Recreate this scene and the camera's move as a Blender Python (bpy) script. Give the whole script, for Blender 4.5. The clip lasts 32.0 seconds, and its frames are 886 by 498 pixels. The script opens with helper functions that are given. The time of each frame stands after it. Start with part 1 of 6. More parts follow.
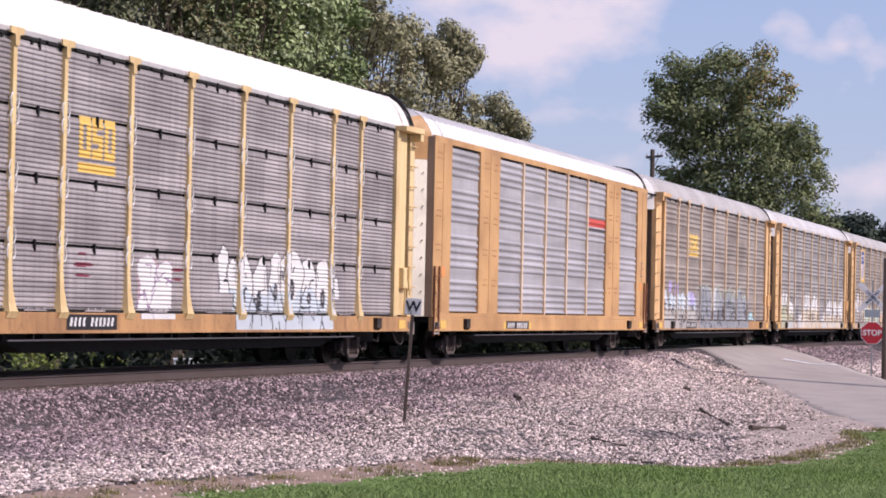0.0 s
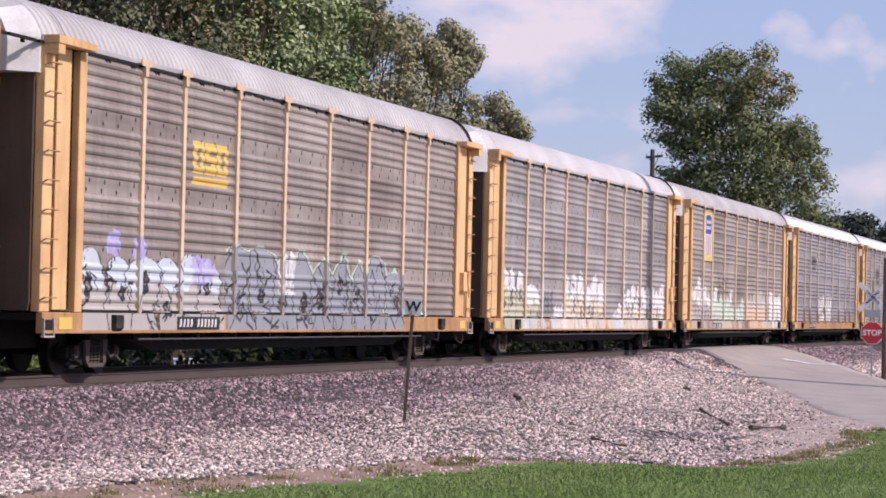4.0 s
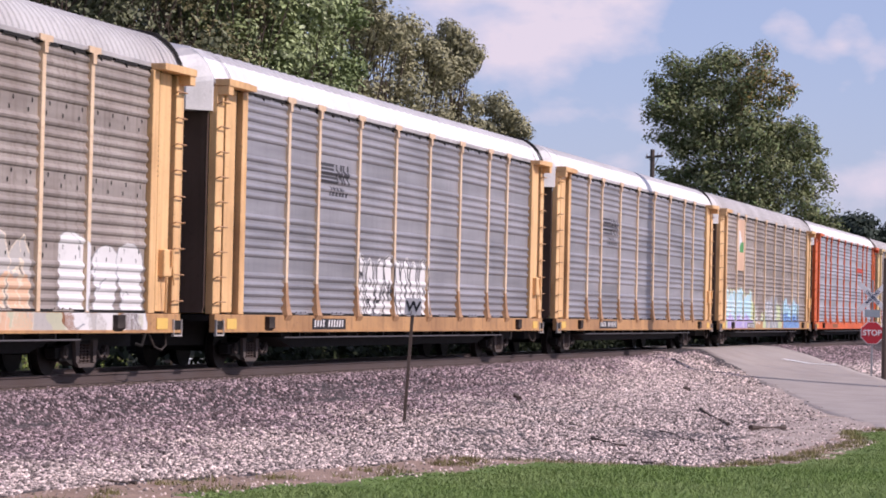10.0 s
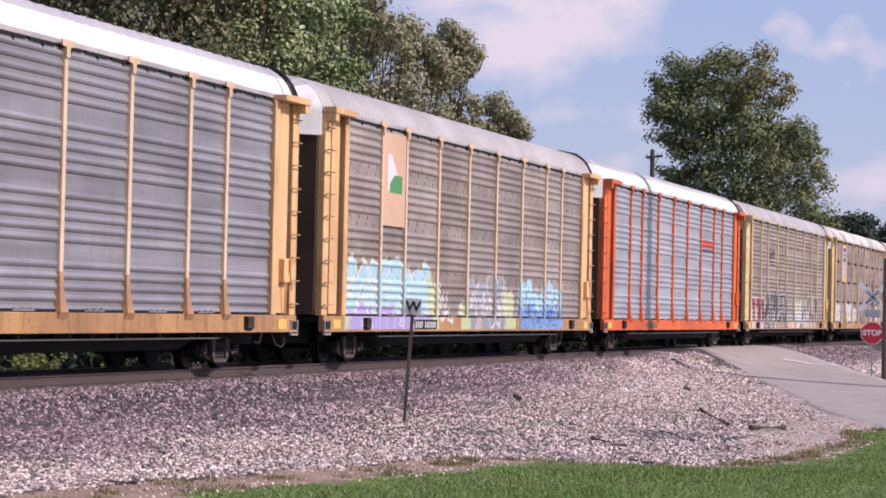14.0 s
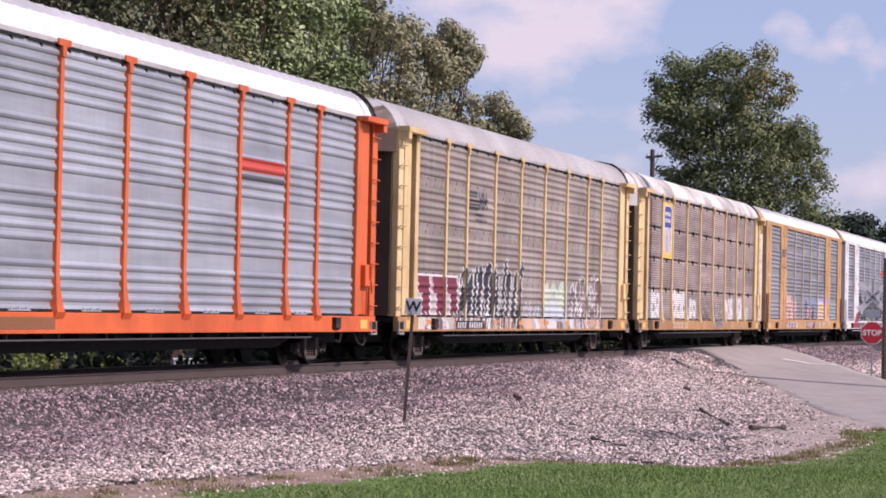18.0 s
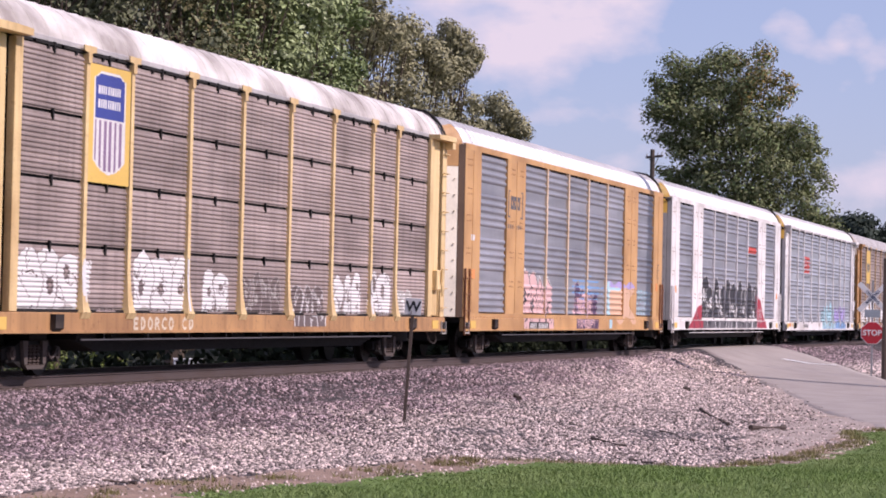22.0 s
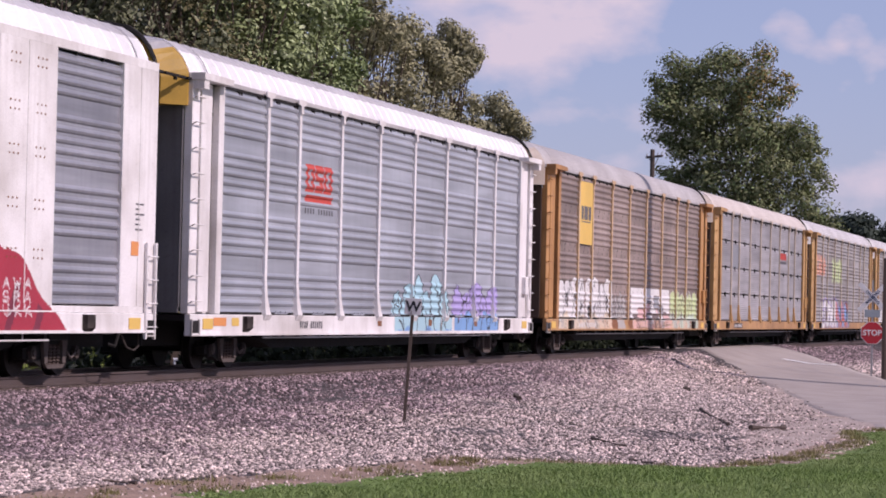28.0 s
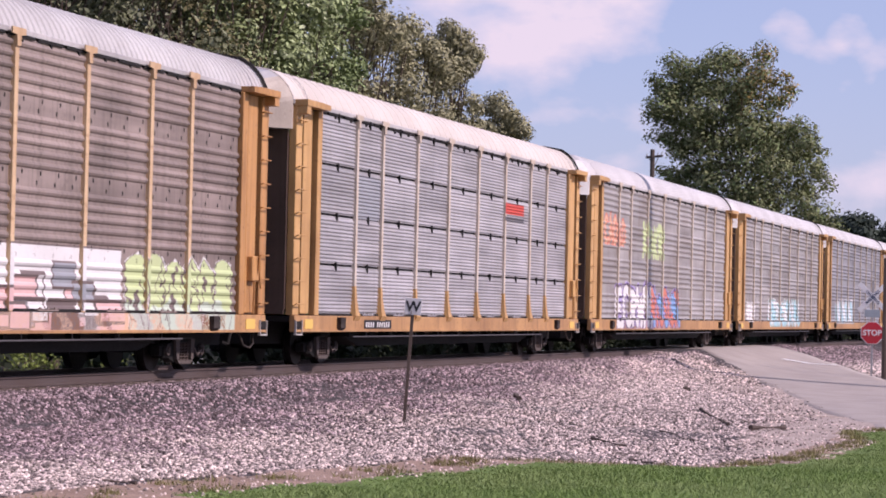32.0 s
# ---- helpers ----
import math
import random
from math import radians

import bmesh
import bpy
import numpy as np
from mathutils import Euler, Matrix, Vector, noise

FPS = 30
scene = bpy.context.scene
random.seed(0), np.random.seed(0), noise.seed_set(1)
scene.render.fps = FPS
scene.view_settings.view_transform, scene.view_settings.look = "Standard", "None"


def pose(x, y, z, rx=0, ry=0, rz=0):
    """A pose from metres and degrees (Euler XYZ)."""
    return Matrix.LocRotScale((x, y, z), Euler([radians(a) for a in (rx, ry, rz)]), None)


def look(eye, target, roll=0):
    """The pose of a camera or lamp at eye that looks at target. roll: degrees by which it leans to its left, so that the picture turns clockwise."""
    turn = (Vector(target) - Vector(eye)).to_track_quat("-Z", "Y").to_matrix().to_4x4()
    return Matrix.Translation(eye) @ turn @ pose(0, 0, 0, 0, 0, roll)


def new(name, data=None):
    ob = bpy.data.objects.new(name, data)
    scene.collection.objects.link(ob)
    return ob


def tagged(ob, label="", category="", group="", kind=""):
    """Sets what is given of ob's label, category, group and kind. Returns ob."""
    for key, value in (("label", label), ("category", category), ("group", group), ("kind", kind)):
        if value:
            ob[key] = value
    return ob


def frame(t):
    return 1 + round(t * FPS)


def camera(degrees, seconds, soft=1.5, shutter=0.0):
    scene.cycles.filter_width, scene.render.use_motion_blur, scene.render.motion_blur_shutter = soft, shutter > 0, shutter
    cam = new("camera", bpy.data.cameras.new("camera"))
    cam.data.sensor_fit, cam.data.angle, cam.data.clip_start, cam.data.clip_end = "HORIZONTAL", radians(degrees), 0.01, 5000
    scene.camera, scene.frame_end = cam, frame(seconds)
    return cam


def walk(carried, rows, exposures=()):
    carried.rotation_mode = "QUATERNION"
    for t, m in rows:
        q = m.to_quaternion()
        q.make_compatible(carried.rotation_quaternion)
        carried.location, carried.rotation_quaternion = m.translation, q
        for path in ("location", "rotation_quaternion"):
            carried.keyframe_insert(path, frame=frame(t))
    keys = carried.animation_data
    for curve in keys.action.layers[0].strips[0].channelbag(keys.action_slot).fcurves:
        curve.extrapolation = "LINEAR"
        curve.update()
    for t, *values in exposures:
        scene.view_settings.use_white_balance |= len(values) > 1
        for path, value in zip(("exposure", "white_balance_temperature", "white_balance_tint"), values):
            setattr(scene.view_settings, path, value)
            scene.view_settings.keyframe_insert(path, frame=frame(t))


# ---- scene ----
# camera on a tripod beside the line; x runs along the track, y away from the camera, z = 0 is the rail top
cam = camera(19.3, 32.0, soft=1.8, shutter=0.06)
EYE = Vector((0.0, -19.385, 1.25))
AHEAD = Vector((0.96179, 0.27276, 0.02361))
RIGHT = Vector((AHEAD.y, -AHEAD.x, 0)).normalized()
walk(cam, [(0.0, look(EYE, EYE + AHEAD, 1.265)), (32.0, look(EYE, EYE + AHEAD, 1.265))],
     exposures=((0.0, 0.03, 6400, 22), (9.0, -0.01, 6400, 24), (23.0, 0.0, 6450, 29), (24.5, -0.1, 6450, 30), (27.0, -0.24, 6450, 30), (28.5, -0.24, 6450, 30), (30.5, 0.0, 6450, 30), (32.0, 0.05, 6450, 30)))

# ---- world, sun, exposure ----
SUN_EL, SUN_AZ = radians(41), radians(180)   # azimuth of the sun, clockwise from +y
scene.view_settings.exposure = 0.0


def aim(across, up):
    """A direction off the tripod's line of sight, by tangents."""
    return AHEAD + RIGHT * across + RIGHT.cross(AHEAD) * up


# bearings of clear blue and of small puffs: direction, cosine of the radius, gain
PUFFS = [(aim(0.150, 0.080), 0.9988, -0.15), (aim(0.129, 0.087), 0.99992, 0.15), (aim(0.154, 0.087), 0.99994, 0.15), (aim(0.166, 0.077), 0.99993, 0.16),
         (aim(0.158, 0.062), 0.99991, 0.23), (aim(0.140, 0.070), 0.99980, 0.16)]


def sky_world():
    w = bpy.data.worlds.new("world")
    scene.world = w
    w.use_nodes = True
    nt = w.node_tree
    for n in list(nt.nodes):
        nt.nodes.remove(n)
    out = nt.nodes.new("ShaderNodeOutputWorld")
    bg = nt.nodes.new("ShaderNodeBackground")
    sky = nt.nodes.new("ShaderNodeTexSky")
    sky.sky_type, sky.sun_disc = "NISHITA", False
    sky.sun_elevation, sky.sun_rotation = SUN_EL, SUN_AZ
    sky.air_density, sky.dust_density, sky.ozone_density = 1.0, 0.6, 1.5
    tc = nt.nodes.new("ShaderNodeTexCoord")
    mp = nt.nodes.new("ShaderNodeMapping")
    mp.inputs["Scale"].default_value = (1, 1, 1.9)
    mp.inputs["Location"].default_value = (0.33, 0.1, 0.05)
    big = nt.nodes.new("ShaderNodeTexNoise")
    big.inputs["Scale"].default_value = 16.0
    big.inputs["Detail"].default_value = 7.0
    big.inputs["Roughness"].default_value = 0.52
    ramp = nt.nodes.new("ShaderNodeValToRGB")
    ramp.color_ramp.elements[0].position, ramp.color_ramp.elements[1].position = 0.50, 0.70
    mix = nt.nodes.new("ShaderNodeMixRGB")
    mix.inputs[2].default_value = (6.3, 5.95, 6.5, 1)
    blue = nt.nodes.new("ShaderNodeMixRGB")
    blue.inputs[0].default_value = 0.55
    blue.inputs[2].default_value = (3.1, 3.9, 6.3, 1)
    nt.links.new(tc.outputs["Generated"], mp.inputs[0])
    nt.links.new(mp.outputs[0], big.inputs["Vector"])
    # cloud banks: noise, gathered round a few bearings of this afternoon's sky
    total = big.outputs["Fac"]
    for (cx, cy, cz), wide, gain in (((0.9663, 0.2420, 0.1330), 0.9980, 0.29), ((0.9765, 0.2075, 0.0620), 0.9991, -0.08), *PUFFS, ((0.9912, 0.1222, 0.0505), 0.9997, 0.12), ((0.30, 0.85, 0.35), 0.93, 0.15), ((-0.7, -0.5, 0.4), 0.9, 0.15)):
        dot = nt.nodes.new("ShaderNodeVectorMath")
        dot.operation = "DOT_PRODUCT"
        v = Vector((cx, cy, cz)).normalized()
        dot.inputs[1].default_value = v
        nrm = nt.nodes.new("ShaderNodeVectorMath")
        nrm.operation = "NORMALIZE"
        nt.links.new(tc.outputs["Generated"], nrm.inputs[0])
        nt.links.new(nrm.outputs[0], dot.inputs[0])
        mr = nt.nodes.new("ShaderNodeMapRange")
        mr.interpolation_type = "SMOOTHSTEP"
        for k, val in enumerate((wide, 1.0, 0.0, gain)):
            mr.inputs[k + 1].default_value = val
        nt.links.new(dot.outputs["Value"], mr.inputs[0])
        add = nt.nodes.new("ShaderNodeMath")
        nt.links.new(total, add.inputs[0])
        nt.links.new(mr.outputs[0], add.inputs[1])
        total = add.outputs[0]
    nt.links.new(total, ramp.inputs[0])
    nt.links.new(ramp.outputs[0], mix.inputs[0])
    nt.links.new(sky.outputs[0], blue.inputs[1])
    nt.links.new(blue.outputs[0], mix.inputs[1])
    nt.links.new(mix.outputs[0], bg.inputs[0])
    bg.inputs[1].default_value = 0.12
    nt.links.new(bg.outputs[0], out.inputs[0])


sky_world()
sun = new("sun", bpy.data.lights.new("sun", "SUN"))
sun.data.energy, sun.data.angle, sun.data.color = 4.2, radians(0.5), (1.0, 0.93, 0.84)
sun_dir = Vector((math.sin(SUN_AZ) * math.cos(SUN_EL), math.cos(SUN_AZ) * math.cos(SUN_EL), math.sin(SUN_EL)))
sun.matrix_world = look((60, -60, 80), Vector((60, -60, 80)) - sun_dir)


# ---- materials ----
MATS = {}


def material(name, col, rough=0.6, metal=0.0, grain=0.15, scale=8.0, dark=None, spots=0.0, bump=0.0, bump_scale=40.0,
             streak=0.0, per_object=0.0, per_island=0.0, band=0.0, spec=0.3, coord="Object", col2=None, patch=0.5, sparkle=None, cells=0.0):
    """A surface with a base colour, broad stains towards dark or col2, vertical streaks, fine grain and relief."""
    if name in MATS:
        return MATS[name]
    m = MATS[name] = bpy.data.materials.new(name)
    m.use_nodes = True
    nt = m.node_tree
    N, L = nt.nodes, nt.links
    b = N["Principled BSDF"]
    b.inputs["Roughness"].default_value, b.inputs["Metallic"].default_value = rough, metal
    b.inputs["Specular IOR Level"].default_value = spec
    tc = N.new("ShaderNodeTexCoord")
    dark = dark or tuple(c * 0.45 for c in col)

    def noise_node(scale_xyz, s, detail=5.0):
        mp = N.new("ShaderNodeMapping")
        mp.inputs["Scale"].default_value = scale_xyz
        L.new(tc.outputs[coord], mp.inputs[0])
        n = N.new("ShaderNodeTexNoise")
        n.inputs["Scale"].default_value, n.inputs["Detail"].default_value = s, detail
        L.new(mp.outputs[0], n.inputs["Vector"])
        if per_object:
            inf = N.new("ShaderNodeObjectInfo")
            add = N.new("ShaderNodeVectorMath")
            add.operation = "ADD"
            sc = N.new("ShaderNodeMath")
            sc.operation, sc.inputs[1].default_value = "MULTIPLY", 50.0
            L.new(inf.outputs["Random"], sc.inputs[0])
            L.new(mp.outputs[0], add.inputs[0])
            L.new(sc.outputs[0], add.inputs[1])
            L.new(add.outputs[0], n.inputs["Vector"])
        return n

    def ranged(src, lo, hi, a, z):
        r = N.new("ShaderNodeMapRange")
        for i, v in enumerate((lo, hi, a, z)):
            r.inputs[i + 1].default_value = v
        L.new(src, r.inputs[0])
        return r.outputs[0]

    def mixed(fac, a, c, kind="MIX"):
        x = N.new("ShaderNodeMixRGB")
        x.blend_type = kind
        for i, v in ((0, fac), (1, a), (2, c)):
            if isinstance(v, (int, float)):
                x.inputs[i].default_value = v
            elif isinstance(v, tuple):
                x.inputs[i].default_value = (*v, 1)
            else:
                L.new(v, x.inputs[i])
        return x.outputs[0]

    big = noise_node((1, 1, 1), scale * 0.12)
    c = mixed(ranged(big.outputs["Fac"], 0.42, 0.68, 0, patch), tuple(col), tuple(col2 or dark))
    if streak:
        st = noise_node((3.0, 3.0, 0.12), 2.4, 4.0)
        c = mixed(ranged(st.outputs["Fac"], 0.48, 0.75, 0, streak), c, tuple(dark))
    if band:
        bd = noise_node((0.16, 0.16, 2.6), 1.3, 5.0)
        c = mixed(1.0, c, ranged(bd.outputs["Fac"], 0.3, 0.7, 1 - band, 1 + band), "MULTIPLY")
    if spots:
        sp = noise_node((1, 1, 1), scale * 1.7, 8.0)
        c = mixed(ranged(sp.outputs["Fac"], 0.60, 0.70, 0, spots), c, tuple(dark))
    fine = noise_node((1, 1, 1), scale * 6, 3.0)
    c = mixed(1.0, c, ranged(fine.outputs["Fac"], 0.3, 0.7, 1 - grain, 1 + grain), "MULTIPLY")
    if per_object:
        inf = N.new("ShaderNodeObjectInfo")
        c = mixed(1.0, c, ranged(inf.outputs["Random"], 0, 1, 1 - per_object, 1 + per_object), "MULTIPLY")
    if per_island:
        g = N.new("ShaderNodeNewGeometry")
        c = mixed(1.0, c, ranged(g.outputs["Random Per Island"], 0, 1, 1 - per_island, 1 + per_island), "MULTIPLY")
    if sparkle:
        # most pieces dull, a few bright
        g = N.new("ShaderNodeNewGeometry")
        pw = N.new("ShaderNodeMath")
        pw.operation, pw.inputs[1].default_value = "POWER", sparkle[2]
        L.new(g.outputs["Random Per Island"], pw.inputs[0])
        c = mixed(1.0, c, ranged(pw.outputs[0], 0, 1, sparkle[0], sparkle[1]), "MULTIPLY")
    if cells:
        vo = N.new("ShaderNodeTexVoronoi")
        vo.inputs["Scale"].default_value = cells
        L.new(tc.outputs[coord], vo.inputs["Vector"])
        sx = N.new("ShaderNodeSeparateColor")
        L.new(vo.outputs["Color"], sx.inputs[0])
        c = mixed(1.0, c, ranged(sx.outputs[0], 0, 1, 0.35, 1.9), "MULTIPLY")
        # each cell darkens towards its edge: the shade between stones, in colour
        c = mixed(1.0, c, ranged(vo.outputs["Distance"], 0.2, 0.6, 1.0, 0.35), "MULTIPLY")
    L.new(c, b.inputs["Base Color"])
    L.new(ranged(fine.outputs["Fac"], 0.3, 0.7, max(rough - 0.1, 0.05), min(rough + 0.12, 1)), b.inputs["Roughness"])
    if bump:
        bn = noise_node((1, 1, 1), bump_scale, 4.0)
        bp = N.new("ShaderNodeBump")
        bp.inputs["Strength"].default_value, bp.inputs["Distance"].default_value = 0.6, bump
        L.new(bn.outputs["Fac"], bp.inputs["Height"])
        L.new(bp.outputs[0], b.inputs["Normal"])
    return m


def paint(name, col, **k):
    a = dict(rough=0.5, grain=0.07, scale=5, streak=0.35, spots=0.25, dark=tuple(c * 0.42 for c in col), spec=0.3)
    a.update(k)
    return material(name, col, **a)


YELLOW = paint("rack_yellow", (0.83, 0.52, 0.25), dark=(0.30, 0.14, 0.06))
SILL_YELLOW = paint("dirty_sill_yellow", (0.51, 0.285, 0.125), dark=(0.18, 0.085, 0.045), streak=0.6, spots=0.5)
GUSSET = paint("brown_gusset", (0.52, 0.30, 0.155), dark=(0.15, 0.07, 0.04))
YELLOW_PALE = paint("rack_pale_yellow", (0.80, 0.60, 0.31), dark=(0.34, 0.18, 0.07))
POST_PEACH = paint("faded_peach_post", (0.79, 0.60, 0.42), dark=(0.42, 0.24, 0.13))
POST_RUST = paint("rust_streaked_post", (0.66, 0.47, 0.29), dark=(0.30, 0.15, 0.07), streak=0.5, spots=0.4)
TAN = paint("rack_tan", (0.60, 0.345, 0.15), dark=(0.24, 0.11, 0.04), streak=0.2, spots=0.12)
RUSTY = paint("rack_rusty_yellow", (0.54, 0.28, 0.105), dark=(0.15, 0.06, 0.025), streak=0.5, spots=0.4)
ORANGE = paint("rack_orange", (0.74, 0.15, 0.045), dark=(0.30, 0.05, 0.015), streak=0.18, spots=0.1)
RUST_BROWN = paint("rust_brown_ladder", (0.24, 0.10, 0.05), dark=(0.10, 0.04, 0.02))
WHITE = paint("rack_white", (0.83, 0.80, 0.80), dark=(0.32, 0.27, 0.23), streak=0.2, spots=0.12)
GALV = material("galvanised_panel", (0.335, 0.322, 0.345), 0.45, 0.35, 0.06, 4, dark=(0.20, 0.20, 0.21), streak=0.3, spots=0.2, band=0.22, per_object=0.06)
GALV_BLUE = material("galvanised_bluish_panel", (0.34, 0.342, 0.378), 0.42, 0.35, 0.06, 4, dark=(0.18, 0.19, 0.22), streak=0.25, spots=0.15, band=0.22, per_object=0.07)
GALV_BROWN = material("weathered_brown_panel", (0.345, 0.30, 0.275), 0.6, 0.15, 0.08, 4, dark=(0.165, 0.125, 0.105), streak=0.55, spots=0.35, band=0.22, per_object=0.08)
GALV_WORN = material("worn_grey_panel", (0.365, 0.345, 0.345), 0.55, 0.2, 0.07, 4, dark=(0.19, 0.15, 0.125), streak=0.45, spots=0.3, band=0.22, per_object=0.07)
GALV_PALE = material("pale_galvanised_panel", (0.43, 0.415, 0.435), 0.5, 0.2, 0.06, 4, dark=(0.27, 0.255, 0.26), streak=0.35, spots=0.2, band=0.22, per_object=0.06)
# brighter, bluer copy of the panel, with bright sky reflections put into its colour
GALV_SKY = material("sky_lit_galvanised_panel", (0.42, 0.44, 0.485), 0.4, 0.3, 0.06, 4, dark=(0.27, 0.28, 0.31), streak=0.25, spots=0.12, band=0.22, per_object=0.06)
GALV_BROWN_DARK = material("weathered_umber_panel", (0.32, 0.252, 0.228), 0.6, 0.15, 0.08, 4, dark=(0.12, 0.095, 0.085), streak=0.5, spots=0.3, band=0.22, per_object=0.1)
GALV_MAUVE = material("weathered_mauve_panel", (0.405, 0.325, 0.305), 0.6, 0.15, 0.08, 4, dark=(0.16, 0.125, 0.115), streak=0.5, spots=0.3, band=0.22, per_object=0.1)
GALV_DARK = material("weathered_dark_panel", (0.40, 0.362, 0.368), 0.6, 0.15, 0.08, 4, dark=(0.13, 0.11, 0.11), streak=0.5, spots=0.3, band=0.22, per_object=0.09)
ROOF_BRIGHT = material("bright_metal_roof", (0.80, 0.79, 0.80), 0.5, 0.1, 0.04, 3, dark=(0.5, 0.48, 0.47), streak=0.1, spots=0.1)
ROOF_WHITE = material("white_roof", (0.82, 0.78, 0.75), 0.6, 0.0, 0.04, 3, dark=(0.55, 0.48, 0.42), streak=0.1, spots=0.15)
ROOF_MID = material("galvanised_roof", (0.64, 0.62, 0.63), 0.55, 0.15, 0.05, 3, dark=(0.42, 0.40, 0.40), streak=0.1, spots=0.1)
# grey that puts the shade of bright roof crowns and hood tops into colour
ROOF_TOP_SHADE = material("roof_crown_shade", (0.52, 0.50, 0.515), 0.55, 0.2, 0.05, 3, dark=(0.30, 0.29, 0.29), streak=0.1, spots=0.1)
ROOF_GREY = material("dull_grey_roof", (0.55, 0.53, 0.53), 0.6, 0.15, 0.05, 3, dark=(0.3, 0.27, 0.27), streak=0.15, spots=0.15)
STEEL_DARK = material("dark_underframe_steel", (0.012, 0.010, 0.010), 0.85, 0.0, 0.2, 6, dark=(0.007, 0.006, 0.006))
# near-black that stands in for the shade inside slots, holes, wells and joints
BLACK = material("gap_shade_black", (0.018, 0.016, 0.016), 0.9, 0.0, 0.1)
# the pale tones are dust and also the trucks' sunlit parts, put into colour
TRUCK = material("dusty_lit_truck_steel", (0.032, 0.025, 0.023), 0.85, 0.1, 0.25, 22, col2=(0.15, 0.118, 0.105), patch=0.5)
TRUCK_PALE = material("dusty_sunlit_casting", (0.095, 0.077, 0.072), 0.9, 0, 0.3, 20, dark=(0.12, 0.09, 0.08), spots=0.4)
SPRING = material("rusty_spring_steel", (0.07, 0.05, 0.045), 0.8, 0.2, 0.2, 20)
WHEEL = material("wheel_steel", (0.022, 0.017, 0.016), 0.6, 0.5, 0.2, 10)
# brown with the shade of the corner recesses and gaps in it
CORNER_SHADE = paint("corner_shade_brown", (0.13, 0.08, 0.055))
END_GREY = paint("end_door_grey", (0.17, 0.165, 0.175))
END_BROWN = paint("end_door_brown", (0.12, 0.078, 0.06))
END_WHITE = paint("end_door_cream", (0.84, 0.77, 0.65), streak=0.1, spots=0.1)
HOOD_PALE = paint("pale_hood", (0.76, 0.74, 0.74), streak=0.15)
ROOF_CREAM = material("cream_roof", (0.60, 0.54, 0.50), 0.6, 0.0, 0.04, 3, dark=(0.42, 0.36, 0.32), streak=0.1, spots=0.15)
HOOD_BEIGE = paint("beige_hood", (0.52, 0.44, 0.38), streak=0.15)
DULL = paint("rack_dull_yellow", (0.60, 0.355, 0.145), dark=(0.22, 0.10, 0.04), streak=0.4, spots=0.3)
POST_FADED = paint("faded_cream_post", (0.60, 0.52, 0.44), dark=(0.36, 0.25, 0.16), streak=0.4)
ROOF_PATCHY = material("patchy_white_roof", (0.82, 0.78, 0.75), 0.6, 0.0, 0.04, 5, dark=(0.30, 0.26, 0.24), streak=0.1, spots=0.2, patch=1.0)
ROOF_RAIL = paint("roof_rail_grey", (0.52, 0.49, 0.49))
GOLD = paint("gold_hood", (0.50, 0.30, 0.05), streak=0.15)
RAIL = material("rusty_rail", (0.108, 0.082, 0.08), 0.7, 0.3, 0.15, 9, dark=(0.09, 0.06, 0.05))
RAIL_TOP = material("polished_rail_head", (0.42, 0.40, 0.40), 0.3, 0.8, 0.08, 9)
TIE = material("weathered_tie", (0.13, 0.10, 0.085), 0.9, 0, 0.25, 9, dark=(0.06, 0.045, 0.04))
BALLAST_BED = material("ballast_bed", (0.105, 0.09, 0.094), 0.95, 0, 0.35, 22, dark=(0.06, 0.05, 0.054), bump=0.04, bump_scale=16, coord="Object", cells=13.0)
STONE_DARK = material("ballast_stone", (0.24, 0.178, 0.187), 0.9, 0, 0.15, 10, dark=(0.12, 0.096, 0.108), sparkle=(0.36, 3.0, 2.8))
STONE_PALE = material("pale_gravel_stone", (0.455, 0.37, 0.345), 0.9, 0, 0.12, 10, dark=(0.26, 0.215, 0.20), sparkle=(0.25, 2.45, 1.75))
GROUND = material("soil", (0.30, 0.21, 0.165), 0.95, 0, 0.3, 9, dark=(0.13, 0.09, 0.068), spots=0.4, bump=0.03, bump_scale=20)
DUST = material("pale_dirt", (0.39, 0.32, 0.285), 0.95, 0, 0.35, 12, dark=(0.22, 0.17, 0.145), spots=0.6, bump=0.02, bump_scale=30)
GRASS_BED = material("grass_bed", (0.12, 0.185, 0.045), 0.9, 0, 0.25, 6, dark=(0.045, 0.09, 0.02), bump=0.03)
DRY_GRASS = material("dry_grass_blades", (0.20, 0.19, 0.075), 0.8, 0, 0.15, 1.2, dark=(0.16, 0.12, 0.06), per_island=0.4)
# weedy ground behind the track, its shade put into a near-black colour
WEEDS = material("shade_dark_weeds", (0.024, 0.028, 0.014), 0.95, 0, 0.3, 6, dark=(0.02, 0.022, 0.012), bump=0.05)
GRASS = material("grass_blades", (0.185, 0.255, 0.085), 0.7, 0, 0.12, 2.5, dark=(0.13, 0.215, 0.05), per_island=0.22, patch=0.8)
ASPHALT = material("worn_asphalt", (0.36, 0.315, 0.29), 0.9, 0, 0.10, 7, dark=(0.25, 0.215, 0.20), spots=0.2, bump=0.008, bump_scale=60)
LEAF = material("green_leaves", (0.17, 0.225, 0.085), 0.6, 0, 0.1, 0.9, dark=(0.05, 0.085, 0.03), per_island=0.42, spec=0.4)
LEAF_DARK = material("shade_dark_tree_leaves", (0.058, 0.082, 0.034), 0.6, 0, 0.1, 0.9, dark=(0.03, 0.05, 0.018), per_island=0.5, spec=0.35)
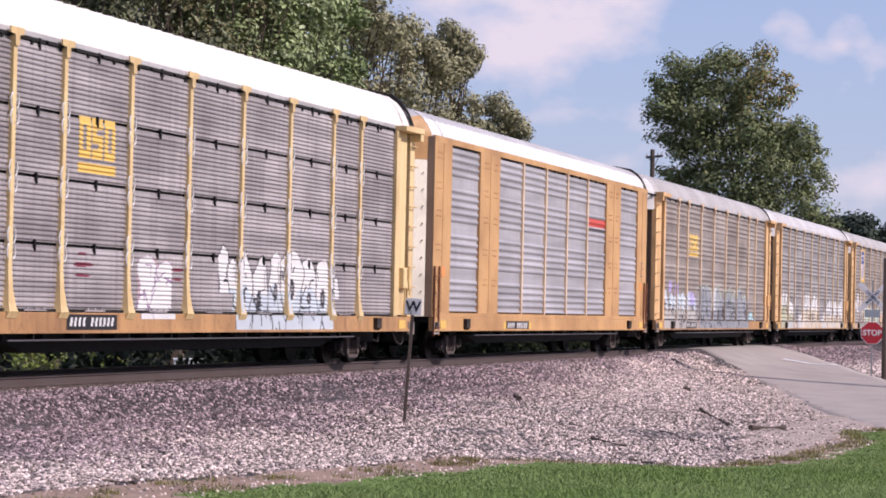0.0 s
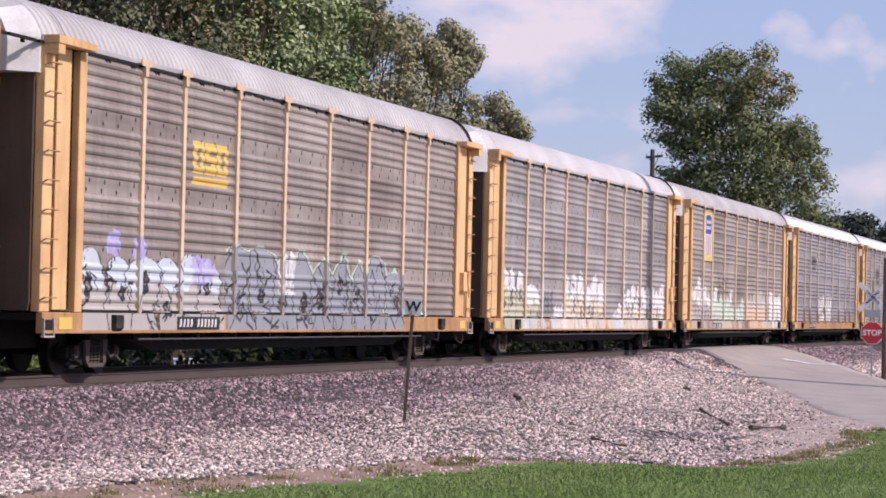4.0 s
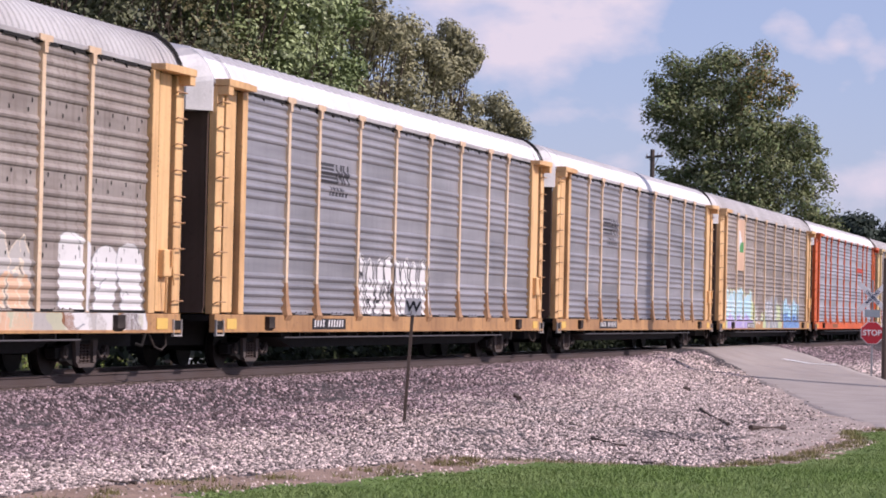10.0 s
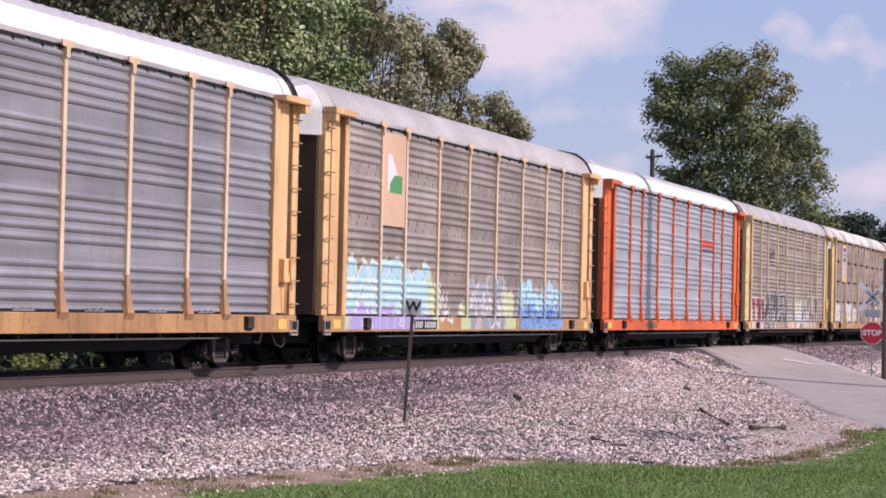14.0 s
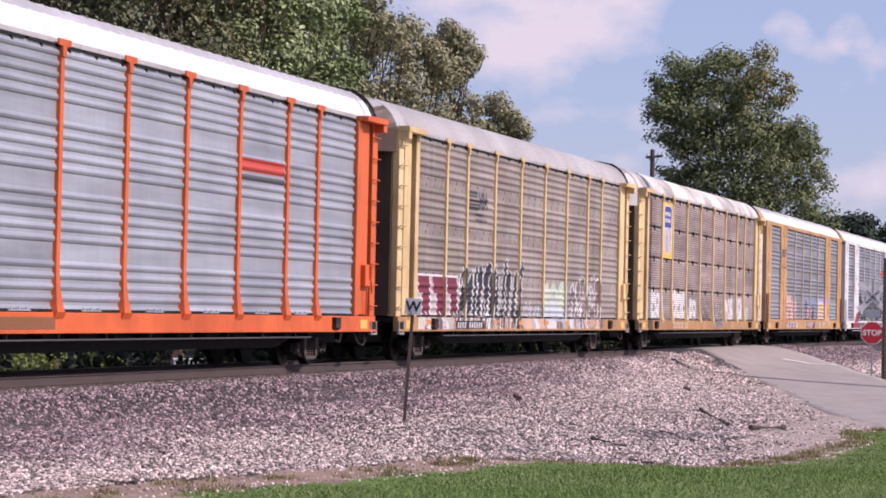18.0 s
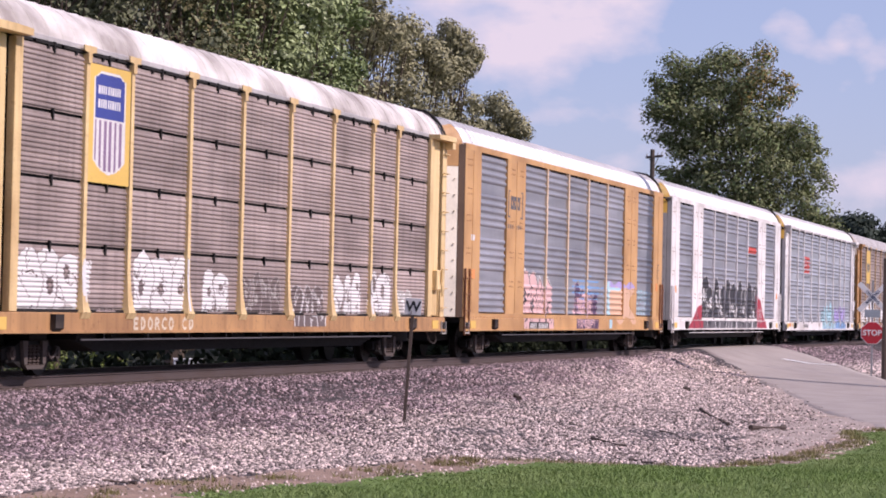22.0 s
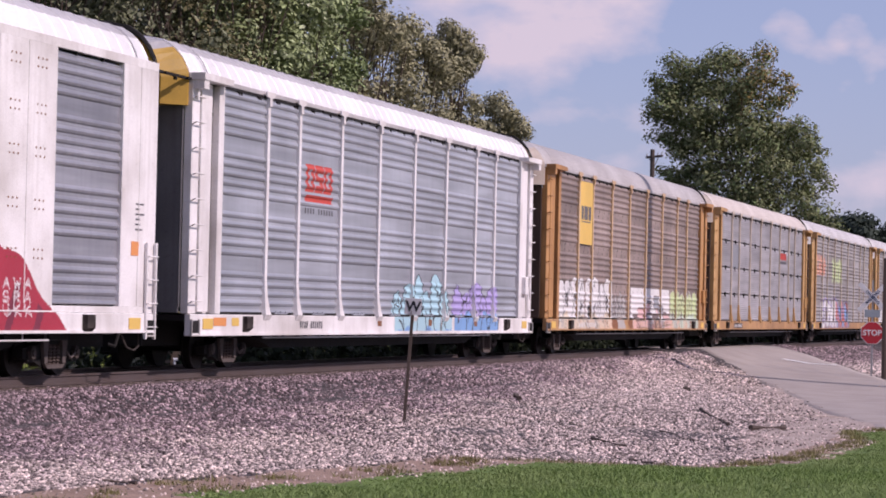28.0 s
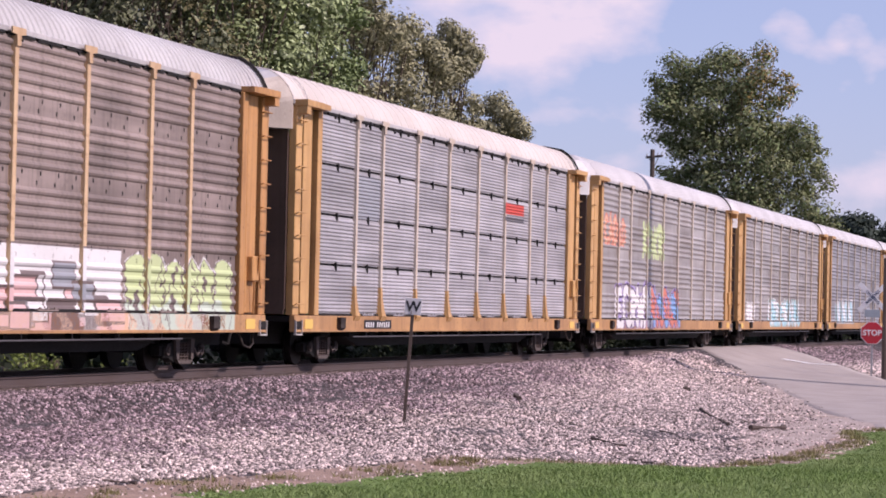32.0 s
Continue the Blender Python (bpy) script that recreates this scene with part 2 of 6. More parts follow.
LEAF_GOLD = material("yellowing_leaves", (0.29, 0.20, 0.06), 0.6, 0, 0.1, 0.9, dark=(0.12, 0.11, 0.04), per_island=0.5, spec=0.35)
LEAF_LONE = material("mid_green_leaves", (0.20, 0.215, 0.105), 0.7, 0, 0.1, 0.9, dark=(0.06, 0.075, 0.03), per_island=0.3, spec=0.15)
LEAF_PALE = material("olive_leaves", (0.145, 0.155, 0.085), 0.6, 0, 0.1, 0.9, dark=(0.06, 0.075, 0.035), per_island=0.38, spec=0.35)
LEAF_LIGHT = material("light_green_leaves", (0.25, 0.30, 0.135), 0.5, 0, 0.1, 0.9, dark=(0.07, 0.10, 0.036), per_island=0.5, spec=0.4)
LEAF_OLIVE = material("autumn_olive_leaves", (0.30, 0.285, 0.165), 0.6, 0, 0.1, 0.9, dark=(0.13, 0.13, 0.066), per_island=0.35, spec=0.3)
LEAF_BROWN = material("brownish_leaves", (0.15, 0.135, 0.062), 0.6, 0, 0.1, 0.9, dark=(0.08, 0.08, 0.04), per_island=0.45)
LEAF_FAR = material("dark_bluish_leaves", (0.045, 0.06, 0.046), 0.7, 0, 0.1, 0.9, dark=(0.03, 0.04, 0.03), per_island=0.3, spec=0.15)
# a darkened leaf colour that carries the shade under the wagons
LEAF_SHADE = material("shade_dark_undergrowth_leaves", (0.026, 0.034, 0.016), 0.7, 0, 0.1, 0.9, dark=(0.014, 0.02, 0.01), per_island=0.5, spec=0.15)
LEAF_BUSH = material("bright_bush_leaves", (0.17, 0.21, 0.045), 0.6, 0, 0.1, 0.9, dark=(0.05, 0.09, 0.02), per_island=0.5)
BARK = material("bark", (0.12, 0.09, 0.07), 0.9, 0, 0.3, 8, dark=(0.05, 0.04, 0.03), bump=0.02)
WOOD_POLE = material("pole_wood", (0.13, 0.10, 0.085), 0.9, 0, 0.25, 6, dark=(0.06, 0.05, 0.04), streak=0.4)
W_PLATE = material("weathered_sign_white", (0.52, 0.52, 0.55), 0.6, 0, 0.06, 6)
SIGN_WHITE = material("sign_white", (0.78, 0.78, 0.80), 0.5, 0, 0.04, 6, dark=(0.55, 0.53, 0.5))
SIGN_RED = material("sign_red", (0.50, 0.035, 0.05), 0.45, 0, 0.04, 6)
INK = material("black_ink", (0.02, 0.022, 0.03), 0.6, 0, 0.05)
INK_NAVY = material("navy_ink", (0.06, 0.08, 0.14), 0.6, 0, 0.05)
ZINC = material("zinc_post", (0.42, 0.42, 0.43), 0.45, 0.6, 0.06, 6)
POST_DARK = material("rusty_post", (0.10, 0.075, 0.065), 0.8, 0.1, 0.15, 10)


# ---- mesh helpers ----
def box(bm, x0, x1, y0, y1, z0, z1, bevel=0.0, mat=0):
    v = [bm.verts.new((x, y, z)) for z in (z0, z1) for y in (y0, y1) for x in (x0, x1)]
    fs = [bm.faces.new([v[i] for i in q]) for q in ((0, 2, 3, 1), (4, 5, 7, 6), (0, 1, 5, 4), (2, 6, 7, 3), (0, 4, 6, 2), (1, 3, 7, 5))]
    for f in fs:
        f.material_index = mat
    if bevel:
        es = list({e for f in fs for e in f.edges})
        bmesh.ops.bevel(bm, geom=es, offset=bevel, segments=1, affect="EDGES", profile=0.5)
    return fs


def prism(bm, pts, axis, a, b, mat=0):
    """A polygon pts swept from a to b along axis 0, 1 or 2; pts are the two other coordinates in order."""
    def at(p, d):
        c = list(p)
        c.insert(axis, d)
        return bm.verts.new(c)
    lo, hi = [at(p, a) for p in pts], [at(p, b) for p in pts]
    n = len(pts)
    fs = [bm.faces.new((lo[i], lo[(i + 1) % n], hi[(i + 1) % n], hi[i])) for i in range(n)]
    fs += [bm.faces.new(lo[::-1]), bm.faces.new(hi)]
    for f in fs:
        f.material_index = mat
    return fs


def tube(bm, p, q, r, r2=None, sides=8, mat=0):
    p, q = Vector(p), Vector(q)
    rot = (q - p).to_track_quat("Z", "Y")
    r2 = r if r2 is None else r2
    rings = [[bm.verts.new(c + rot @ Vector((rr * math.cos(2 * math.pi * i / sides), rr * math.sin(2 * math.pi * i / sides), 0)))
              for i in range(sides)] for c, rr in ((p, r), (q, r2))]
    fs = [bm.faces.new((rings[0][i], rings[0][(i + 1) % sides], rings[1][(i + 1) % sides], rings[1][i])) for i in range(sides)]
    fs += [bm.faces.new(rings[0][::-1]), bm.faces.new(rings[1])]
    for f in fs:
        f.material_index = mat


def sheet(bm, prof, a, b, mat=0, smooth=False):
    """A profile of (y, z) points swept along x from a to b, as an open sheet."""
    lo, hi = [bm.verts.new((a, y, z)) for y, z in prof], [bm.verts.new((b, y, z)) for y, z in prof]
    for i in range(len(prof) - 1):
        f = bm.faces.new((lo[i], hi[i], hi[i + 1], lo[i + 1]))
        f.material_index, f.smooth = mat, smooth


def mesh_of(name, bm, *mats):
    bmesh.ops.recalc_face_normals(bm, faces=bm.faces)
    me = bpy.data.meshes.new(name)
    bm.to_mesh(me)
    bm.free()
    for m in mats:
        me.materials.append(m)
    return me


def part(name, bm, mat, parent, label=""):
    me = mesh_of(name, bm, *(mat if isinstance(mat, (list, tuple)) else (mat,)))
    return put(name, me, parent, label)


def put(name, me, parent, label="", at=None):
    ob = new(name, me)
    ob.parent = parent
    if at is not None:
        ob.matrix_basis = at
    return tagged(ob, label) if label else ob


def thing(name, label, category, m=Matrix(), group="", kind=""):
    ob = new(name)
    ob.empty_display_size = 0.2
    ob.matrix_basis = m
    return tagged(ob, label, category, group, kind)


def soup(name, verts, faces, mats, index=None):
    """A mesh from arrays: many small pieces in one."""
    me = bpy.data.meshes.new(name)
    verts, faces = np.asarray(verts, np.float32).reshape(-1, 3), np.asarray(faces, np.int32)
    k = faces.shape[1]
    me.vertices.add(len(verts))
    me.vertices.foreach_set("co", verts.ravel())
    me.loops.add(faces.size)
    me.loops.foreach_set("vertex_index", faces.ravel())
    me.polygons.add(len(faces))
    me.polygons.foreach_set("loop_start", np.arange(0, faces.size, k, dtype=np.int32))
    me.polygons.foreach_set("loop_total", np.full(len(faces), k, np.int32))
    for m in mats:
        me.materials.append(m)
    if index is not None:
        me.polygons.foreach_set("material_index", np.asarray(index, np.int32))
    me.update(calc_edges=True)
    return me


# ---- ground, track, road ----
PROFILE = ((-400, -1.5), (-30, -1.25), (-10, -1.05), (-6.7, -0.91), (-5, -0.80), (-3.1, -0.60), (-2.35, -0.27), (-1.6, -0.22), (1.6, -0.22), (2.4, -0.3), (4.2, -0.95), (12, -1.1), (3000, -1.6))


def lerp_table(table, v):
    for (a, p), (b, q) in zip(table, table[1:]):
        if v <= b:
            return p + (q - p) * max(0.0, (v - a) / (b - a))
    return table[-1][1]


CROSS = ((90.0, 0.0), (97.0, 1.0), (121.0, 1.0), (128.0, 0.0))   # where the embankment carries the road up to the rails
RAMP = ((-30, -1.2), (-10, -1.03), (-6.7, -0.89), (-4.2, -0.66), (-2.6, -0.25), (-1.6, -0.03), (1.6, -0.03), (4, -0.4), (14, -1.0), (3000, -1.6))


def ground_z(x, y):
    z = lerp_table(PROFILE, y)
    c = lerp_table(CROSS, x) if 90 < x < 128 else 0.0
    if c:
        z += (lerp_table(RAMP, y) - z) * c
    return z


def ground():
    xs = sorted({*np.arange(-60, 20, 8.0), *np.arange(20, 62, 0.7), *np.arange(62, 140, 1.5), *np.arange(140, 320, 10.0), -1500, -500, -150, 400, 700, 1500, 3500})
    ys = sorted({*np.arange(-30, -15, 2.0), *np.arange(-15, -1, 0.3), *np.arange(-1, 5, 0.5), *np.arange(5, 40, 3.5), -1500, -300, -80, -45, 60, 120, 300, 900, 2500})
    bm = bmesh.new()
    grid = [[bm.verts.new((x, y, ground_z(x, y) + 0.03 * noise.noise((x * 0.35, y * 0.35, 0)))) for x in xs] for y in ys]
    for j in range(len(ys) - 1):
        for i in range(len(xs) - 1):
            f = bm.faces.new((grid[j][i], grid[j][i + 1], grid[j + 1][i + 1], grid[j + 1][i]))
            f.smooth = True
            x, y = (xs[i] + xs[i + 1]) / 2, (ys[j] + ys[j + 1]) / 2
            edge = lerp_table(GRAVEL_EDGE, x)
            wob = 0.25 * noise.noise((x * 1.3, y * 1.3, 5))
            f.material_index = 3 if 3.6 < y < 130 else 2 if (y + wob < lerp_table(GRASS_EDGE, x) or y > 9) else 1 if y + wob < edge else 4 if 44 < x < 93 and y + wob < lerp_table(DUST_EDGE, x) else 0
    tagged(part("ground", bm, (BALLAST_BED, GROUND, GRASS_BED, WEEDS, DUST), None), "flat lawn and soil beside a gravel railway bank", "ground", kind="structure")


GRASS_EDGE = ((-60, -9), (20, -8.1), (28, -8.2), (30.2, -8.3), (32.1, -8.95), (34.1, -9.15), (36.6, -9.6), (38.9, -9.75), (39.3, -11.4), (39.7, -12.4), (40.5, -12.85), (42, -13.37), (45, -13.7), (47.3, -13.65), (50, -13.75), (52.5, -13.1), (54.2, -12.85), (55.5, -13.7), (58, -16), (140, -30))
GRAVEL_EDGE = ((-60, -6.2), (20, -6.6), (26.5, -6.8), (29.9, -7.1), (32.4, -7.7), (35.3, -8.3), (38.6, -8.5), (39.2, -9.5), (39.7, -11.5), (40.2, -12.4), (42, -12.55), (44.9, -12.95), (48, -13.0), (54, -12.9), (58, -13), (140, -20))
DUST_EDGE = ((44, -12.3), (44.6, -12.0), (52, -10.9), (59.6, -10.2), (65.6, -8.95), (71.8, -7.2), (82.5, -4.45), (89, -2.5), (93, -1.8))
ground()


def track():
    for side, label in ((-0.755, "near"), (0.755, "far")):
        bm = bmesh.new()
        prof = [(-0.07, -0.185), (0.07, -0.185), (0.07, -0.165), (0.012, -0.145), (0.012, -0.045), (0.036, -0.035), (0.036, -0.006), (0.028, 0), (-0.028, 0), (-0.036, -0.006), (-0.036, -0.035), (-0.012, -0.045), (-0.012, -0.145), (-0.07, -0.165)]
        fs = prism(bm, [(side + y, z) for y, z in prof], 0, -150, 900)
        fs[7].material_index = 1
        tagged(part("rail", bm, (RAIL, RAIL_TOP), None), "rust-brown steel rail on timber sleepers in ballast", "rail", "rails of the track", kind="structure")
    bm = bmesh.new()
    box(bm, -0.115, 0.115, -1.3, 1.3, -0.36, -0.19, 0.012)
    me = mesh_of("sleeper", bm, TIE)
    bed = thing("sleepers", "weathered timber sleepers half buried in ballast", "sleepers", kind="structure")
    for i in range(230):
        put("sleeper", me, bed, at=pose(26 + i * 0.53, random.uniform(-0.03, 0.03), random.uniform(-0.006, 0.004), 0, 0, random.uniform(-1, 1)))


track()


def road():
    left = [(100, 14), (100, 2.2), (99.5, -1.6), (95.2, -3.0), (92.4, -4.1), (82.8, -6.6), (72.6, -9.0), (63.8, -10.95), (58.5, -12.3), (54.2, -13.6), (48, -17), (44, -24), (40, -40)]
    right = [(118, 14), (118, 2.2), (118, -1.8), (118, -2.6), (117.8, -3.5), (114.8, -4.9), (109, -6.3), (105.2, -7.2), (101, -8.2), (96.8, -9.0), (98, -12), (112, -22), (120, -40)]
    bm = bmesh.new()
    n = 12

    def dense(pts):
        out = []
        for p, q in zip(pts, pts[1:]):
            out += [(p[0] + (q[0] - p[0]) * k / 4, p[1] + (q[1] - p[1]) * k / 4) for k in range(4)]
        return out + [pts[-1]]
    rows = []
    for (ax, ay), (bx, by) in zip(dense(left), dense(right)):
        row = []
        for i in range(n + 1):
            u = i / n
            x, y = ax + (bx - ax) * u, ay + (by - ay) * u
            row.append(bm.verts.new((x, y, road_z(x, y) - (0.045 if i == 0 else 0.012 if i == 1 else 0))))
        rows.append(row)
    for a, b in zip(rows, rows[1:]):
        for i in range(n):
            bm.faces.new((a[i], a[i + 1], b[i + 1], b[i])).smooth = True
        for k in (0, n):
            pa, pb = (bm.verts.new(q[k].co - Vector((0, 0, 0.18))) for q in (a, b))
            bm.faces.new((a[k], b[k], pb, pa))
    tagged(part("road", bm, ASPHALT, None), "worn pale asphalt road ramping up to a level crossing", "road", kind="structure")


def road_z(x, y):
    return lerp_table(RAMP if 90 < x < 128 else PROFILE, y) * 1.0 + 0.03 if 96 < x < 122 else ground_z(x, y) + 0.03


road()


# ---- trees ----
EYE_FLAT = Vector((0, -19.385, 0))


def bearing(u, d):
    """The plan position d metres ahead of the tripod and u metres to the right per metre ahead."""
    f = Vector((AHEAD.x, AHEAD.y, 0)).normalized()
    return EYE_FLAT + f * d + RIGHT * (u * d)


def leaf_soup(lobes, count, size, rng, turn=0.42):
    """Small leaf clumps in the outer parts of ellipsoid lobes (centre, radii)."""
    w = np.array([(l[1][0] * l[1][1] + l[1][1] * l[1][2]) * (l[2] if len(l) > 2 else 1.0) for l in lobes])
    pick = rng.choice(len(lobes), count, p=w / w.sum())
    c = np.array([l[0] for l in lobes])[pick]
    r = np.array([l[1] for l in lobes])[pick]
    d = rng.normal(size=(count, 3))
    d /= np.linalg.norm(d, axis=1)[:, None]
    p = c + d * r * rng.uniform(0.2, 1.16, (count, 1)) ** 0.7
    n = d + rng.normal(scale=turn, size=(count, 3))
    n[:, 2] += 0.3
    n /= np.linalg.norm(n, axis=1)[:, None]
    t = np.cross(n, rng.normal(size=(count, 3)))
    t /= np.linalg.norm(t, axis=1)[:, None]
    b = np.cross(n, t)
    s = size * rng.uniform(0.55, 1.4, (count, 1))
    q = np.stack([p - t * s, p + b * s * 0.55 + n * s * 0.15, p + t * s, p - b * s * 0.55 + n * s * 0.15], 1)
    return q.reshape(-1, 3), np.arange(count * 4).reshape(-1, 4)


def tree(x, y, height, width, leaf, seed, label, leaves=6000, size=0.32, base=0.18, lean=0.0, lobes=26, z=-1.1, group="trees behind the line", heart=0.9, limb=0.35, gap=1.0):
    rng = np.random.default_rng(seed)
    t = thing("tree", label, "tree", pose(x, y, z), group)
    bm = bmesh.new()
    top = height * 0.72
    pts = [Vector((lean * k * k * 0.4 + 0.15 * rng.normal() * k, 0.15 * rng.normal() * k, top * k)) for k in (0, 0.25, 0.5, 0.75, 1.0)]
    rad = height * 0.021
    for i in range(4):
        tube(bm, pts[i], pts[i + 1], rad * (1 - i * 0.2), rad * (0.8 - i * 0.2), 8)
    ls = []
    for i in range(lobes):
        k = rng.uniform(base, 1.0) if i % 6 else rng.uniform(0.86, 1.0)
        wide = math.sin(math.pi * min(1, 0.18 + 0.82 * (1 - (k - base) / (1 - base)) ** 0.75)) if k > base else 0.5
        rr = width * 0.5 * max(0.25, wide)
        a, q = rng.uniform(0, 2 * math.pi), rng.uniform(0.35, 0.86)
        c = (lean * k + rr * q * math.cos(a), rr * q * math.sin(a), height * (k * 0.9 + 0.02))
        s = width * rng.uniform(0.10, 0.2) * gap
        ls.append((c, (s, s, s * rng.uniform(0.6, 0.95))))
        if i % 2 == 0:
            st = pts[2].lerp(pts[4], rng.uniform(0, 0.9)) if k > 0.5 else pts[1].lerp(pts[2], rng.uniform(0.2, 1))
            tube(bm, st, Vector(c), rad * limb, rad * 0.08, 5)
    ls.append(((lean * 0.6, 0, height * 0.55), (width * 0.36, width * 0.36, height * 0.32), heart))
    part("trunk", bm, BARK, t)
    v, f = leaf_soup(ls, leaves, size, rng)
    put("crown", soup("crown", v, f, (leaf,)), t)
    return t


def wood():
    rng = random.Random(4)
    # bearing, distance, height, width, leaf
    rows = ((-0.150, 88, 18, 8.5, LEAF_PALE), (-0.125, 92, 19, 8, LEAF_PALE), (-0.102, 98, 19, 7.0, LEAF_BROWN), (-0.079, 100, 18.5, 7.0, LEAF_LIGHT), (-0.060, 104, 17.6, 6.6, LEAF_LIGHT), (-0.047, 110, 18.6, 4.6, LEAF),
            (-0.035, 115, 18.0, 5.6, LEAF_OLIVE), (-0.0235, 118, 17.6, 5.4, LEAF_OLIVE), (-0.0115, 121, 16.0, 4.6, LEAF_OLIVE), (0.0025, 124, 17.3, 3.1, LEAF_OLIVE), (0.0085, 127, 13.2, 2.8, LEAF_OLIVE), (0.0215, 130, 13.9, 3.4, LEAF_OLIVE))
    for i, (u, d, h, w, leaf) in enumerate(rows):
        p = bearing(u, d)
        tree(p.x, p.y, h, w, leaf, 10 + i, "tall leafy tree in the wood behind the railway", 24000 if u < -0.03 else 19000, 0.1 if u < -0.03 else 0.092, 0.06, lobes=60, heart=0.8, limb=0.12, gap=1.0 if u < 0 else 1.15)
    # back row: a darkened leaf colour stands in for the shade inside the wood
    for i in range(9):
        p = bearing(-0.19 + i * 0.0185, 128 + rng.uniform(-4, 10))
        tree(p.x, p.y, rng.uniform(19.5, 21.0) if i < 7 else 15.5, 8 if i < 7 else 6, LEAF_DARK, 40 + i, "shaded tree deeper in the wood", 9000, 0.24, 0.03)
    for i in range(8):
        p = bearing(0.143 + i * 0.011, 330 + rng.uniform(-15, 25))
        tree(p.x, p.y, rng.uniform(15.2, 17.0), 13, LEAF_FAR, 60 + i, "distant tree beyond the crossing", 5000, 0.36, 0.05, z=-1.2, group="distant trees")
    lone_tree()
    # undergrowth added close behind the track as a dark backdrop, with gaps that let the lit bushes be seen
    r = np.random.default_rng(31)
    ls = []
    for k in range(380):
        x = 48 + k * 0.36 + (28 if k > 130 else 0)
        if 51.5 < x < 56.6 or 57.8 < x < 59.9 or 62.2 < x < 65.8:
            continue
        h = r.uniform(1.5, 1.9)
        ls.append(((x, 5.6 + r.normal() * 0.5, -1.0 + h * 0.45), (0.55, 0.7, h * 0.55)))
    # a second row, added past the road to darken the view under the wagons
    for k in range(230):
        h = r.uniform(1.7, 2.3)
        ls.append(((119 + k * 0.5, 12.5 + r.normal() * 0.7, -1.0 + h * 0.45), (0.7, 0.8, h * 0.55)))
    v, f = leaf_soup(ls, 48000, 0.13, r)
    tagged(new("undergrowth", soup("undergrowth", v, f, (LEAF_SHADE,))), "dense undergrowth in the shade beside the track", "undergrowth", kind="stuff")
    for i, (u, d, h) in enumerate(((-0.166, 80, 1.5), (-0.153, 82, 1.3), (-0.128, 84, 1.2), (-0.068, 92, 1.3), (-0.058, 94, 1.2), (-0.04, 98, 1.0), (-0.02, 104, 1.2))):
        bush(bearing(u, d), h, 90 + i)


def lone_tree():
    """The big tree beyond the crossing: its limbs carry clumps of leaves, with gaps between them."""
    d = 200.0
    base = bearing(0.1125, d)
    t = thing("tree", "big round-crowned tree standing alone beyond the crossing", "tree", pose(base.x, base.y, -1.1), "trees beyond the crossing")
    # clumps: across, up, radius in metres, seen from the line
    clumps = ((-4.9, 18.2, 2.3), (-2.6, 19.6, 2.1), (-0.4, 19.8, 2.4), (1.3, 20.3, 2.1), (-4.2, 15.8, 2.3), (-1.5, 17.0, 3.0), (1.2, 18.3, 2.2), (2.0, 16.0, 2.4), (-3.4, 13.0, 2.3), (-0.4, 13.5, 3.2), (3.2, 13.0, 2.8),
              (4.6, 14.4, 2.0), (-4.3, 10.6, 1.8), (-1.8, 10.0, 2.8), (1.6, 9.6, 3.2), (4.6, 10.6, 2.6), (6.0, 9.2, 1.9), (6.9, 8.4, 1.3), (5.0, 12.4, 2.0), (2.6, 17.4, 1.2), (5.4, 14.2, 1.6), (4.6, 15.8, 1.6), (7.6, 7.2, 1.2), (-4.6, 13.6, 1.5), (-4.9, 11.4, 1.5), (-3.6, 19.6, 1.8), (-5.5, 18.3, 1.5), (-4.3, 19.9, 1.4), (-2.0, 6.6, 2.6), (2.4, 6.2, 3.0), (5.6, 6.4, 2.0), (5.0, 15.0, 1.3), (5.8, 12.2, 1.4), (3.2, 19.0, 1.3), (-5.8, 18.4, 1.9), (-4.2, 19.6, 1.9), (-6.3, 17.0, 1.3), (-2.0, 19.4, 2.0), (-5.4, 15.6, 1.6), (-2.6, 15.4, 2.4), (0.8, 15.0, 2.8))
    rng = np.random.default_rng(77)
    ls = []
    for a, h, r in clumps:
        for k in range(8):
            q = RIGHT * (a + rng.uniform(-0.7, 0.7) * r) + AHEAD * (rng.uniform(-1.4, 1.4) * r)
            s = r * rng.uniform(0.36, 0.62)
            ls.append(((q.x, q.y, h + 1.0 + rng.uniform(-0.7, 0.7) * r), (s * rng.uniform(0.9, 1.3), s, s * 0.8)))
    for a, h, r in ((-1.2, 16.5, 3.6), (0.8, 12.0, 4.6), (1.5, 8.0, 5.0)):
        q = RIGHT * a
        ls.append(((q.x, q.y, h + 1.0), (r, r, r * 0.9), 0.5))
    bm = bmesh.new()
    for i in range(5):
        tube(bm, (0, 0, i * 3.4), (0, 0, i * 3.4 + 3.42), 0.42 - i * 0.07, 0.35 - i * 0.07, 9)
    for c, r in [l[:2] for l in ls[::9]]:
        tube(bm, (0, 0, max(2.0, c[2] * 0.62)), c, 0.10, 0.03, 5)
    part("trunk", bm, BARK, t)
    v, f = leaf_soup(ls, 60000, 0.14, rng)
    mid = v.reshape(-1, 4, 3).mean(1)
    across = mid[:, 0] * RIGHT.x + mid[:, 1] * RIGHT.y
    gold = np.clip((mid[:, 2] - 17.0) / 4, 0, 1) * np.clip((across + 1.0) / 3, 0, 1) * 0.75
    pick = rng.uniform(size=len(f))
    put("crown", soup("crown", v, f, (LEAF_LONE, LEAF, LEAF_GOLD), np.where(pick < gold, 2, np.where(pick > 0.75, 1, 0))), t)


def bush(p, h, seed):
    rng = np.random.default_rng(seed)
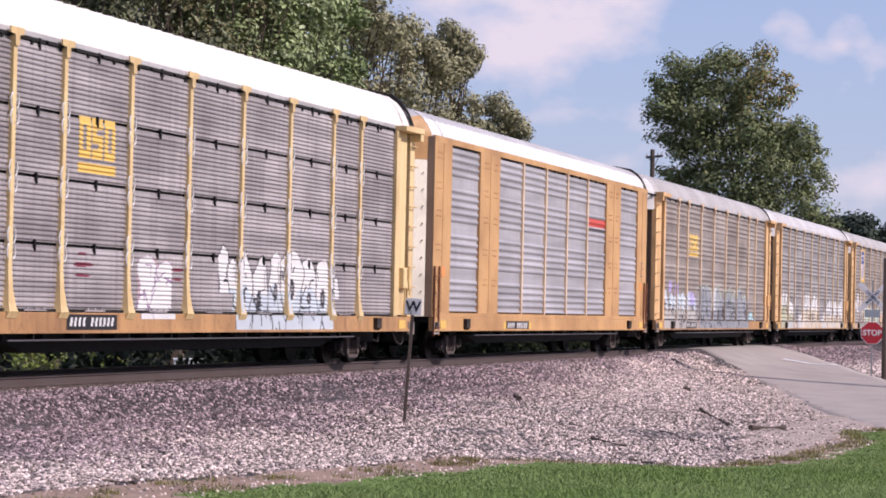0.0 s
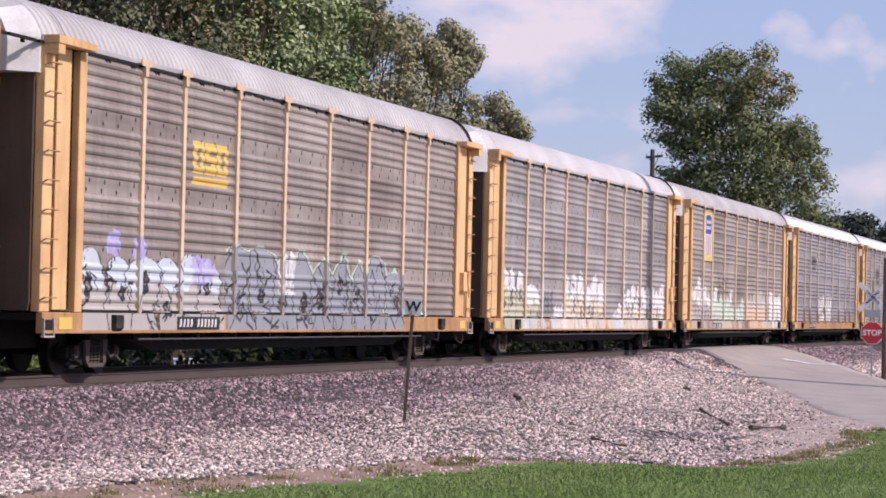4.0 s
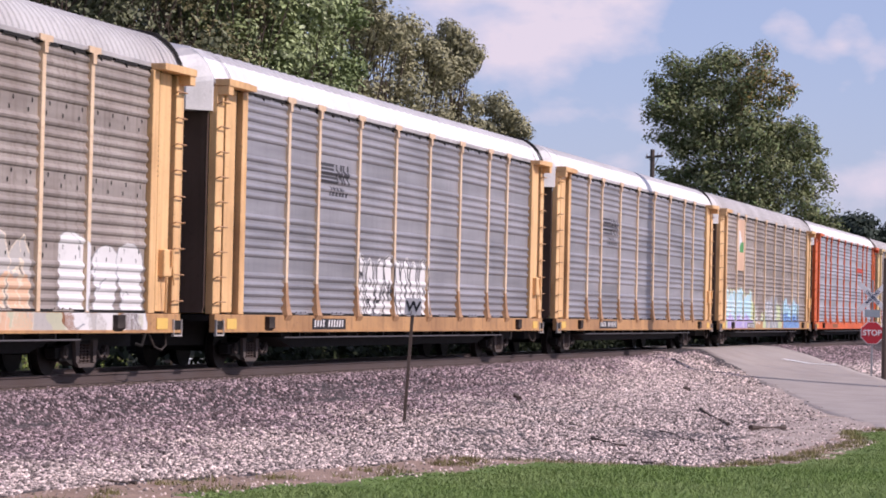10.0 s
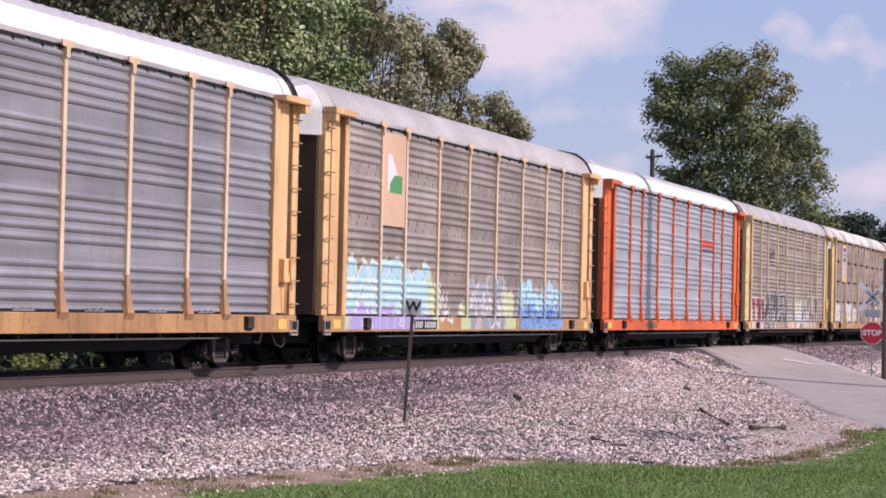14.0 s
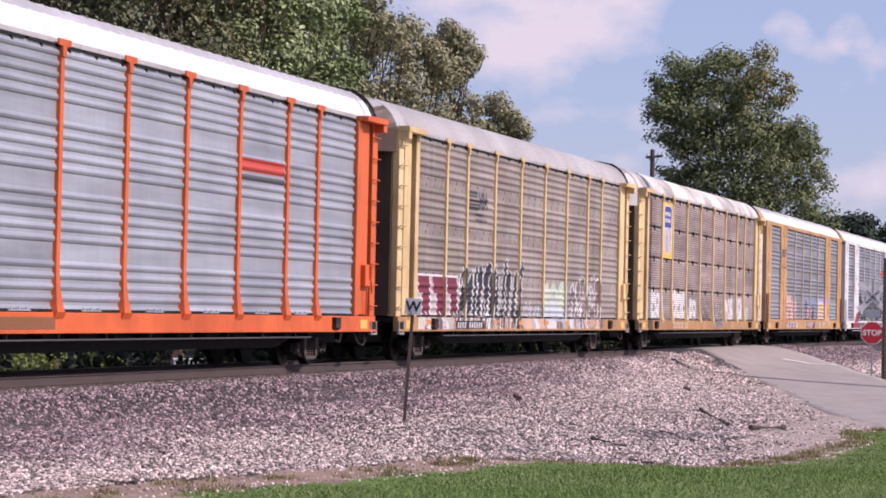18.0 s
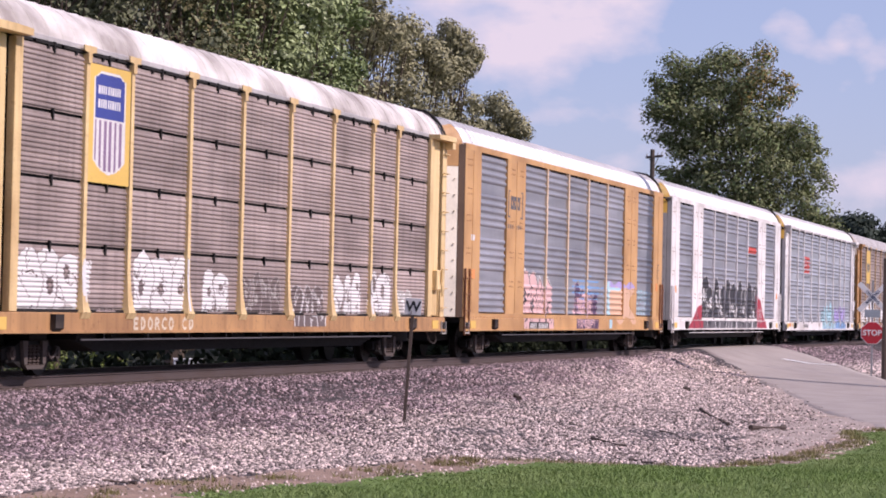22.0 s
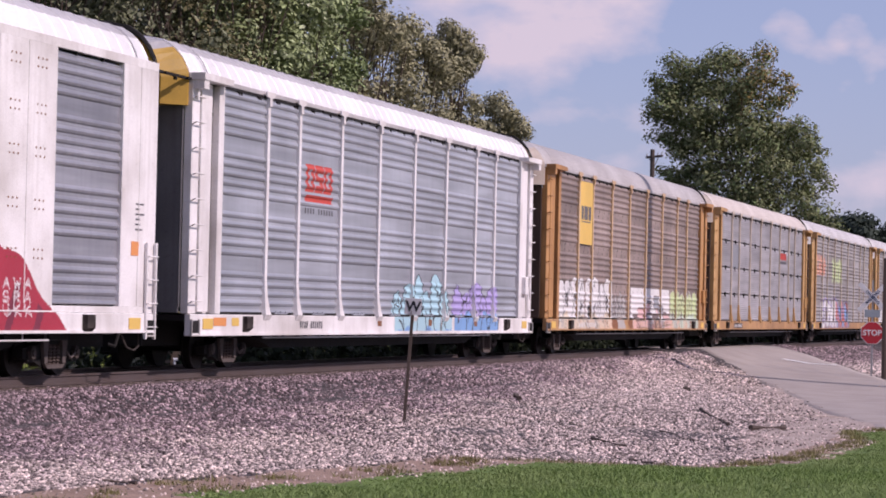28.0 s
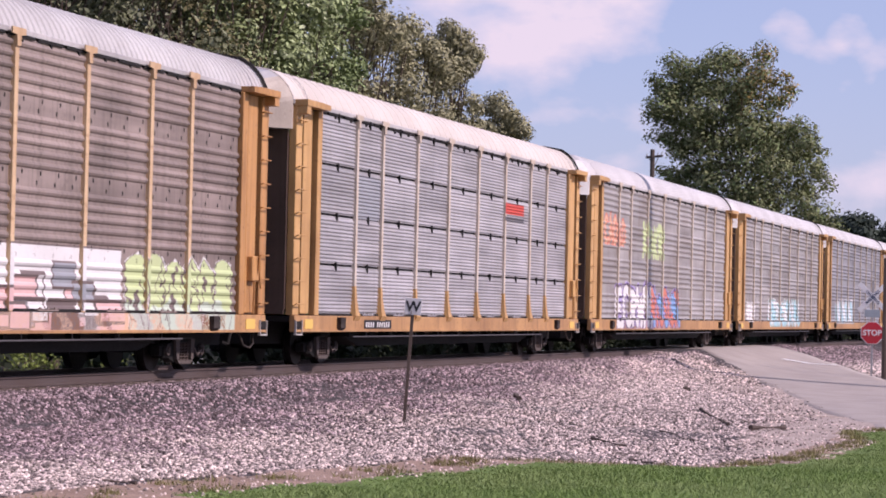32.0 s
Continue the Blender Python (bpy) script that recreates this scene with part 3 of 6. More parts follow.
    t = thing("bush", "low bright green bush beside the track", "bush", pose(p.x, p.y, -1.12), "bushes beside the line")
    ls = [((rng.normal() * 0.5 * h, rng.normal() * 0.5 * h, h * rng.uniform(0.25, 0.75)), (h * 0.45, h * 0.45, h * 0.35)) for _ in range(7)]
    bm = bmesh.new()
    for c, r in ls:
        tube(bm, (0, 0, 0), c, 0.02, 0.008, 5)
    part("stem", bm, BARK, t)
    v, f = leaf_soup(ls, 700, 0.07, rng)
    put("foliage", soup("foliage", v, f, (LEAF_BUSH,)), t)


wood()


# ---- stones, grass and litter on the bank ----
def ground_np(x, y):
    z = np.interp(y, [p[0] for p in PROFILE], [p[1] for p in PROFILE])
    r = np.interp(y, [p[0] for p in RAMP], [p[1] for p in RAMP])
    c = np.interp(x, [p[0] for p in CROSS], [p[1] for p in CROSS])
    return z + (r - z) * c


def table_np(table, x):
    return np.interp(x, [p[0] for p in table], [p[1] for p in table])


ROAD_LEFT = ((40, -40), (44, -24), (48, -17), (54.2, -13.6), (58.5, -12.3), (63.8, -10.95), (72.6, -9.0), (82.8, -6.6), (92.4, -4.1), (95.2, -3.0), (97.4, -1.7), (97.6, 2))


def stones(name, label, mat, n, x0, x1, size, seed, upper):
    rng = np.random.default_rng(seed)
    x = x0 + (x1 - x0) * rng.uniform(size=n) ** 1.35
    lo = np.maximum(table_np(GRAVEL_EDGE, x) + 0.15 - 0.35 * rng.uniform(size=n) ** 3, table_np(ROAD_LEFT, x) + 0.2 - 0.9 * rng.uniform(size=n) ** 3)
    hi = np.full(n, -0.86)
    v = rng.uniform(size=n)
    y = lo + (hi - lo) * v
    wave = 0.35 * np.sin(x * 0.7) + 0.3 * np.sin(x * 1.9 + 1) + 0.5 * rng.normal(size=n)
    line = np.interp(x, [26, 45, 60, 75, 98], [-5.3, -4.9, -4.4, -3.0, -1.6]) + wave * 1.3
    ok = (y > line) if upper else (y <= line + 0.3)
    # few stones lie on the dusty shoulder of the road
    bare = (x > 44) & (y < table_np(DUST_EDGE, x) + 0.35 * np.sin(x * 1.7) + 0.5 * rng.normal(size=n))
    ok &= ~bare | (rng.uniform(size=n) < 0.10)
    ok &= ~((x > 94) & (y > -1.8))
    x, y = x[ok], y[ok]
    n = len(x)
    z = ground_np(x, y) + 0.005
    oct_v = np.array([(1, 0, 0), (-1, 0, 0), (0, 1, 0), (0, -1, 0), (0, 0, 1), (0, 0, -1)], float)
    tri = np.array([(0, 2, 4), (2, 1, 4), (1, 3, 4), (3, 0, 4), (2, 0, 5), (1, 2, 5), (3, 1, 5), (0, 3, 5)])
    s = size * rng.uniform(0.55, 1.35, (n, 1, 1)) * rng.uniform(0.6, 1.25, (n, 6, 1)) * (1 + np.clip((x - 55) / 60, 0, 0.7))[:, None, None]
    q = rng.normal(size=(n, 4))
    q /= np.linalg.norm(q, axis=1)[:, None]
    w, a, b, c = q.T
    R = np.stack([1 - 2 * (b * b + c * c), 2 * (a * b - c * w), 2 * (a * c + b * w), 2 * (a * b + c * w), 1 - 2 * (a * a + c * c), 2 * (b * c - a * w), 2 * (a * c - b * w), 2 * (b * c + a * w), 1 - 2 * (a * a + b * b)], 1).reshape(n, 3, 3)
    verts = np.einsum("nij,nkj->nki", R, oct_v[None] * s)
    verts[:, :, 2] *= 0.8
    verts += np.stack([x, y, z], 1)[:, None, :]
    faces = (tri[None] + 6 * np.arange(n)[:, None, None]).reshape(-1, 3)
    tagged(new(name, soup(name, verts, faces, (mat,))), label, "stones", kind="stuff")


stones("ballast", "grey-violet crushed stone ballast on the railway bank", STONE_DARK, 205000, 25, 99, 0.034, 1, True)
stones("gravel", "pale pinkish crushed stone at the foot of the bank", STONE_PALE, 140000, 25, 96, 0.033, 2, False)


def far_stones():
    rng = np.random.default_rng(9)
    n = 16000
    x = rng.uniform(99, 150, n)
    y = rng.uniform(-9.5, -1.4, n)
    edge = np.interp(-y, [1.4, 2.6, 3.5, 4.9, 6.3, 7.2, 8.2, 9.5], [118.4, 118.4, 118.2, 115.2, 109.4, 105.6, 101.4, 97])
    ok = x > edge
    x, y = x[ok], y[ok]
    n = len(x)
    p = np.stack([x, y, ground_np(x, y)], 1)
    oct_v = np.array([(1, 0, 0), (-1, 0, 0), (0, 1, 0), (0, -1, 0), (0, 0, 1), (0, 0, -1)], float)
    tri = np.array([(0, 2, 4), (2, 1, 4), (1, 3, 4), (3, 0, 4), (2, 0, 5), (1, 2, 5), (3, 1, 5), (0, 3, 5)])
    verts = oct_v[None] * rng.uniform(0.03, 0.085, (n, 6, 1)) + p[:, None, :]
    faces = (tri[None] + 6 * np.arange(n)[:, None, None]).reshape(-1, 3)
    tagged(new("gravel", soup("gravel", verts, faces, (STONE_PALE, STONE_DARK), np.repeat(y > -5.2 + 0.6 * rng.normal(size=n), 8))), "pale crushed stone on the far side of the crossing road", "stones", kind="stuff")


far_stones()


def grass():
    rng = np.random.default_rng(5)
    n = 160000
    x = 24 + 34 * rng.uniform(size=n)
    edge = table_np(GRASS_EDGE, x) - 0.3 + 0.18 * np.sin(x * 3.1) + 0.12 * np.sin(x * 7.3) + 0.2 * rng.normal(size=n)
    y = edge - 9.0 * rng.uniform(size=n) ** 1.5
    z = ground_np(x, y)
    h = rng.uniform(0.025, 0.07, n) * np.clip(0.35 + (edge - y) * 0.6, 0.35, 1)
    a = rng.uniform(0, 2 * math.pi, n)
    w = 0.009
    lean = rng.normal(scale=0.03, size=(n, 2))
    p = np.stack([x, y, z], 1)
    d = np.stack([np.cos(a) * w, np.sin(a) * w, np.zeros(n)], 1)
    tip = p + np.stack([lean[:, 0], lean[:, 1], h], 1)
    verts = np.stack([p - d, p + d, tip], 1)
    tagged(new("grass", soup("grass", verts, np.arange(3 * n).reshape(-1, 3), (GRASS,))), "short bright green lawn grass beside the gravel", "grass", kind="stuff")


grass()


def strays():
    """Single pale stones and grass tufts on the bare soil between gravel and lawn."""
    rng = np.random.default_rng(12)
    n = 1100
    x = rng.uniform(25, 57, n)
    g, e = table_np(GRAVEL_EDGE, x), table_np(GRASS_EDGE, x)
    y = g + (e - g) * rng.uniform(-0.1, 1.2, n)
    p = np.stack([x, y, ground_np(x, y)], 1)
    oct_v = np.array([(1, 0, 0), (-1, 0, 0), (0, 1, 0), (0, -1, 0), (0, 0, 1), (0, 0, -1)], float)
    tri = np.array([(0, 2, 4), (2, 1, 4), (1, 3, 4), (3, 0, 4), (2, 0, 5), (1, 2, 5), (3, 1, 5), (0, 3, 5)])
    verts = oct_v[None] * rng.uniform(0.012, 0.036, (n, 6, 1)) + p[:, None, :]
    tagged(new("gravel", soup("gravel", verts, (tri[None] + 6 * np.arange(n)[:, None, None]).reshape(-1, 3), (STONE_PALE,))), "stray pale stones on bare soil", "stones", kind="stuff")
    m = 5000
    k = rng.integers(0, 110, m)
    cx = rng.uniform(25, 57, 110)[k]
    u = rng.uniform(0.3, 1.1, 110)[k]
    x = cx + rng.normal(scale=0.12, size=m)
    y = table_np(GRAVEL_EDGE, cx) * (1 - u) + table_np(GRASS_EDGE, cx) * u + rng.normal(scale=0.09, size=m)
    p = np.stack([x, y, ground_np(x, y)], 1)
    a = rng.uniform(0, 6.28, m)
    d = np.stack([np.cos(a) * 0.008, np.sin(a) * 0.008, np.zeros(m)], 1)
    tip = p + np.stack([rng.normal(scale=0.03, size=m), rng.normal(scale=0.03, size=m), rng.uniform(0.03, 0.10, m)], 1)
    tagged(new("grass", soup("grass", np.stack([p - d, p + d, tip], 1), np.arange(3 * m).reshape(-1, 3), (DRY_GRASS,))), "sparse dry grass tufts on bare soil", "grass", kind="stuff")


strays()


def litter():
    """Dark broken sticks and tie splinters lying on the gravel."""
    for i, (a, b, r) in enumerate((((61.1, -8.45), (54.5, -10.2), 0.05), ((52.9, -11.0), (53.8, -11.6), 0.07), ((45.8, -9.3), (44.3, -10.1), 0.035), ((29.1, -6.95), (29.3, -7.3), 0.03), ((59.1, -4.4), (58.0, -4.9), 0.07), ((50.3, -9.6), (47.3, -10.9), 0.025), ((40.7, -11.0), (39.7, -11.5), 0.03), ((73.2, -5.9), (72.4, -6.1), 0.07))):
        bm = bmesh.new()
        n = 5
        pts = []
        for k in range(n + 1):
            x, y = a[0] + (b[0] - a[0]) * k / n + random.uniform(-0.08, 0.08), a[1] + (b[1] - a[1]) * k / n + random.uniform(-0.08, 0.08)
            pts.append(Vector((x, y, float(ground_np(x, y)) + r * 0.9)))
        for k in range(n):
            tube(bm, pts[k], pts[k + 1], r * (0.6 + 0.4 * math.sin(2 + k)), r * (0.6 + 0.4 * math.sin(3 + k)), 6)
        me = mesh_of("stick", bm, POST_DARK)
        tagged(new("stick", me), "dark broken stick lying on the gravel", "stick", "sticks on the gravel")


litter()


# ---- signs, poles and boxes ----
def text_mesh(body, size, depth=0.004):
    cu = bpy.data.curves.new("lettering", "FONT")
    cu.body, cu.size, cu.extrude = body, size, depth
    cu.align_x, cu.align_y = "CENTER", "CENTER"
    cu.offset = size * 0.026
    ob = bpy.data.objects.new("lettering", cu)
    scene.collection.objects.link(ob)
    dg = bpy.context.evaluated_depsgraph_get()
    me = bpy.data.meshes.new_from_object(ob.evaluated_get(dg))
    bpy.data.objects.remove(ob)
    return me


def lettered(body, size, mat, parent, at):
    me = text_mesh(body, size)
    me.materials.clear()
    me.materials.append(mat)
    return put("lettering", me, parent, at=at)




def whistle_post():
    p = thing("whistle_post", "white square W sign on a thin dark leaning post", "sign", pose(46.8, -5.43, -0.86, 0, 0, -72) @ pose(0, 0, 0, 0, 3.2, 0))
    bm = bmesh.new()
    box(bm, -0.03, 0.03, -0.02, 0.02, -0.3, 2.22, 0.006)
    box(bm, -0.03, -0.022, -0.055, -0.02, -0.3, 2.1)
    part("post", bm, POST_DARK, p)
    bm = bmesh.new()
    box(bm, -0.155, 0.155, -0.034, -0.024, 2.02, 2.33, 0.004)
    plate = part("plate", bm, W_PLATE, p, "white square plate")
    lettered("W", 0.27, INK, plate, pose(0, -0.036, 2.17, 90, 0, 0))


whistle_post()


def crossing_sign():
    p = thing("crossing_sign", "red stop sign under a white crossbuck on a zinc post", "sign", pose(101.2, -7.95, -0.97, 0, 0, -80))
    bm = bmesh.new()
    box(bm, -0.035, 0.035, -0.02, 0.02, -0.3, 3.75, 0.006)
    part("post", bm, ZINC, p)
    bm = bmesh.new()
    pts = [(0.47 * math.cos(math.pi / 8 + k * math.pi / 4), 1.72 + 0.47 * math.sin(math.pi / 8 + k * math.pi / 4)) for k in range(8)]
    prism(bm, [(x, z) for x, z in pts], 1, -0.04, -0.03)
    part("stop_border", bm, SIGN_WHITE, p, "white border of the stop sign")
    bm = bmesh.new()
    prism(bm, [(x * 0.94, 1.72 + (z - 1.72) * 0.94) for x, z in pts], 1, -0.046, -0.0405)
    stop = part("stop_plate", bm, SIGN_RED, p, "red octagonal plate")
    lettered("STOP", 0.30, SIGN_WHITE, stop, pose(0, -0.05, 1.72, 90, 0, 0))
    bm = bmesh.new()
    box(bm, -0.3, 0.3, -0.04, -0.03, 2.32, 2.62, 0.004)
    part("notice_plate", bm, material("sign_blue", (0.36, 0.42, 0.47), 0.5, 0, 0.05), p, "small blue-grey notice plate")
    for a, word in ((45, "CROSSING"), (-45, "RAILROAD")):
        bm = bmesh.new()
        box(bm, -0.75, 0.75, -0.044 - (a > 0) * 0.006, -0.039 - (a > 0) * 0.006, -0.098, 0.098, 0.002)
        board = part("crossbuck_board", bm, SIGN_WHITE, p)
        board.matrix_basis = pose(0, 0, 3.10, 0, a, 0)
        lettered(word, 0.145, INK_NAVY, board, pose(0, -0.053, 0, 90, 0, 0))


crossing_sign()


def poles():
    p = thing("timber_post", "dark timber post beside the stop sign", "post", pose(99.3, -8.66, -1.0))
    bm = bmesh.new()
    tube(bm, (0, 0, -0.4), (0, 0, 4.6), 0.13, 0.11, 10)
    part("shaft", bm, WOOD_POLE, p)
    at = bearing(0.0797, 172)
    p = thing("utility_pole", "timber utility pole with one cross-arm, far behind the train", "utility pole", pose(at.x, at.y, -1.2, 0, 0, 40), "utility poles")
    bm = bmesh.new()
    tube(bm, (0, 0, 0), (0, 0, 13.4), 0.2, 0.15, 10)
    part("shaft", bm, WOOD_POLE, p)
    bm = bmesh.new()
    box(bm, -1.1, 1.1, -0.19, -0.08, 12.85, 13.0, 0.01)
    arm = part("cross_arm", bm, WOOD_POLE, p)
    for x in (-1.0, -0.5, 0.5, 1.0):
        bm = bmesh.new()
        tube(bm, (x, -0.13, 13.0), (x, -0.13, 13.18), 0.05, 0.03, 8)
        part("insulator", bm, ZINC, arm)
    bm = bmesh.new()
    tube(bm, (-0.7, -0.1, 12.9), (0, -0.1, 12.2), 0.03, sides=6)
    tube(bm, (0.7, -0.1, 12.9), (0, -0.1, 12.2), 0.03, sides=6)
    part("brace", bm, ZINC, p)
    # the pole whose shadow lies over the road and climbs the passing wagons
    p = thing("utility_pole", "tall thick timber pole at the roadside", "utility pole", pose(89.4, -13.2, -1.1), "utility poles")
    bm = bmesh.new()
    tube(bm, (0, 0, -0.3), (0, 0, 18.5), 0.68, 0.34, 14)
    part("shaft", bm, WOOD_POLE, p)
    p = thing("utility_box", "low white metal box in the weeds behind the track", "utility box", pose(80.2, 12.0, -1.12, 0, 0, -68))
    bm = bmesh.new()
    box(bm, -0.45, 0.45, -0.25, 0.25, 0, 0.56, 0.02)
    part("housing", bm, SIGN_WHITE, p)
    bm = bmesh.new()
    box(bm, -0.48, 0.48, -0.28, 0.28, 0.56, 0.61, 0.01)
    part("lid", bm, SIGN_WHITE, p)


poles()


def road_marking():
    bm = bmesh.new()
    pts = [(108.1, -3.5), (110.1, -4.35), (112.2, -5.2)]
    for (ax, ay), (bx, by) in zip(pts, pts[1:]):
        q = [(ax - 0.4, ay), (ax + 0.4, ay), (bx + 0.4, by), (bx - 0.4, by)]
        bm.faces.new([bm.verts.new((x, y, road_z(x, y) + 0.012)) for x, y in q])
    tagged(part("road_marking", bm, SIGN_WHITE, None), "worn white line painted on the road", "road marking", kind="structure")


road_marking()


# ---- paint on the wagons: marks, plates and graffiti, all following the relief of the side ----
def flat_paint(name, col, **k):
    return material(name, col, 0.55, 0, 0.05, 5, dark=tuple(c * 0.6 for c in col), spots=0.25, patch=0.3, **k)


P = {k: flat_paint("paint_" + k, c) for k, c in dict(
    white=(0.72, 0.70, 0.70), cream=(0.68, 0.58, 0.46), black=(0.035, 0.033, 0.04), grey=(0.30, 0.31, 0.34), smoke=(0.12, 0.115, 0.125), pink=(0.70, 0.46, 0.45), red=(0.40, 0.04, 0.065),
    maroon=(0.20, 0.035, 0.06), blue=(0.20, 0.37, 0.64), cyan=(0.40, 0.62, 0.70), teal=(0.16, 0.36, 0.36), violet=(0.42, 0.35, 0.64), purple=(0.085, 0.045, 0.10), mint=(0.52, 0.60, 0.50),
    olive=(0.50, 0.49, 0.36), lime=(0.52, 0.60, 0.32), green=(0.05, 0.085, 0.075), leaf=(0.08, 0.30, 0.10), yellow=(0.76, 0.50, 0.13), orange=(0.75, 0.30, 0.10), salmon=(0.62, 0.20, 0.14),
    plum=(0.26, 0.16, 0.28), plate=(0.025, 0.022, 0.024), flag=(0.55, 0.08, 0.06), navy=(0.05, 0.07, 0.30), faded=(0.055, 0.052, 0.06), umber=(0.17, 0.13, 0.125), ice=(0.55, 0.60, 0.66), dusty=(0.46, 0.43, 0.41), peach=(0.68, 0.44, 0.30), rust=(0.26, 0.11, 0.05)).items()}


def seg_dist(X, Z, a, b):
    ax, az, bx, bz = a[0], a[1], b[0], b[1]
    dx, dz = bx - ax, bz - az
    t = np.clip(((X - ax) * dx + (Z - az) * dz) / (dx * dx + dz * dz + 1e-9), 0, 1)
    return np.hypot(X - ax - t * dx, Z - az - t * dz)


def arc(cx, cy, rx, ry, a, b, n=7):
    return [(cx + rx * math.cos(math.radians(a + (b - a) * k / n)), cy + ry * math.sin(math.radians(a + (b - a) * k / n))) for k in range(n + 1)]


# strokes of abstract letter forms, half a width to each side and one unit high
FORMS = (
    ([(-0.3, 0), (-0.3, 1)], arc(-0.3, 0.5, 0.62, 0.5, -90, 90)),
    (arc(0, 0.5, 0.34, 0.5, 0, 360, 12),),
    (arc(0.08, 0.5, 0.42, 0.5, 50, 310),),
    ([(-0.38, 1), (-0.2, 0), (0, 0.7), (0.2, 0), (0.38, 1)],),
    ([(0.32, 1), (-0.3, 1), (-0.3, 0), (0.32, 0)], [(-0.3, 0.5), (0.22, 0.5)]),
    ([(-0.34, 0), (0, 1), (0.34, 0)], [(-0.2, 0.35), (0.2, 0.35)]),
    (arc(0, 0.74, 0.3, 0.26, 30, 270, 6), arc(0, 0.25, 0.3, 0.25, 90, -150, 6)),
    ([(-0.3, 0), (-0.3, 1)], [(0.32, 1), (-0.25, 0.45), (0.34, 0)]),
    ([(-0.3, 1), (-0.3, 0.2), (0, 0), (0.3, 0.2), (0.3, 1)],),
    ([(-0.3, 0), (-0.3, 1)], arc(-0.3, 0.73, 0.6, 0.27, -90, 90, 6), [(-0.1, 0.45), (0.34, 0)]),
)


def lettering(seed, n, thick=0.17, halo=0.0, two=False, shine=True, ragged=0.5, rim=0.0):
    """Abstract interlocking letter forms: 1 and 2 fill, 3 outline, 4 a cloud behind, 5 a light edge."""
    rng = np.random.default_rng(seed)

    def classify(X, Z, x0, x1, z0, z1):
        w, h = x1 - x0, z1 - z0
        count = max(n, round(n * 1.35))
        lw = w / count
        best = np.full(X.shape, 9.0)
        for i in range(count):
            cx = x0 + (i + 0.5) * lw
            top = z1 - h * ragged * rng.uniform(0, 0.45)
            th = min(lw * thick, h * 0.16) * rng.uniform(0.85, 1.15)
            lean, bow = rng.uniform(-0.12, 0.12), rng.uniform(0.8, 1.1)
            for line in FORMS[rng.integers(len(FORMS))]:
                pts = [(cx + lw * (u * 1.08 * bow + lean * (v - 0.5)), z0 + th + (top - z0 - 2 * th) * v) for u, v in line]
                for a, b in zip(pts, pts[1:]):
                    best = np.minimum(best, seg_dist(X, Z, a, b) - th)
        wob = 0.012 * np.sin(X * 9 + seed) + 0.012 * np.sin(Z * 13 + X * 5)
        d = best + wob
        o = max(0.035, min(0.07, lw * 0.06))
        C = np.zeros(X.shape, int)
        if halo and rim:
            C[d < halo + rim + 0.05 * np.sin(X * 7) * np.sin(Z * 8 + seed)] = 3
        if halo:
            C[d < halo + 0.05 * np.sin(X * 7) * np.sin(Z * 8 + seed)] = 4
        C[d < o * 0.5] = 3
        if shine:
            C[(d < o * 1.3) & (d >= o * 0.5)] = 5
        inner = d < -o * 0.5
        C[inner] = 1
        if two:
            C[inner & (np.sin(X * 2.6 + Z * 3.1 + seed) + 1.2 * (Z - z0) / h < 0.75)] = 2
        return C
    return classify


def lobes(seed, n, tip=0.5, split=0.0, o=0.05, rim=0.0, low=0.7, holes=0.6, halo=0.0, slant=0.0, strokes=1, fat=1.0):
    """Overlapping bubble forms, each drawn over the last: 1 and 2 fill, 3 outline, 4 a cloud behind, 5 a light edge."""
    def classify(X, Z, x0, x1, z0, z1):
        rng = np.random.default_rng(seed)
        w, h = x1 - x0, z1 - z0
        lw = (w - abs(slant)) / n
        C = np.zeros(X.shape, int)
        M = np.full(X.shape, 9.0)
        tone = (Z - z0) / h < split + 0.06 * np.sin(X * 3.1 + seed) + 0.04 * np.sin(X * 7.7)
        for i in rng.permutation(n):
            cx = x0 + max(0, -slant) + (i + 0.5) * lw + rng.uniform(-0.1, 0.1) * lw
            hw = lw * rng.uniform(0.52, 0.72) * fat
            top = z0 + h * rng.uniform(low, 1.0)
            v = (Z - z0) / (top - z0)
            lean = rng.uniform(-0.22, 0.22) * lw + slant
            cap = np.clip((v - 0.68) / 0.32, 0, 1)
            wide = hw * (0.84 + 0.16 * np.sin(v * 5 + rng.uniform(0, 6))) * (1 - cap ** 1.3 if rng.uniform() < tip else np.sqrt(1 - cap ** 2.4))
            mid = cx + lean * (v - 0.5 * (slant == 0)) + 0.04 * np.sin(Z * 9 + i)
            d = np.where(v > 1, 0.02 + (v - 1) * (top - z0) + np.abs(X - mid) * 0.5, np.abs(X - mid) - wide)
            inner = d < -o / 2
            C[inner] = np.where(tone[inner], 2, 1)
            C[np.abs(d) <= o / 2] = 3
            if rng.uniform() < holes:
                hx, hz = cx + rng.uniform(-0.2, 0.2) * hw, z0 + (top - z0) * rng.uniform(0.3, 0.68)
                q = np.hypot((X - hx) / (hw * 0.20), (Z - hz) / (h * rng.uniform(0.07, 0.16)))
                C[inner & (q < 1.0)] = 3
                C[inner & (q < 0.4)] = 0
            for k in range(strokes * 2):
                a = (cx + rng.uniform(-0.8, 0.8) * hw, z0 + (top - z0) * rng.uniform(0.03, 0.85))
                for leg in range(2):
                    b = (a[0] + rng.uniform(-0.5, 0.5) * hw, a[1] + h * rng.uniform(-0.22, 0.22))
                    C[inner & (seg_dist(X, Z, a, b) < o * 0.5 * (1 if k % 2 else 0.6))] = 3
                    a = b
            M = np.minimum(M, d)
        if rim:
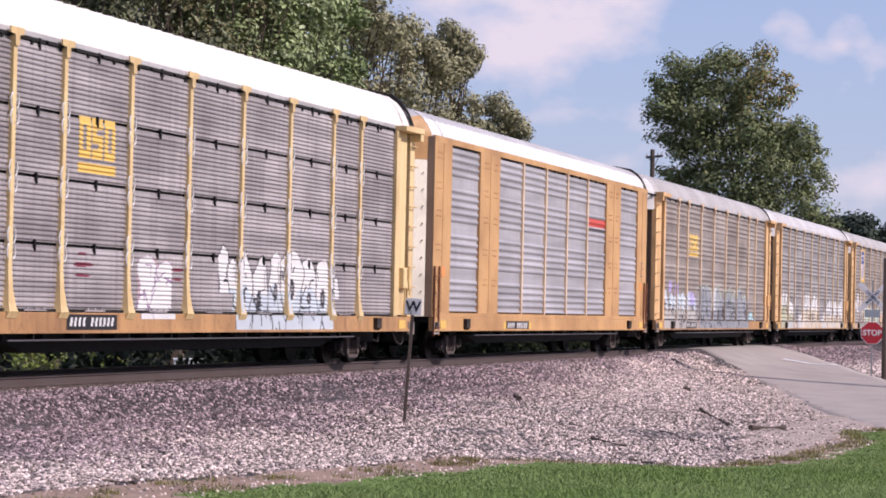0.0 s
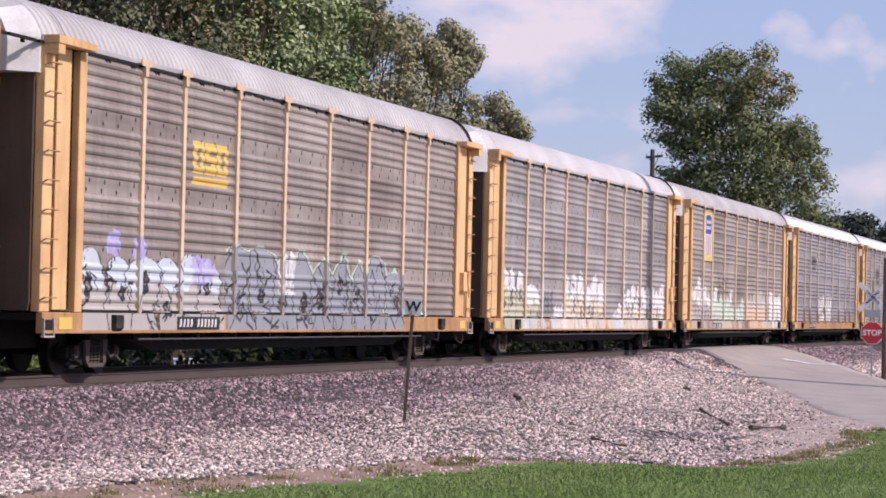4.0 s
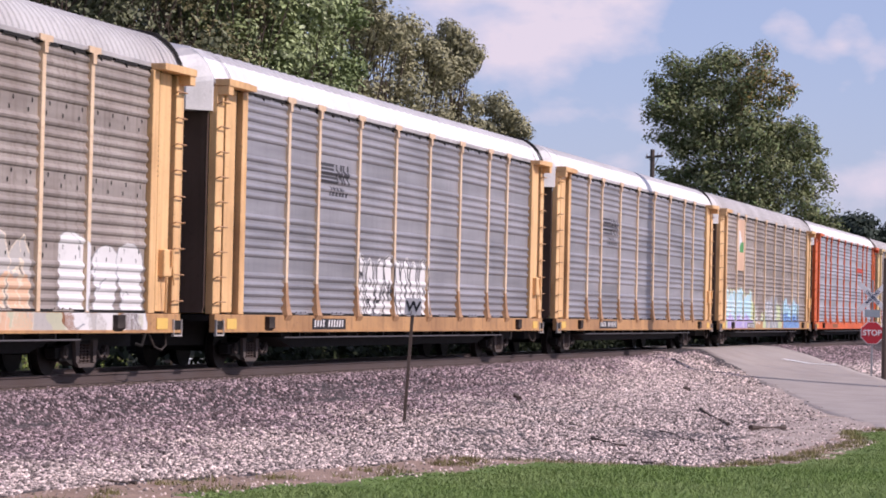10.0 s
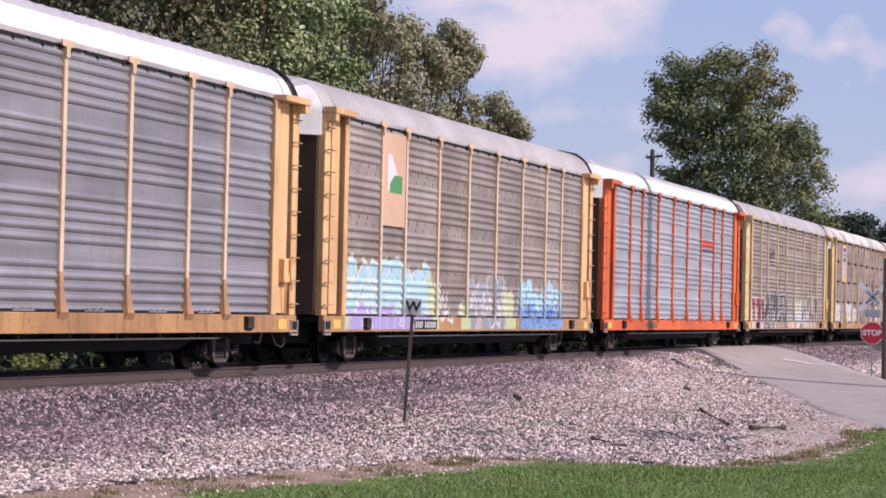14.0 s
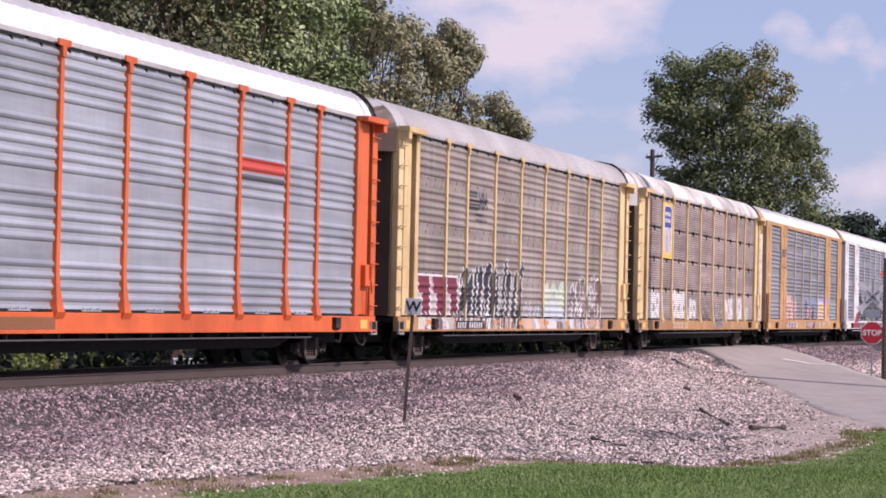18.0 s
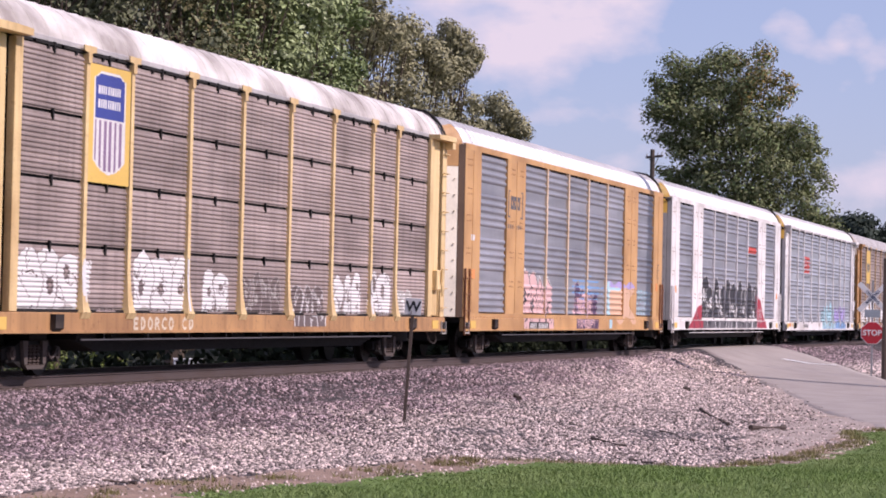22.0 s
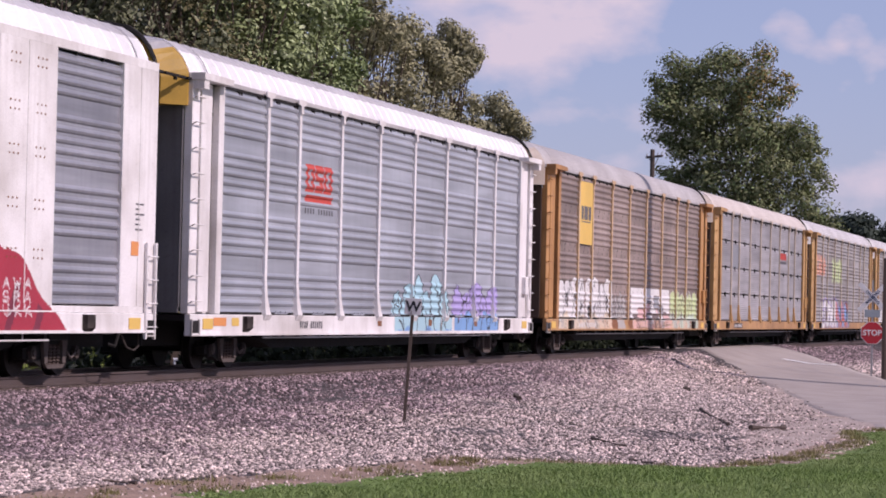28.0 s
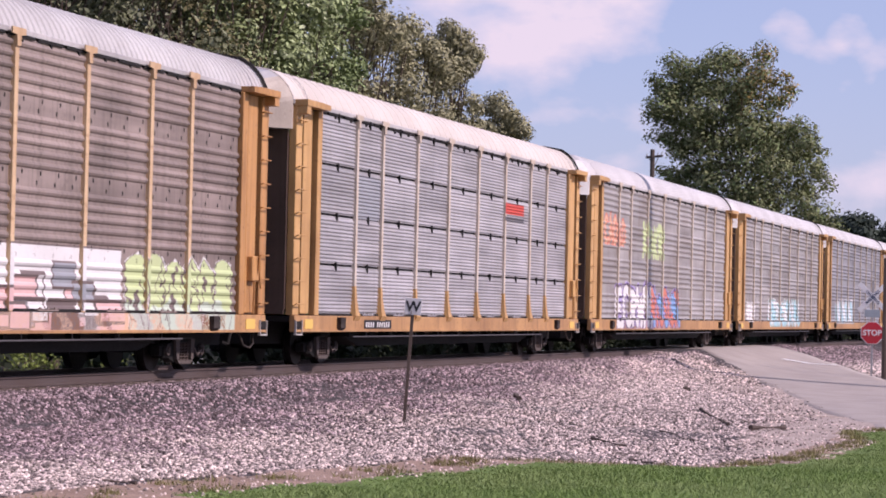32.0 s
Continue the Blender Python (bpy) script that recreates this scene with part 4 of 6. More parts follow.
            C[(C == 0) & (M > o / 2) & (M < o / 2 + rim + 0.02 * np.sin(X * 11 + Z * 7))] = 5
        if halo:
            C[(C == 0) & (M > 0) & (M < o / 2 + rim + halo * (1 + 0.5 * np.sin(X * 5) * np.sin(Z * 6 + seed)))] = 4
        return C
    return classify


def tall_blocks(n):
    """Square-shouldered forms: a full band above, bars and gaps below, all edged."""
    def classify(X, Z, x0, x1, z0, z1):
        u, v = (X - x0) / (x1 - x0) * n, (Z - z0) / (z1 - z0)
        k = u % 1
        C = np.ones(X.shape, int)
        C[(v < 0.62) & (k < 0.42)] = 2
        C[(v < 0.30) & (k < 0.36)] = 4
        o = 0.045 * n / (x1 - x0)
        C[(np.abs(k - 0.42) < o) & (v < 0.66)] = 3
        C[(k < o * 1.3) | (k > 1 - o * 1.3)] = 3
        C[(np.abs(v - 0.64) < 0.025) & (k < 0.42)] = 3
        C[(np.abs(k - 0.14) < o) & (v > 0.6)] = 3
        C[(v > 0.965)] = 3
        C[(np.abs(k - 0.72) < o) & (v < 0.34)] = 3
        return C
    return classify


def block_heap(seed, n):
    """Stepped blocks of plain paint with dark ones among them."""
    def classify(X, Z, x0, x1, z0, z1):
        rng = np.random.default_rng(seed)
        w, h = x1 - x0, z1 - z0
        C = np.where(Z > z0 + h * 0.2, 1, 2)
        for i in range(n):
            a, b = x0 + w * rng.uniform(0, 0.9), z0 + h * rng.uniform(0, 0.75)
            c, d = a + w * rng.uniform(0.06, 0.2), b + h * rng.uniform(0.12, 0.35)
            edge = np.maximum(np.maximum(a - X, X - c), np.maximum(b - Z, Z - d))
            C[edge < 0.03] = 3
            C[edge < -0.02] = (2, 4, 1, 2, 3)[i % 5]
        C[(Z > z1 - 0.04) | (X < x0 + 0.03)] = 3
        return C
    return classify


def wedge(rise):
    """A cloud that climbs to one side, streaked darker."""
    def classify(X, Z, x0, x1, z0, z1):
        u, v = (X - x0) / (x1 - x0), (Z - z0) / (z1 - z0)
        u = u if rise > 0 else 1 - u
        edge = np.clip(u * 1.25 - 0.02, 0, 1) + 0.10 * np.sin(u * 13) * u
        C = np.where(v < edge, 1, 0)
        C[(v < edge - 0.12) & (np.sin(u * 17 + v * 5) > 0.75) & (v < 0.55)] = 2
        return C
    return classify


def edged_patch(X, Z, x0, x1, z0, z1):
    """A filled patch with a blue edge, a violet haze on top and a torn far side."""
    u, v = (X - x0) / (x1 - x0), (Z - z0) / (z1 - z0)
    far = 0.82 + 0.12 * np.sin(v * 9) + 0.10 * (1 - v)
    C = np.where((u < far) & (v < 0.93 + 0.04 * np.sin(u * 18)), 1, 0)
    C[(u < 0.09 + 0.02 * np.sin(v * 7)) & (v < 0.95)] = 2
    C[(v > 0.83 + 0.02 * np.sin(u * 23)) & (C == 1)] = 3
    C[(np.abs(v - 0.80) < 0.025) & (u < 0.5)] = 2
    C[(u > 0.1) & (v < 0.18 + 0.08 * np.sin(u * 12))] = 0
    return C


def haze(X, Z, x0, x1, z0, z1):
    """Thin sprayed bands that follow the ribs."""
    u, v = (X - x0) / (x1 - x0) * 2 - 1, (Z - z0) / (z1 - z0) * 2 - 1
    return np.where((np.sin(Z * 34) > 0.1 + 0.9 * np.hypot(u, v) ** 2 + 0.3 * np.sin(X * 6)) & (np.hypot(u, v) < 1), 1, 0)


def tag_rows(seed, rows, per, thick=0.03):
    """Rows of small looping handwriting that spells nothing."""
    def classify(X, Z, x0, x1, z0, z1):
        rng = np.random.default_rng(seed)
        best = np.full(X.shape, 9.0)
        lw, lh = (x1 - x0) / per, (z1 - z0) / rows
        for j in range(rows):
            for i in range(per):
                if rng.uniform() < 0.08:
                    continue
                for line in FORMS[rng.integers(len(FORMS))]:
                    p = [(x0 + lw * (i + 0.5 + u * 0.8), z0 + lh * (j + 0.1 + v * 0.75)) for u, v in line]
                    for a, b in zip(p, p[1:]):
                        best = np.minimum(best, seg_dist(X, Z, a, b))
        return np.where(best < thick, 1, 0)
    return classify


def scrawl(seed, n, thick=0.03):
    rng = np.random.default_rng(seed)

    def classify(X, Z, x0, x1, z0, z1):
        w, h = x1 - x0, z1 - z0
        best = np.full(X.shape, 9.0)
        for i in range(n):
            c = x0 + (i + 0.5) * w / n
            p = [(c + rng.uniform(-0.5, 0.5) * w / n, z0 + rng.uniform(0.05, 0.95) * h) for _ in range(6)]
            for a, b in zip(p, p[1:]):
                best = np.minimum(best, seg_dist(X, Z, a, b))
        return np.where(best < thick, 1, 0)
    return classify


def blob(seed):
    rng = np.random.default_rng(seed)
    k = rng.uniform(0, 6, 4)

    def classify(X, Z, x0, x1, z0, z1):
        u, v = (X - x0) / (x1 - x0) * 2 - 1, (Z - z0) / (z1 - z0) * 2 - 1
        a = np.arctan2(v, u)
        r = np.maximum(abs(u), abs(v)) * 0.5 + np.hypot(u, v) * 0.5
        lim = 0.88 + 0.08 * np.sin(3 * a + k[0]) + 0.06 * np.sin(7 * a + k[1]) + 0.04 * np.sin(13 * a + k[2])
        C = np.where(r < lim, 1, 0)
        vein = abs(np.sin(u * 4.2 + k[3] + 1.3 * np.sin(v * 3.5))) < 0.16
        C[(r < lim * 0.86) & vein & (abs(v) < 0.7)] = 2
        return C
    return classify


def smear(seed):
    """Slanting bands of washed paint, some of them bare."""
    rng = np.random.default_rng(seed)
    edges = np.cumsum(rng.uniform(0.15, 0.8, 70))
    hue = rng.integers(0, 6, 71)

    def classify(X, Z, x0, x1, z0, z1):
        u = X - x0 + (Z - z0) * 0.9 + 0.06 * np.sin(Z * 25 + X * 2)
        return hue[np.clip(np.searchsorted(edges, u), 0, 70)]
    return classify


def solid(X, Z, *a):
    return np.ones(X.shape, int)


def number_plate(slant=0.25, ground=True):
    def classify(X, Z, x0, x1, z0, z1):
        u, v = (X - x0 - (Z - z0) * slant) / (x1 - x0), (Z - z0) / (z1 - z0)
        C = np.ones(X.shape, int) if ground else np.zeros(X.shape, int)
        k = (u - 0.05) / 0.9 * 11
        bars = (k % 1 < 0.52) & (k > 0) & (k < 11) & (np.floor(k) != 4) & (v > 0.2) & (v < 0.82)
        C[bars] = 2
        return C
    return classify


def three_blocks(X, Z, x0, x1, z0, z1):
    u, v = (X - x0) / (x1 - x0), (Z - z0) / (z1 - z0)
    C = np.zeros(X.shape, int)
    C[(v < 0.17)] = 1
    k = u * 3
    inside = (k % 1 > 0.06) & (k % 1 < 0.94) & (v > 0.27)
    C[inside] = 1
    C[inside & (k % 1 > 0.36) & (k % 1 < 0.64) & (abs(v - 0.63) < 0.22) & (np.floor(k) != 1)] = 0
    C[inside & (np.floor(k) == 1) & ((abs(v - 0.75) < 0.05) & (k % 1 > 0.4) | (abs(v - 0.5) < 0.05) & (k % 1 < 0.6))] = 0
    return C


def striped_block(X, Z, x0, x1, z0, z1):
    """Bars of a running mane beside two block forms, and small lines of lettering below."""
    u, v = (X - x0) / (x1 - x0), (Z - z0) / (z1 - z0)
    C = np.zeros(X.shape, int)
    C[(u < 0.56 - 0.08 * np.sin(v * 9)) & (((v - 0.38) * 7.5) % 1 < 0.62) & (v > 0.38)] = 1
    for c in (0.55, 0.79):
        w = u - c
        C[(w > 0) & (w < 0.2) & (v > 0.40) & ((w < 0.055) | (w > 0.145) | (abs(v - 0.7 + (w - 0.1) * 1.5) < 0.09))] = 1
    C[(v < 0.11) & ((u * 9) % 1 < 0.65) & (u > 0.35)] = 1
    C[(v > 0.17) & (v < 0.28) & ((u * 9) % 1 < 0.65) & (u > 0.35) & (u < 0.8)] = 1
    return C


def shield(X, Z, x0, x1, z0, z1):
    u, v = (X - x0) / (x1 - x0), (Z - z0) / (z1 - z0)
    C = np.ones(X.shape, int)
    a, b = abs(u - 0.5), v
    half = np.where(b > 0.9, 0.34 - (b - 0.9) * 2.2, np.where(b > 0.2, 0.39, 0.39 * np.sqrt(np.clip((b - 0.08) / 0.12, 0, 1))))
    C[(a < half) & (b < 0.95)] = 2
    C[(a < half - 0.04) & (b > 0.55) & (b < 0.93)] = 3
    C[(a < half - 0.04) & (b > 0.11) & (b < 0.53) & ((u * 8.2) % 1 < 0.5)] = 4
    C[(a < half - 0.1) & (((b > 0.76) & (b < 0.83)) | ((b > 0.64) & (b < 0.71))) & ((u * 18) % 1 < 0.65)] = 2
    return C


def badge(kind):
    def classify(X, Z, x0, x1, z0, z1):
        u, v = (X - x0) / (x1 - x0), (Z - z0) / (z1 - z0)
        C = np.ones(X.shape, int)
        if kind == "peak":
            C[(v > 0.38) & (v < 0.78) & (u > 0.2) & (v - 0.38 < (0.9 - u) * 0.72)] = 2
            C[(v > 0.36) & (v < 0.56) & (u > 0.3) & (v - 0.36 < (u - 0.1) * 0.5) & (u < 0.85)] = 3
        else:
            C[(abs(v - 0.5) < 0.11) & ((u * 3 - 0.06) % 1 < 0.84) & (u > 0.14) & (u < 0.88)] = 2
            C[(abs(v - 0.36) < 0.012) & (u > 0.15) & (u < 0.85)] = 2
        return C
    return classify


def bracketed(X, Z, x0, x1, z0, z1):
    u, v = (X - x0) / (x1 - x0), (Z - z0) / (z1 - z0)
    C = np.zeros(X.shape, int)
    C[((u < 0.05) | (u > 0.95)) & (v > 0.3)] = 1
    C[((u < 0.14) | (u > 0.86)) & ((v > 0.96) | (abs(v - 0.31) < 0.02))] = 1
    k = (u - 0.17) / 0.66 * 3
    C[(k > 0) & (k < 3) & (k % 1 < 0.84) & (v > 0.5) & (v < 0.85)] = 1
    C[(k > 0.3) & (k < 2.7) & (k % 1 > 0.3) & (k % 1 < 0.55) & (abs(v - 0.68) < 0.07)] = 0
    C[(v < 0.12) & ((u * 7) % 1 < 0.5) & ((u < 0.35) | (u > 0.6))] = 1
    return C


def bars(X, Z, x0, x1, z0, z1):
    u, v = (X - x0) / (x1 - x0), (Z - z0) / (z1 - z0)
    C = np.zeros(X.shape, int)
    C[v > 0.38] = 1
    C[(v < 0.24)] = 2
    return C


FLARE = ((1.0, -1.657), (1.086, -1.657), (1.2, -1.627), (1.45, -1.594), (1.749, -1.577), (5.46, -1.577))
SLOTS = [(-11.75, -8.95)] + [(-6.9 + i * 2.76, -6.9 + (i + 1) * 2.76 - 0.14) for i in range(5)] + [(8.95, 11.75)]


def side_levels(s):
    """Heights at which the side's relief turns, with its depth there."""
    if s["kind"] == "grid":
        rows, h = s["rows"], (Z1 - Z0) / s["rows"]
        return [(y, Z0 + r * h + z) for r in range(rows) for y, z in ribbed(0.025, h - 0.025, "fine")]
    if s["kind"] == "fascia":
        return ribbed(1.22, 5.40, "bands")
    return ribbed(Z0, Z1, "bands")


def paint_on(car, s, name, label, area, classify, mats, cell=0.035):
    x0, x1, z0, z1 = area
    levels = side_levels(s)
    lz, ly = np.array([p[1] for p in levels]), np.array([p[0] for p in levels])
    zs = np.unique(np.round(np.concatenate([np.arange(z0, z1, cell), [z1, 1.08, 1.11], lz]), 4))
    zs = zs[(zs >= z0) & (zs <= z1)]
    inner = SLOTS if s["kind"] == "fascia" else [(p - 0.077, p + 0.077) for p in POSTS]
    xs = np.unique(np.round(np.concatenate([np.arange(x0, x1, cell), [x1], [v for p in inner for v in p]]), 4))
    xs = xs[(xs >= x0) & (xs <= x1)]
    xc, zc = (xs[1:] + xs[:-1]) / 2, (zs[1:] + zs[:-1]) / 2
    X, Z = np.meshgrid(xc, zc)
    C = classify(X, Z, *area)
    inside = np.zeros(len(xc), bool)
    for a, b in inner:
        inside |= (xc > a) & (xc < b)
    verts, faces, idx = [], [], []

    def depth(z, sill, post, lo):
        if sill:
            return -1.608 if name in ("number_plate", "placard", "reflector") else -1.604
        if name == "emblem_plate":
            return -1.556 if not post else -1.600
        if s["kind"] == "fascia":
            return np.interp(z, lz, ly) - 0.004 if post else -1.574
        if post:
            return np.interp(z, [p[0] for p in FLARE], [p[1] for p in FLARE]) - 0.003 if s.get("flare") else -1.579
        return np.interp(z, lz, ly) - 0.004
    for k, z in enumerate(zc):
        if 1.08 < z < 1.11 or z < 0.74:
            continue
        sill = z < 1.08
        j = 0
        while j < len(xc):
            c = C[k, j]
            post = bool(inside[j]) and not sill
            e = j
            while e + 1 < len(xc) and C[k, e + 1] == c and (sill or bool(inside[e + 1]) == post):
                e += 1
            if s["kind"] == "fascia" and post and not 1.22 < z < 5.40:
                c = 0
            if c:
                ya, yb = depth(zs[k], sill, post, 0), depth(zs[k + 1], sill, post, 0)
                n = len(verts)
                verts += [(xs[j], ya, zs[k]), (xs[e + 1], ya, zs[k]), (xs[e + 1], yb, zs[k + 1]), (xs[j], yb, zs[k + 1])]
                faces.append((n, n + 1, n + 2, n + 3))
                idx.append(min(c, len(mats)) - 1)
            j = e + 1
    if faces:
        ob = put(name, soup(name, verts, faces, [P[m] for m in mats], idx), car, label)
        if name in ("sill_paint", "graffiti", "number_plate", "emblem"):
            tagged(ob, kind="stuff")


def graffiti(*a):
    return ("graffiti", *a)


LET, LOB = lettering, lobes
# wagon by wagon: name, label, area along and up the side, form, paints
ART = {
    0: [("graffiti", "white graffiti lettering outlined in black", (1.1, 7.2, 0.76, 2.52), LOB(3, 6, 0.35, 0.45, 0.05, 0.0, 0.84, 0.9, 0.0, strokes=3, fat=1.1), ('white', 'ice', 'black', 'grey', 'white')),
        ("graffiti", "white spiky wings of the graffiti", (0.3, 1.3, 1.5, 2.6), LOB(4, 2, 1.0, 0, 0.05, low=0.6, holes=0), ('white', 'ice', 'black')),
        ("graffiti", "white spiky wings of the graffiti", (7.0, 7.8, 1.45, 2.15), LOB(5, 2, 1.0, 0, 0.05, low=0.6, holes=0), ('white', 'ice', 'black')),
        ("graffiti", "white bubble-shaped graffiti edged in pink", (-3.75, -2.1, 0.98, 2.12), LOB(1, 2, 0.2, 0, 0.04, 0.02, 0.85, 0.4, 0.0, strokes=3, fat=1.25), ('white', 'white', 'plum', 'pink', 'pink')),
        ("graffiti", "faded red scribble", (-6.5, -5.7, 1.6, 2.15), haze, ('maroon',)),
        ("graffiti", "faded red scribble", (-2.15, -1.5, 1.65, 2.0), haze, ('maroon',)),
        ("emblem", "yellow block emblem over a yellow bar", (-6.45, -4.85, 3.45, 4.4), three_blocks, ("yellow",)),
        ("number_plate", "", (-6.95, -4.83, 0.79, 1.05), number_plate(), ("plate", "white"))],
    1: [("emblem", "red bar over a dark line", (4.4, 6.75, 3.84, 4.24), bars, ("flag", "smoke")), ("number_plate", "", (-6.03, -3.5, 0.75, 1.0), number_plate(), ("plate", "white")),
        ("placard", "", (-6.35, -6.08, 0.78, 0.97), solid, ("yellow",)), ("placard", "", (-3.45, -3.2, 0.78, 0.97), solid, ("yellow",))],
    2: [("graffiti", "grey and pale violet graffiti lettering", (-11.7, -4.9, 0.745, 2.2), LOB(21, 6, 0.3, 0.55, 0.05, 0.0, 0.72, 0.9, strokes=4, fat=1.1), ('ice', 'dusty', 'black', 'grey', 'white')),
        ("graffiti", "pale violet sprayed blocks", (-10.6, -9.9, 2.05, 2.55), blob(23), ('violet', 'ice')),
        ("graffiti", "pale violet sprayed blocks", (-9.4, -8.7, 2.0, 2.45), blob(24), ('violet', 'ice')),
        ("graffiti", "pale violet sprayed blocks", (-6.6, -5.2, 1.6, 2.2), blob(25), ('violet', 'violet')),
        ("graffiti", "grey graffiti lettering with a teal edge and white streaks", (-4.75, 7.2, 0.745, 2.48), LOB(22, 9, 0.35, 0.3, 0.06, 0.13, 0.78, 0.7, strokes=6, fat=1.15), ('grey', 'grey', 'black', 'mint', 'mint')),
        ("graffiti", "white flame in the graffiti", (-1.6, -0.5, 1.5, 2.5), LOB(26, 2, 1.0, 0, 0.03, low=0.9, holes=0), ('white', 'white', 'umber')),
        ("graffiti", "pale teal tail of the graffiti", (7.1, 9.3, 1.1, 1.5), LOB(27, 3, 0.9, 0, 0.03, low=0.3, holes=0), ('cyan', 'mint', 'teal')),
        ("emblem", "yellow block emblem", (-6.6, -4.7, 3.52, 4.34), three_blocks, ("yellow",)),
        ("number_plate", "", (-7.4, -5.2, 0.78, 1.03), number_plate(), ("plate", "white"))],
    3: [("graffiti", "white and olive rounded graffiti letters outlined in black", (-11.85, -9.25, 0.745, 2.55), LOB(31, 3, 0.0, 0.62, 0.05, 0.0, 0.9, 1.0, strokes=1), ('white', 'olive', 'black', 'white', 'white')),
        ("graffiti", "white and olive graffiti figure", (-8.85, -7.35, 0.745, 2.1), LOB(32, 1, 0.0, 0.55, 0.06, low=0.95, strokes=2), ('white', 'olive', 'black', 'olive', 'olive')),
        ("graffiti", "tall white drip on a post", (-7.25, -7.0, 0.75, 2.45), LOB(36, 1, 1.0, 0, 0.03, low=0.95, holes=0, strokes=0), ('white', 'white', 'smoke')),
        ("graffiti", "dark smudges of old paint", (-6.9, -5.6, 1.3, 2.2), LOB(37, 3, 0.6, 0, 0.03, low=0.5, holes=1, fat=0.5), ('smoke', 'smoke', 'grey')),
        ("graffiti", "white splash of graffiti", (-5.5, -4.2, 0.8, 1.75), LOB(38, 3, 0.9, 0, 0.04, low=0.4), ('white', 'white', 'dusty')),
        ("graffiti", "white and cream graffiti lettering", (-4.25, 1.4, 0.745, 2.6), LOB(33, 6, 0.35, 0.5, 0.05, 0.04, 0.72, 0.6, strokes=3, fat=1.15), ('white', 'cream', 'smoke', 'white', 'white')),
        ("graffiti", "small white splash of graffiti", (2.9, 4.2, 0.8, 1.8), LOB(39, 2, 0.9, 0, 0.04, low=0.4), ('white', 'white', 'dusty')),
        ("graffiti", "white graffiti lettering with dark edges", (4.1, 11.5, 0.745, 2.4), LOB(34, 9, 0.35, 0.4, 0.05, 0.0, 0.78, 0.7, strokes=3, fat=1.05), ('white', 'cream', 'smoke', 'white', 'white')),
        ("sill_paint", "smeared white and tan paint on the sill", (-9.8, 11.6, 0.715, 1.075), smear(35), ("white", "cream", "ice", "peach", "dusty")),
        ("number_plate", "", (-7.3, -4.8, 0.78, 1.03), number_plate(0.12, False), ("white", "white"))],
    4: [("graffiti", "white-topped pale green graffiti", (-11.7, -7.25, 0.745, 2.8), LOB(41, 6, 0.65, 0.5, 0.05, 0.03, 0.68, 0.5, strokes=3, fat=1.1), ('white', 'dusty', 'umber', 'white', 'white')),
        ("graffiti", "white and pale green graffiti lettering", (-7.1, 0.9, 0.745, 2.2), LOB(42, 9, 0.5, 0.3, 0.045, 0.03, 0.62, 0.5, strokes=4, fat=1.0), ('mint', 'olive', 'dusty', 'mint', 'white')),
        ("graffiti", "white spike of graffiti", (-6.4, -5.7, 1.7, 2.45), LOB(48, 1, 0.8, 0, 0.03, low=0.9, holes=0), ('white', 'white', 'grey')),
        ("graffiti", "white spike of graffiti", (-2.6, -2.1, 1.8, 2.45), LOB(49, 1, 0.8, 0, 0.03, low=0.9, holes=0), ('white', 'white', 'grey')),
        ("graffiti", "thin black scrawl", (-5.5, -3.1, 2.1, 2.9), tag_rows(43, 1, 5, 0.035), ('black',)),
        ("graffiti", "thin black scrawl", (-1.4, -0.3, 2.1, 2.9), tag_rows(44, 1, 3, 0.035), ('black',)),
        ("graffiti", "cream and pink graffiti lettering", (1.55, 6.9, 0.745, 2.45), LOB(45, 6, 0.6, 0.5, 0.045, 0.0, 0.68, 0.7, strokes=4, fat=1.0), ('dusty', 'peach', 'cream', 'cream', 'white')),
        ("graffiti", "plain white graffiti letters", (8.0, 11.7, 0.745, 2.45), LOB(46, 3, 0.2, 0, 0.03, 0.0, 0.85, 0.5, strokes=1), ('white', 'white', 'grey', 'white', 'white')),
        ("emblem_plate", "yellow plate with a blue, white and red shield", (-9.02, -7.22, 3.42, 5.34), shield, ("yellow", "white", "navy", "plum")),
        ("sill_paint", "many-coloured paint smeared on the sill", (-11.6, 11.5, 0.715, 1.075), smear(47), ("olive", "umber", "rust", "dusty", "peach")),
        ("number_plate", "", (-7.2, -4.9, 0.74, 1.0), number_plate(), ("plate", "white"))],
    5: [("graffiti", "white graffiti lettering outlined in black", (-4.25, 1.45, 1.12, 2.5), LOB(52, 8, 0.0, 0, 0.085, 0.05, 0.88, 0.8, strokes=1, fat=0.85), ('white', 'dusty', 'black', 'white', 'white')),
        ("emblem", "dark striped emblem", (-7.0, -4.9, 3.7, 4.4), striped_block, ("faded",)),
        ("number_plate", "", (-7.5, -5.2, 0.78, 1.02), number_plate(), ("plate", "white"))],
    6: [("emblem", "dark striped emblem", (-6.75, -4.5, 3.5, 4.35), striped_block, ("faded",)), ("number_plate", "", (-7.4, -4.7, 0.79, 1.04), number_plate(), ("plate", "white"))],
    7: [("graffiti", "light blue and violet graffiti with pale edges", (-11.6, -4.7, 0.745, 2.5), LOB(71, 8, 0.25, 0.3, 0.045, 0.03, 0.8, 0.6, 0.06, strokes=4, fat=1.15), ('cyan', 'violet', 'white', 'lime', 'white')),
        ("graffiti", "yellow-green painted edge", (-11.9, -11.4, 0.75, 2.2), LOB(74, 1, 0.8, 0, 0.03, low=0.9), ('lime', 'olive', 'olive')),
        ("graffiti", "yellow-green painted edge", (-5.0, -4.2, 0.75, 2.3), LOB(75, 2, 0.8, 0, 0.03, low=0.7), ('lime', 'olive', 'white')),
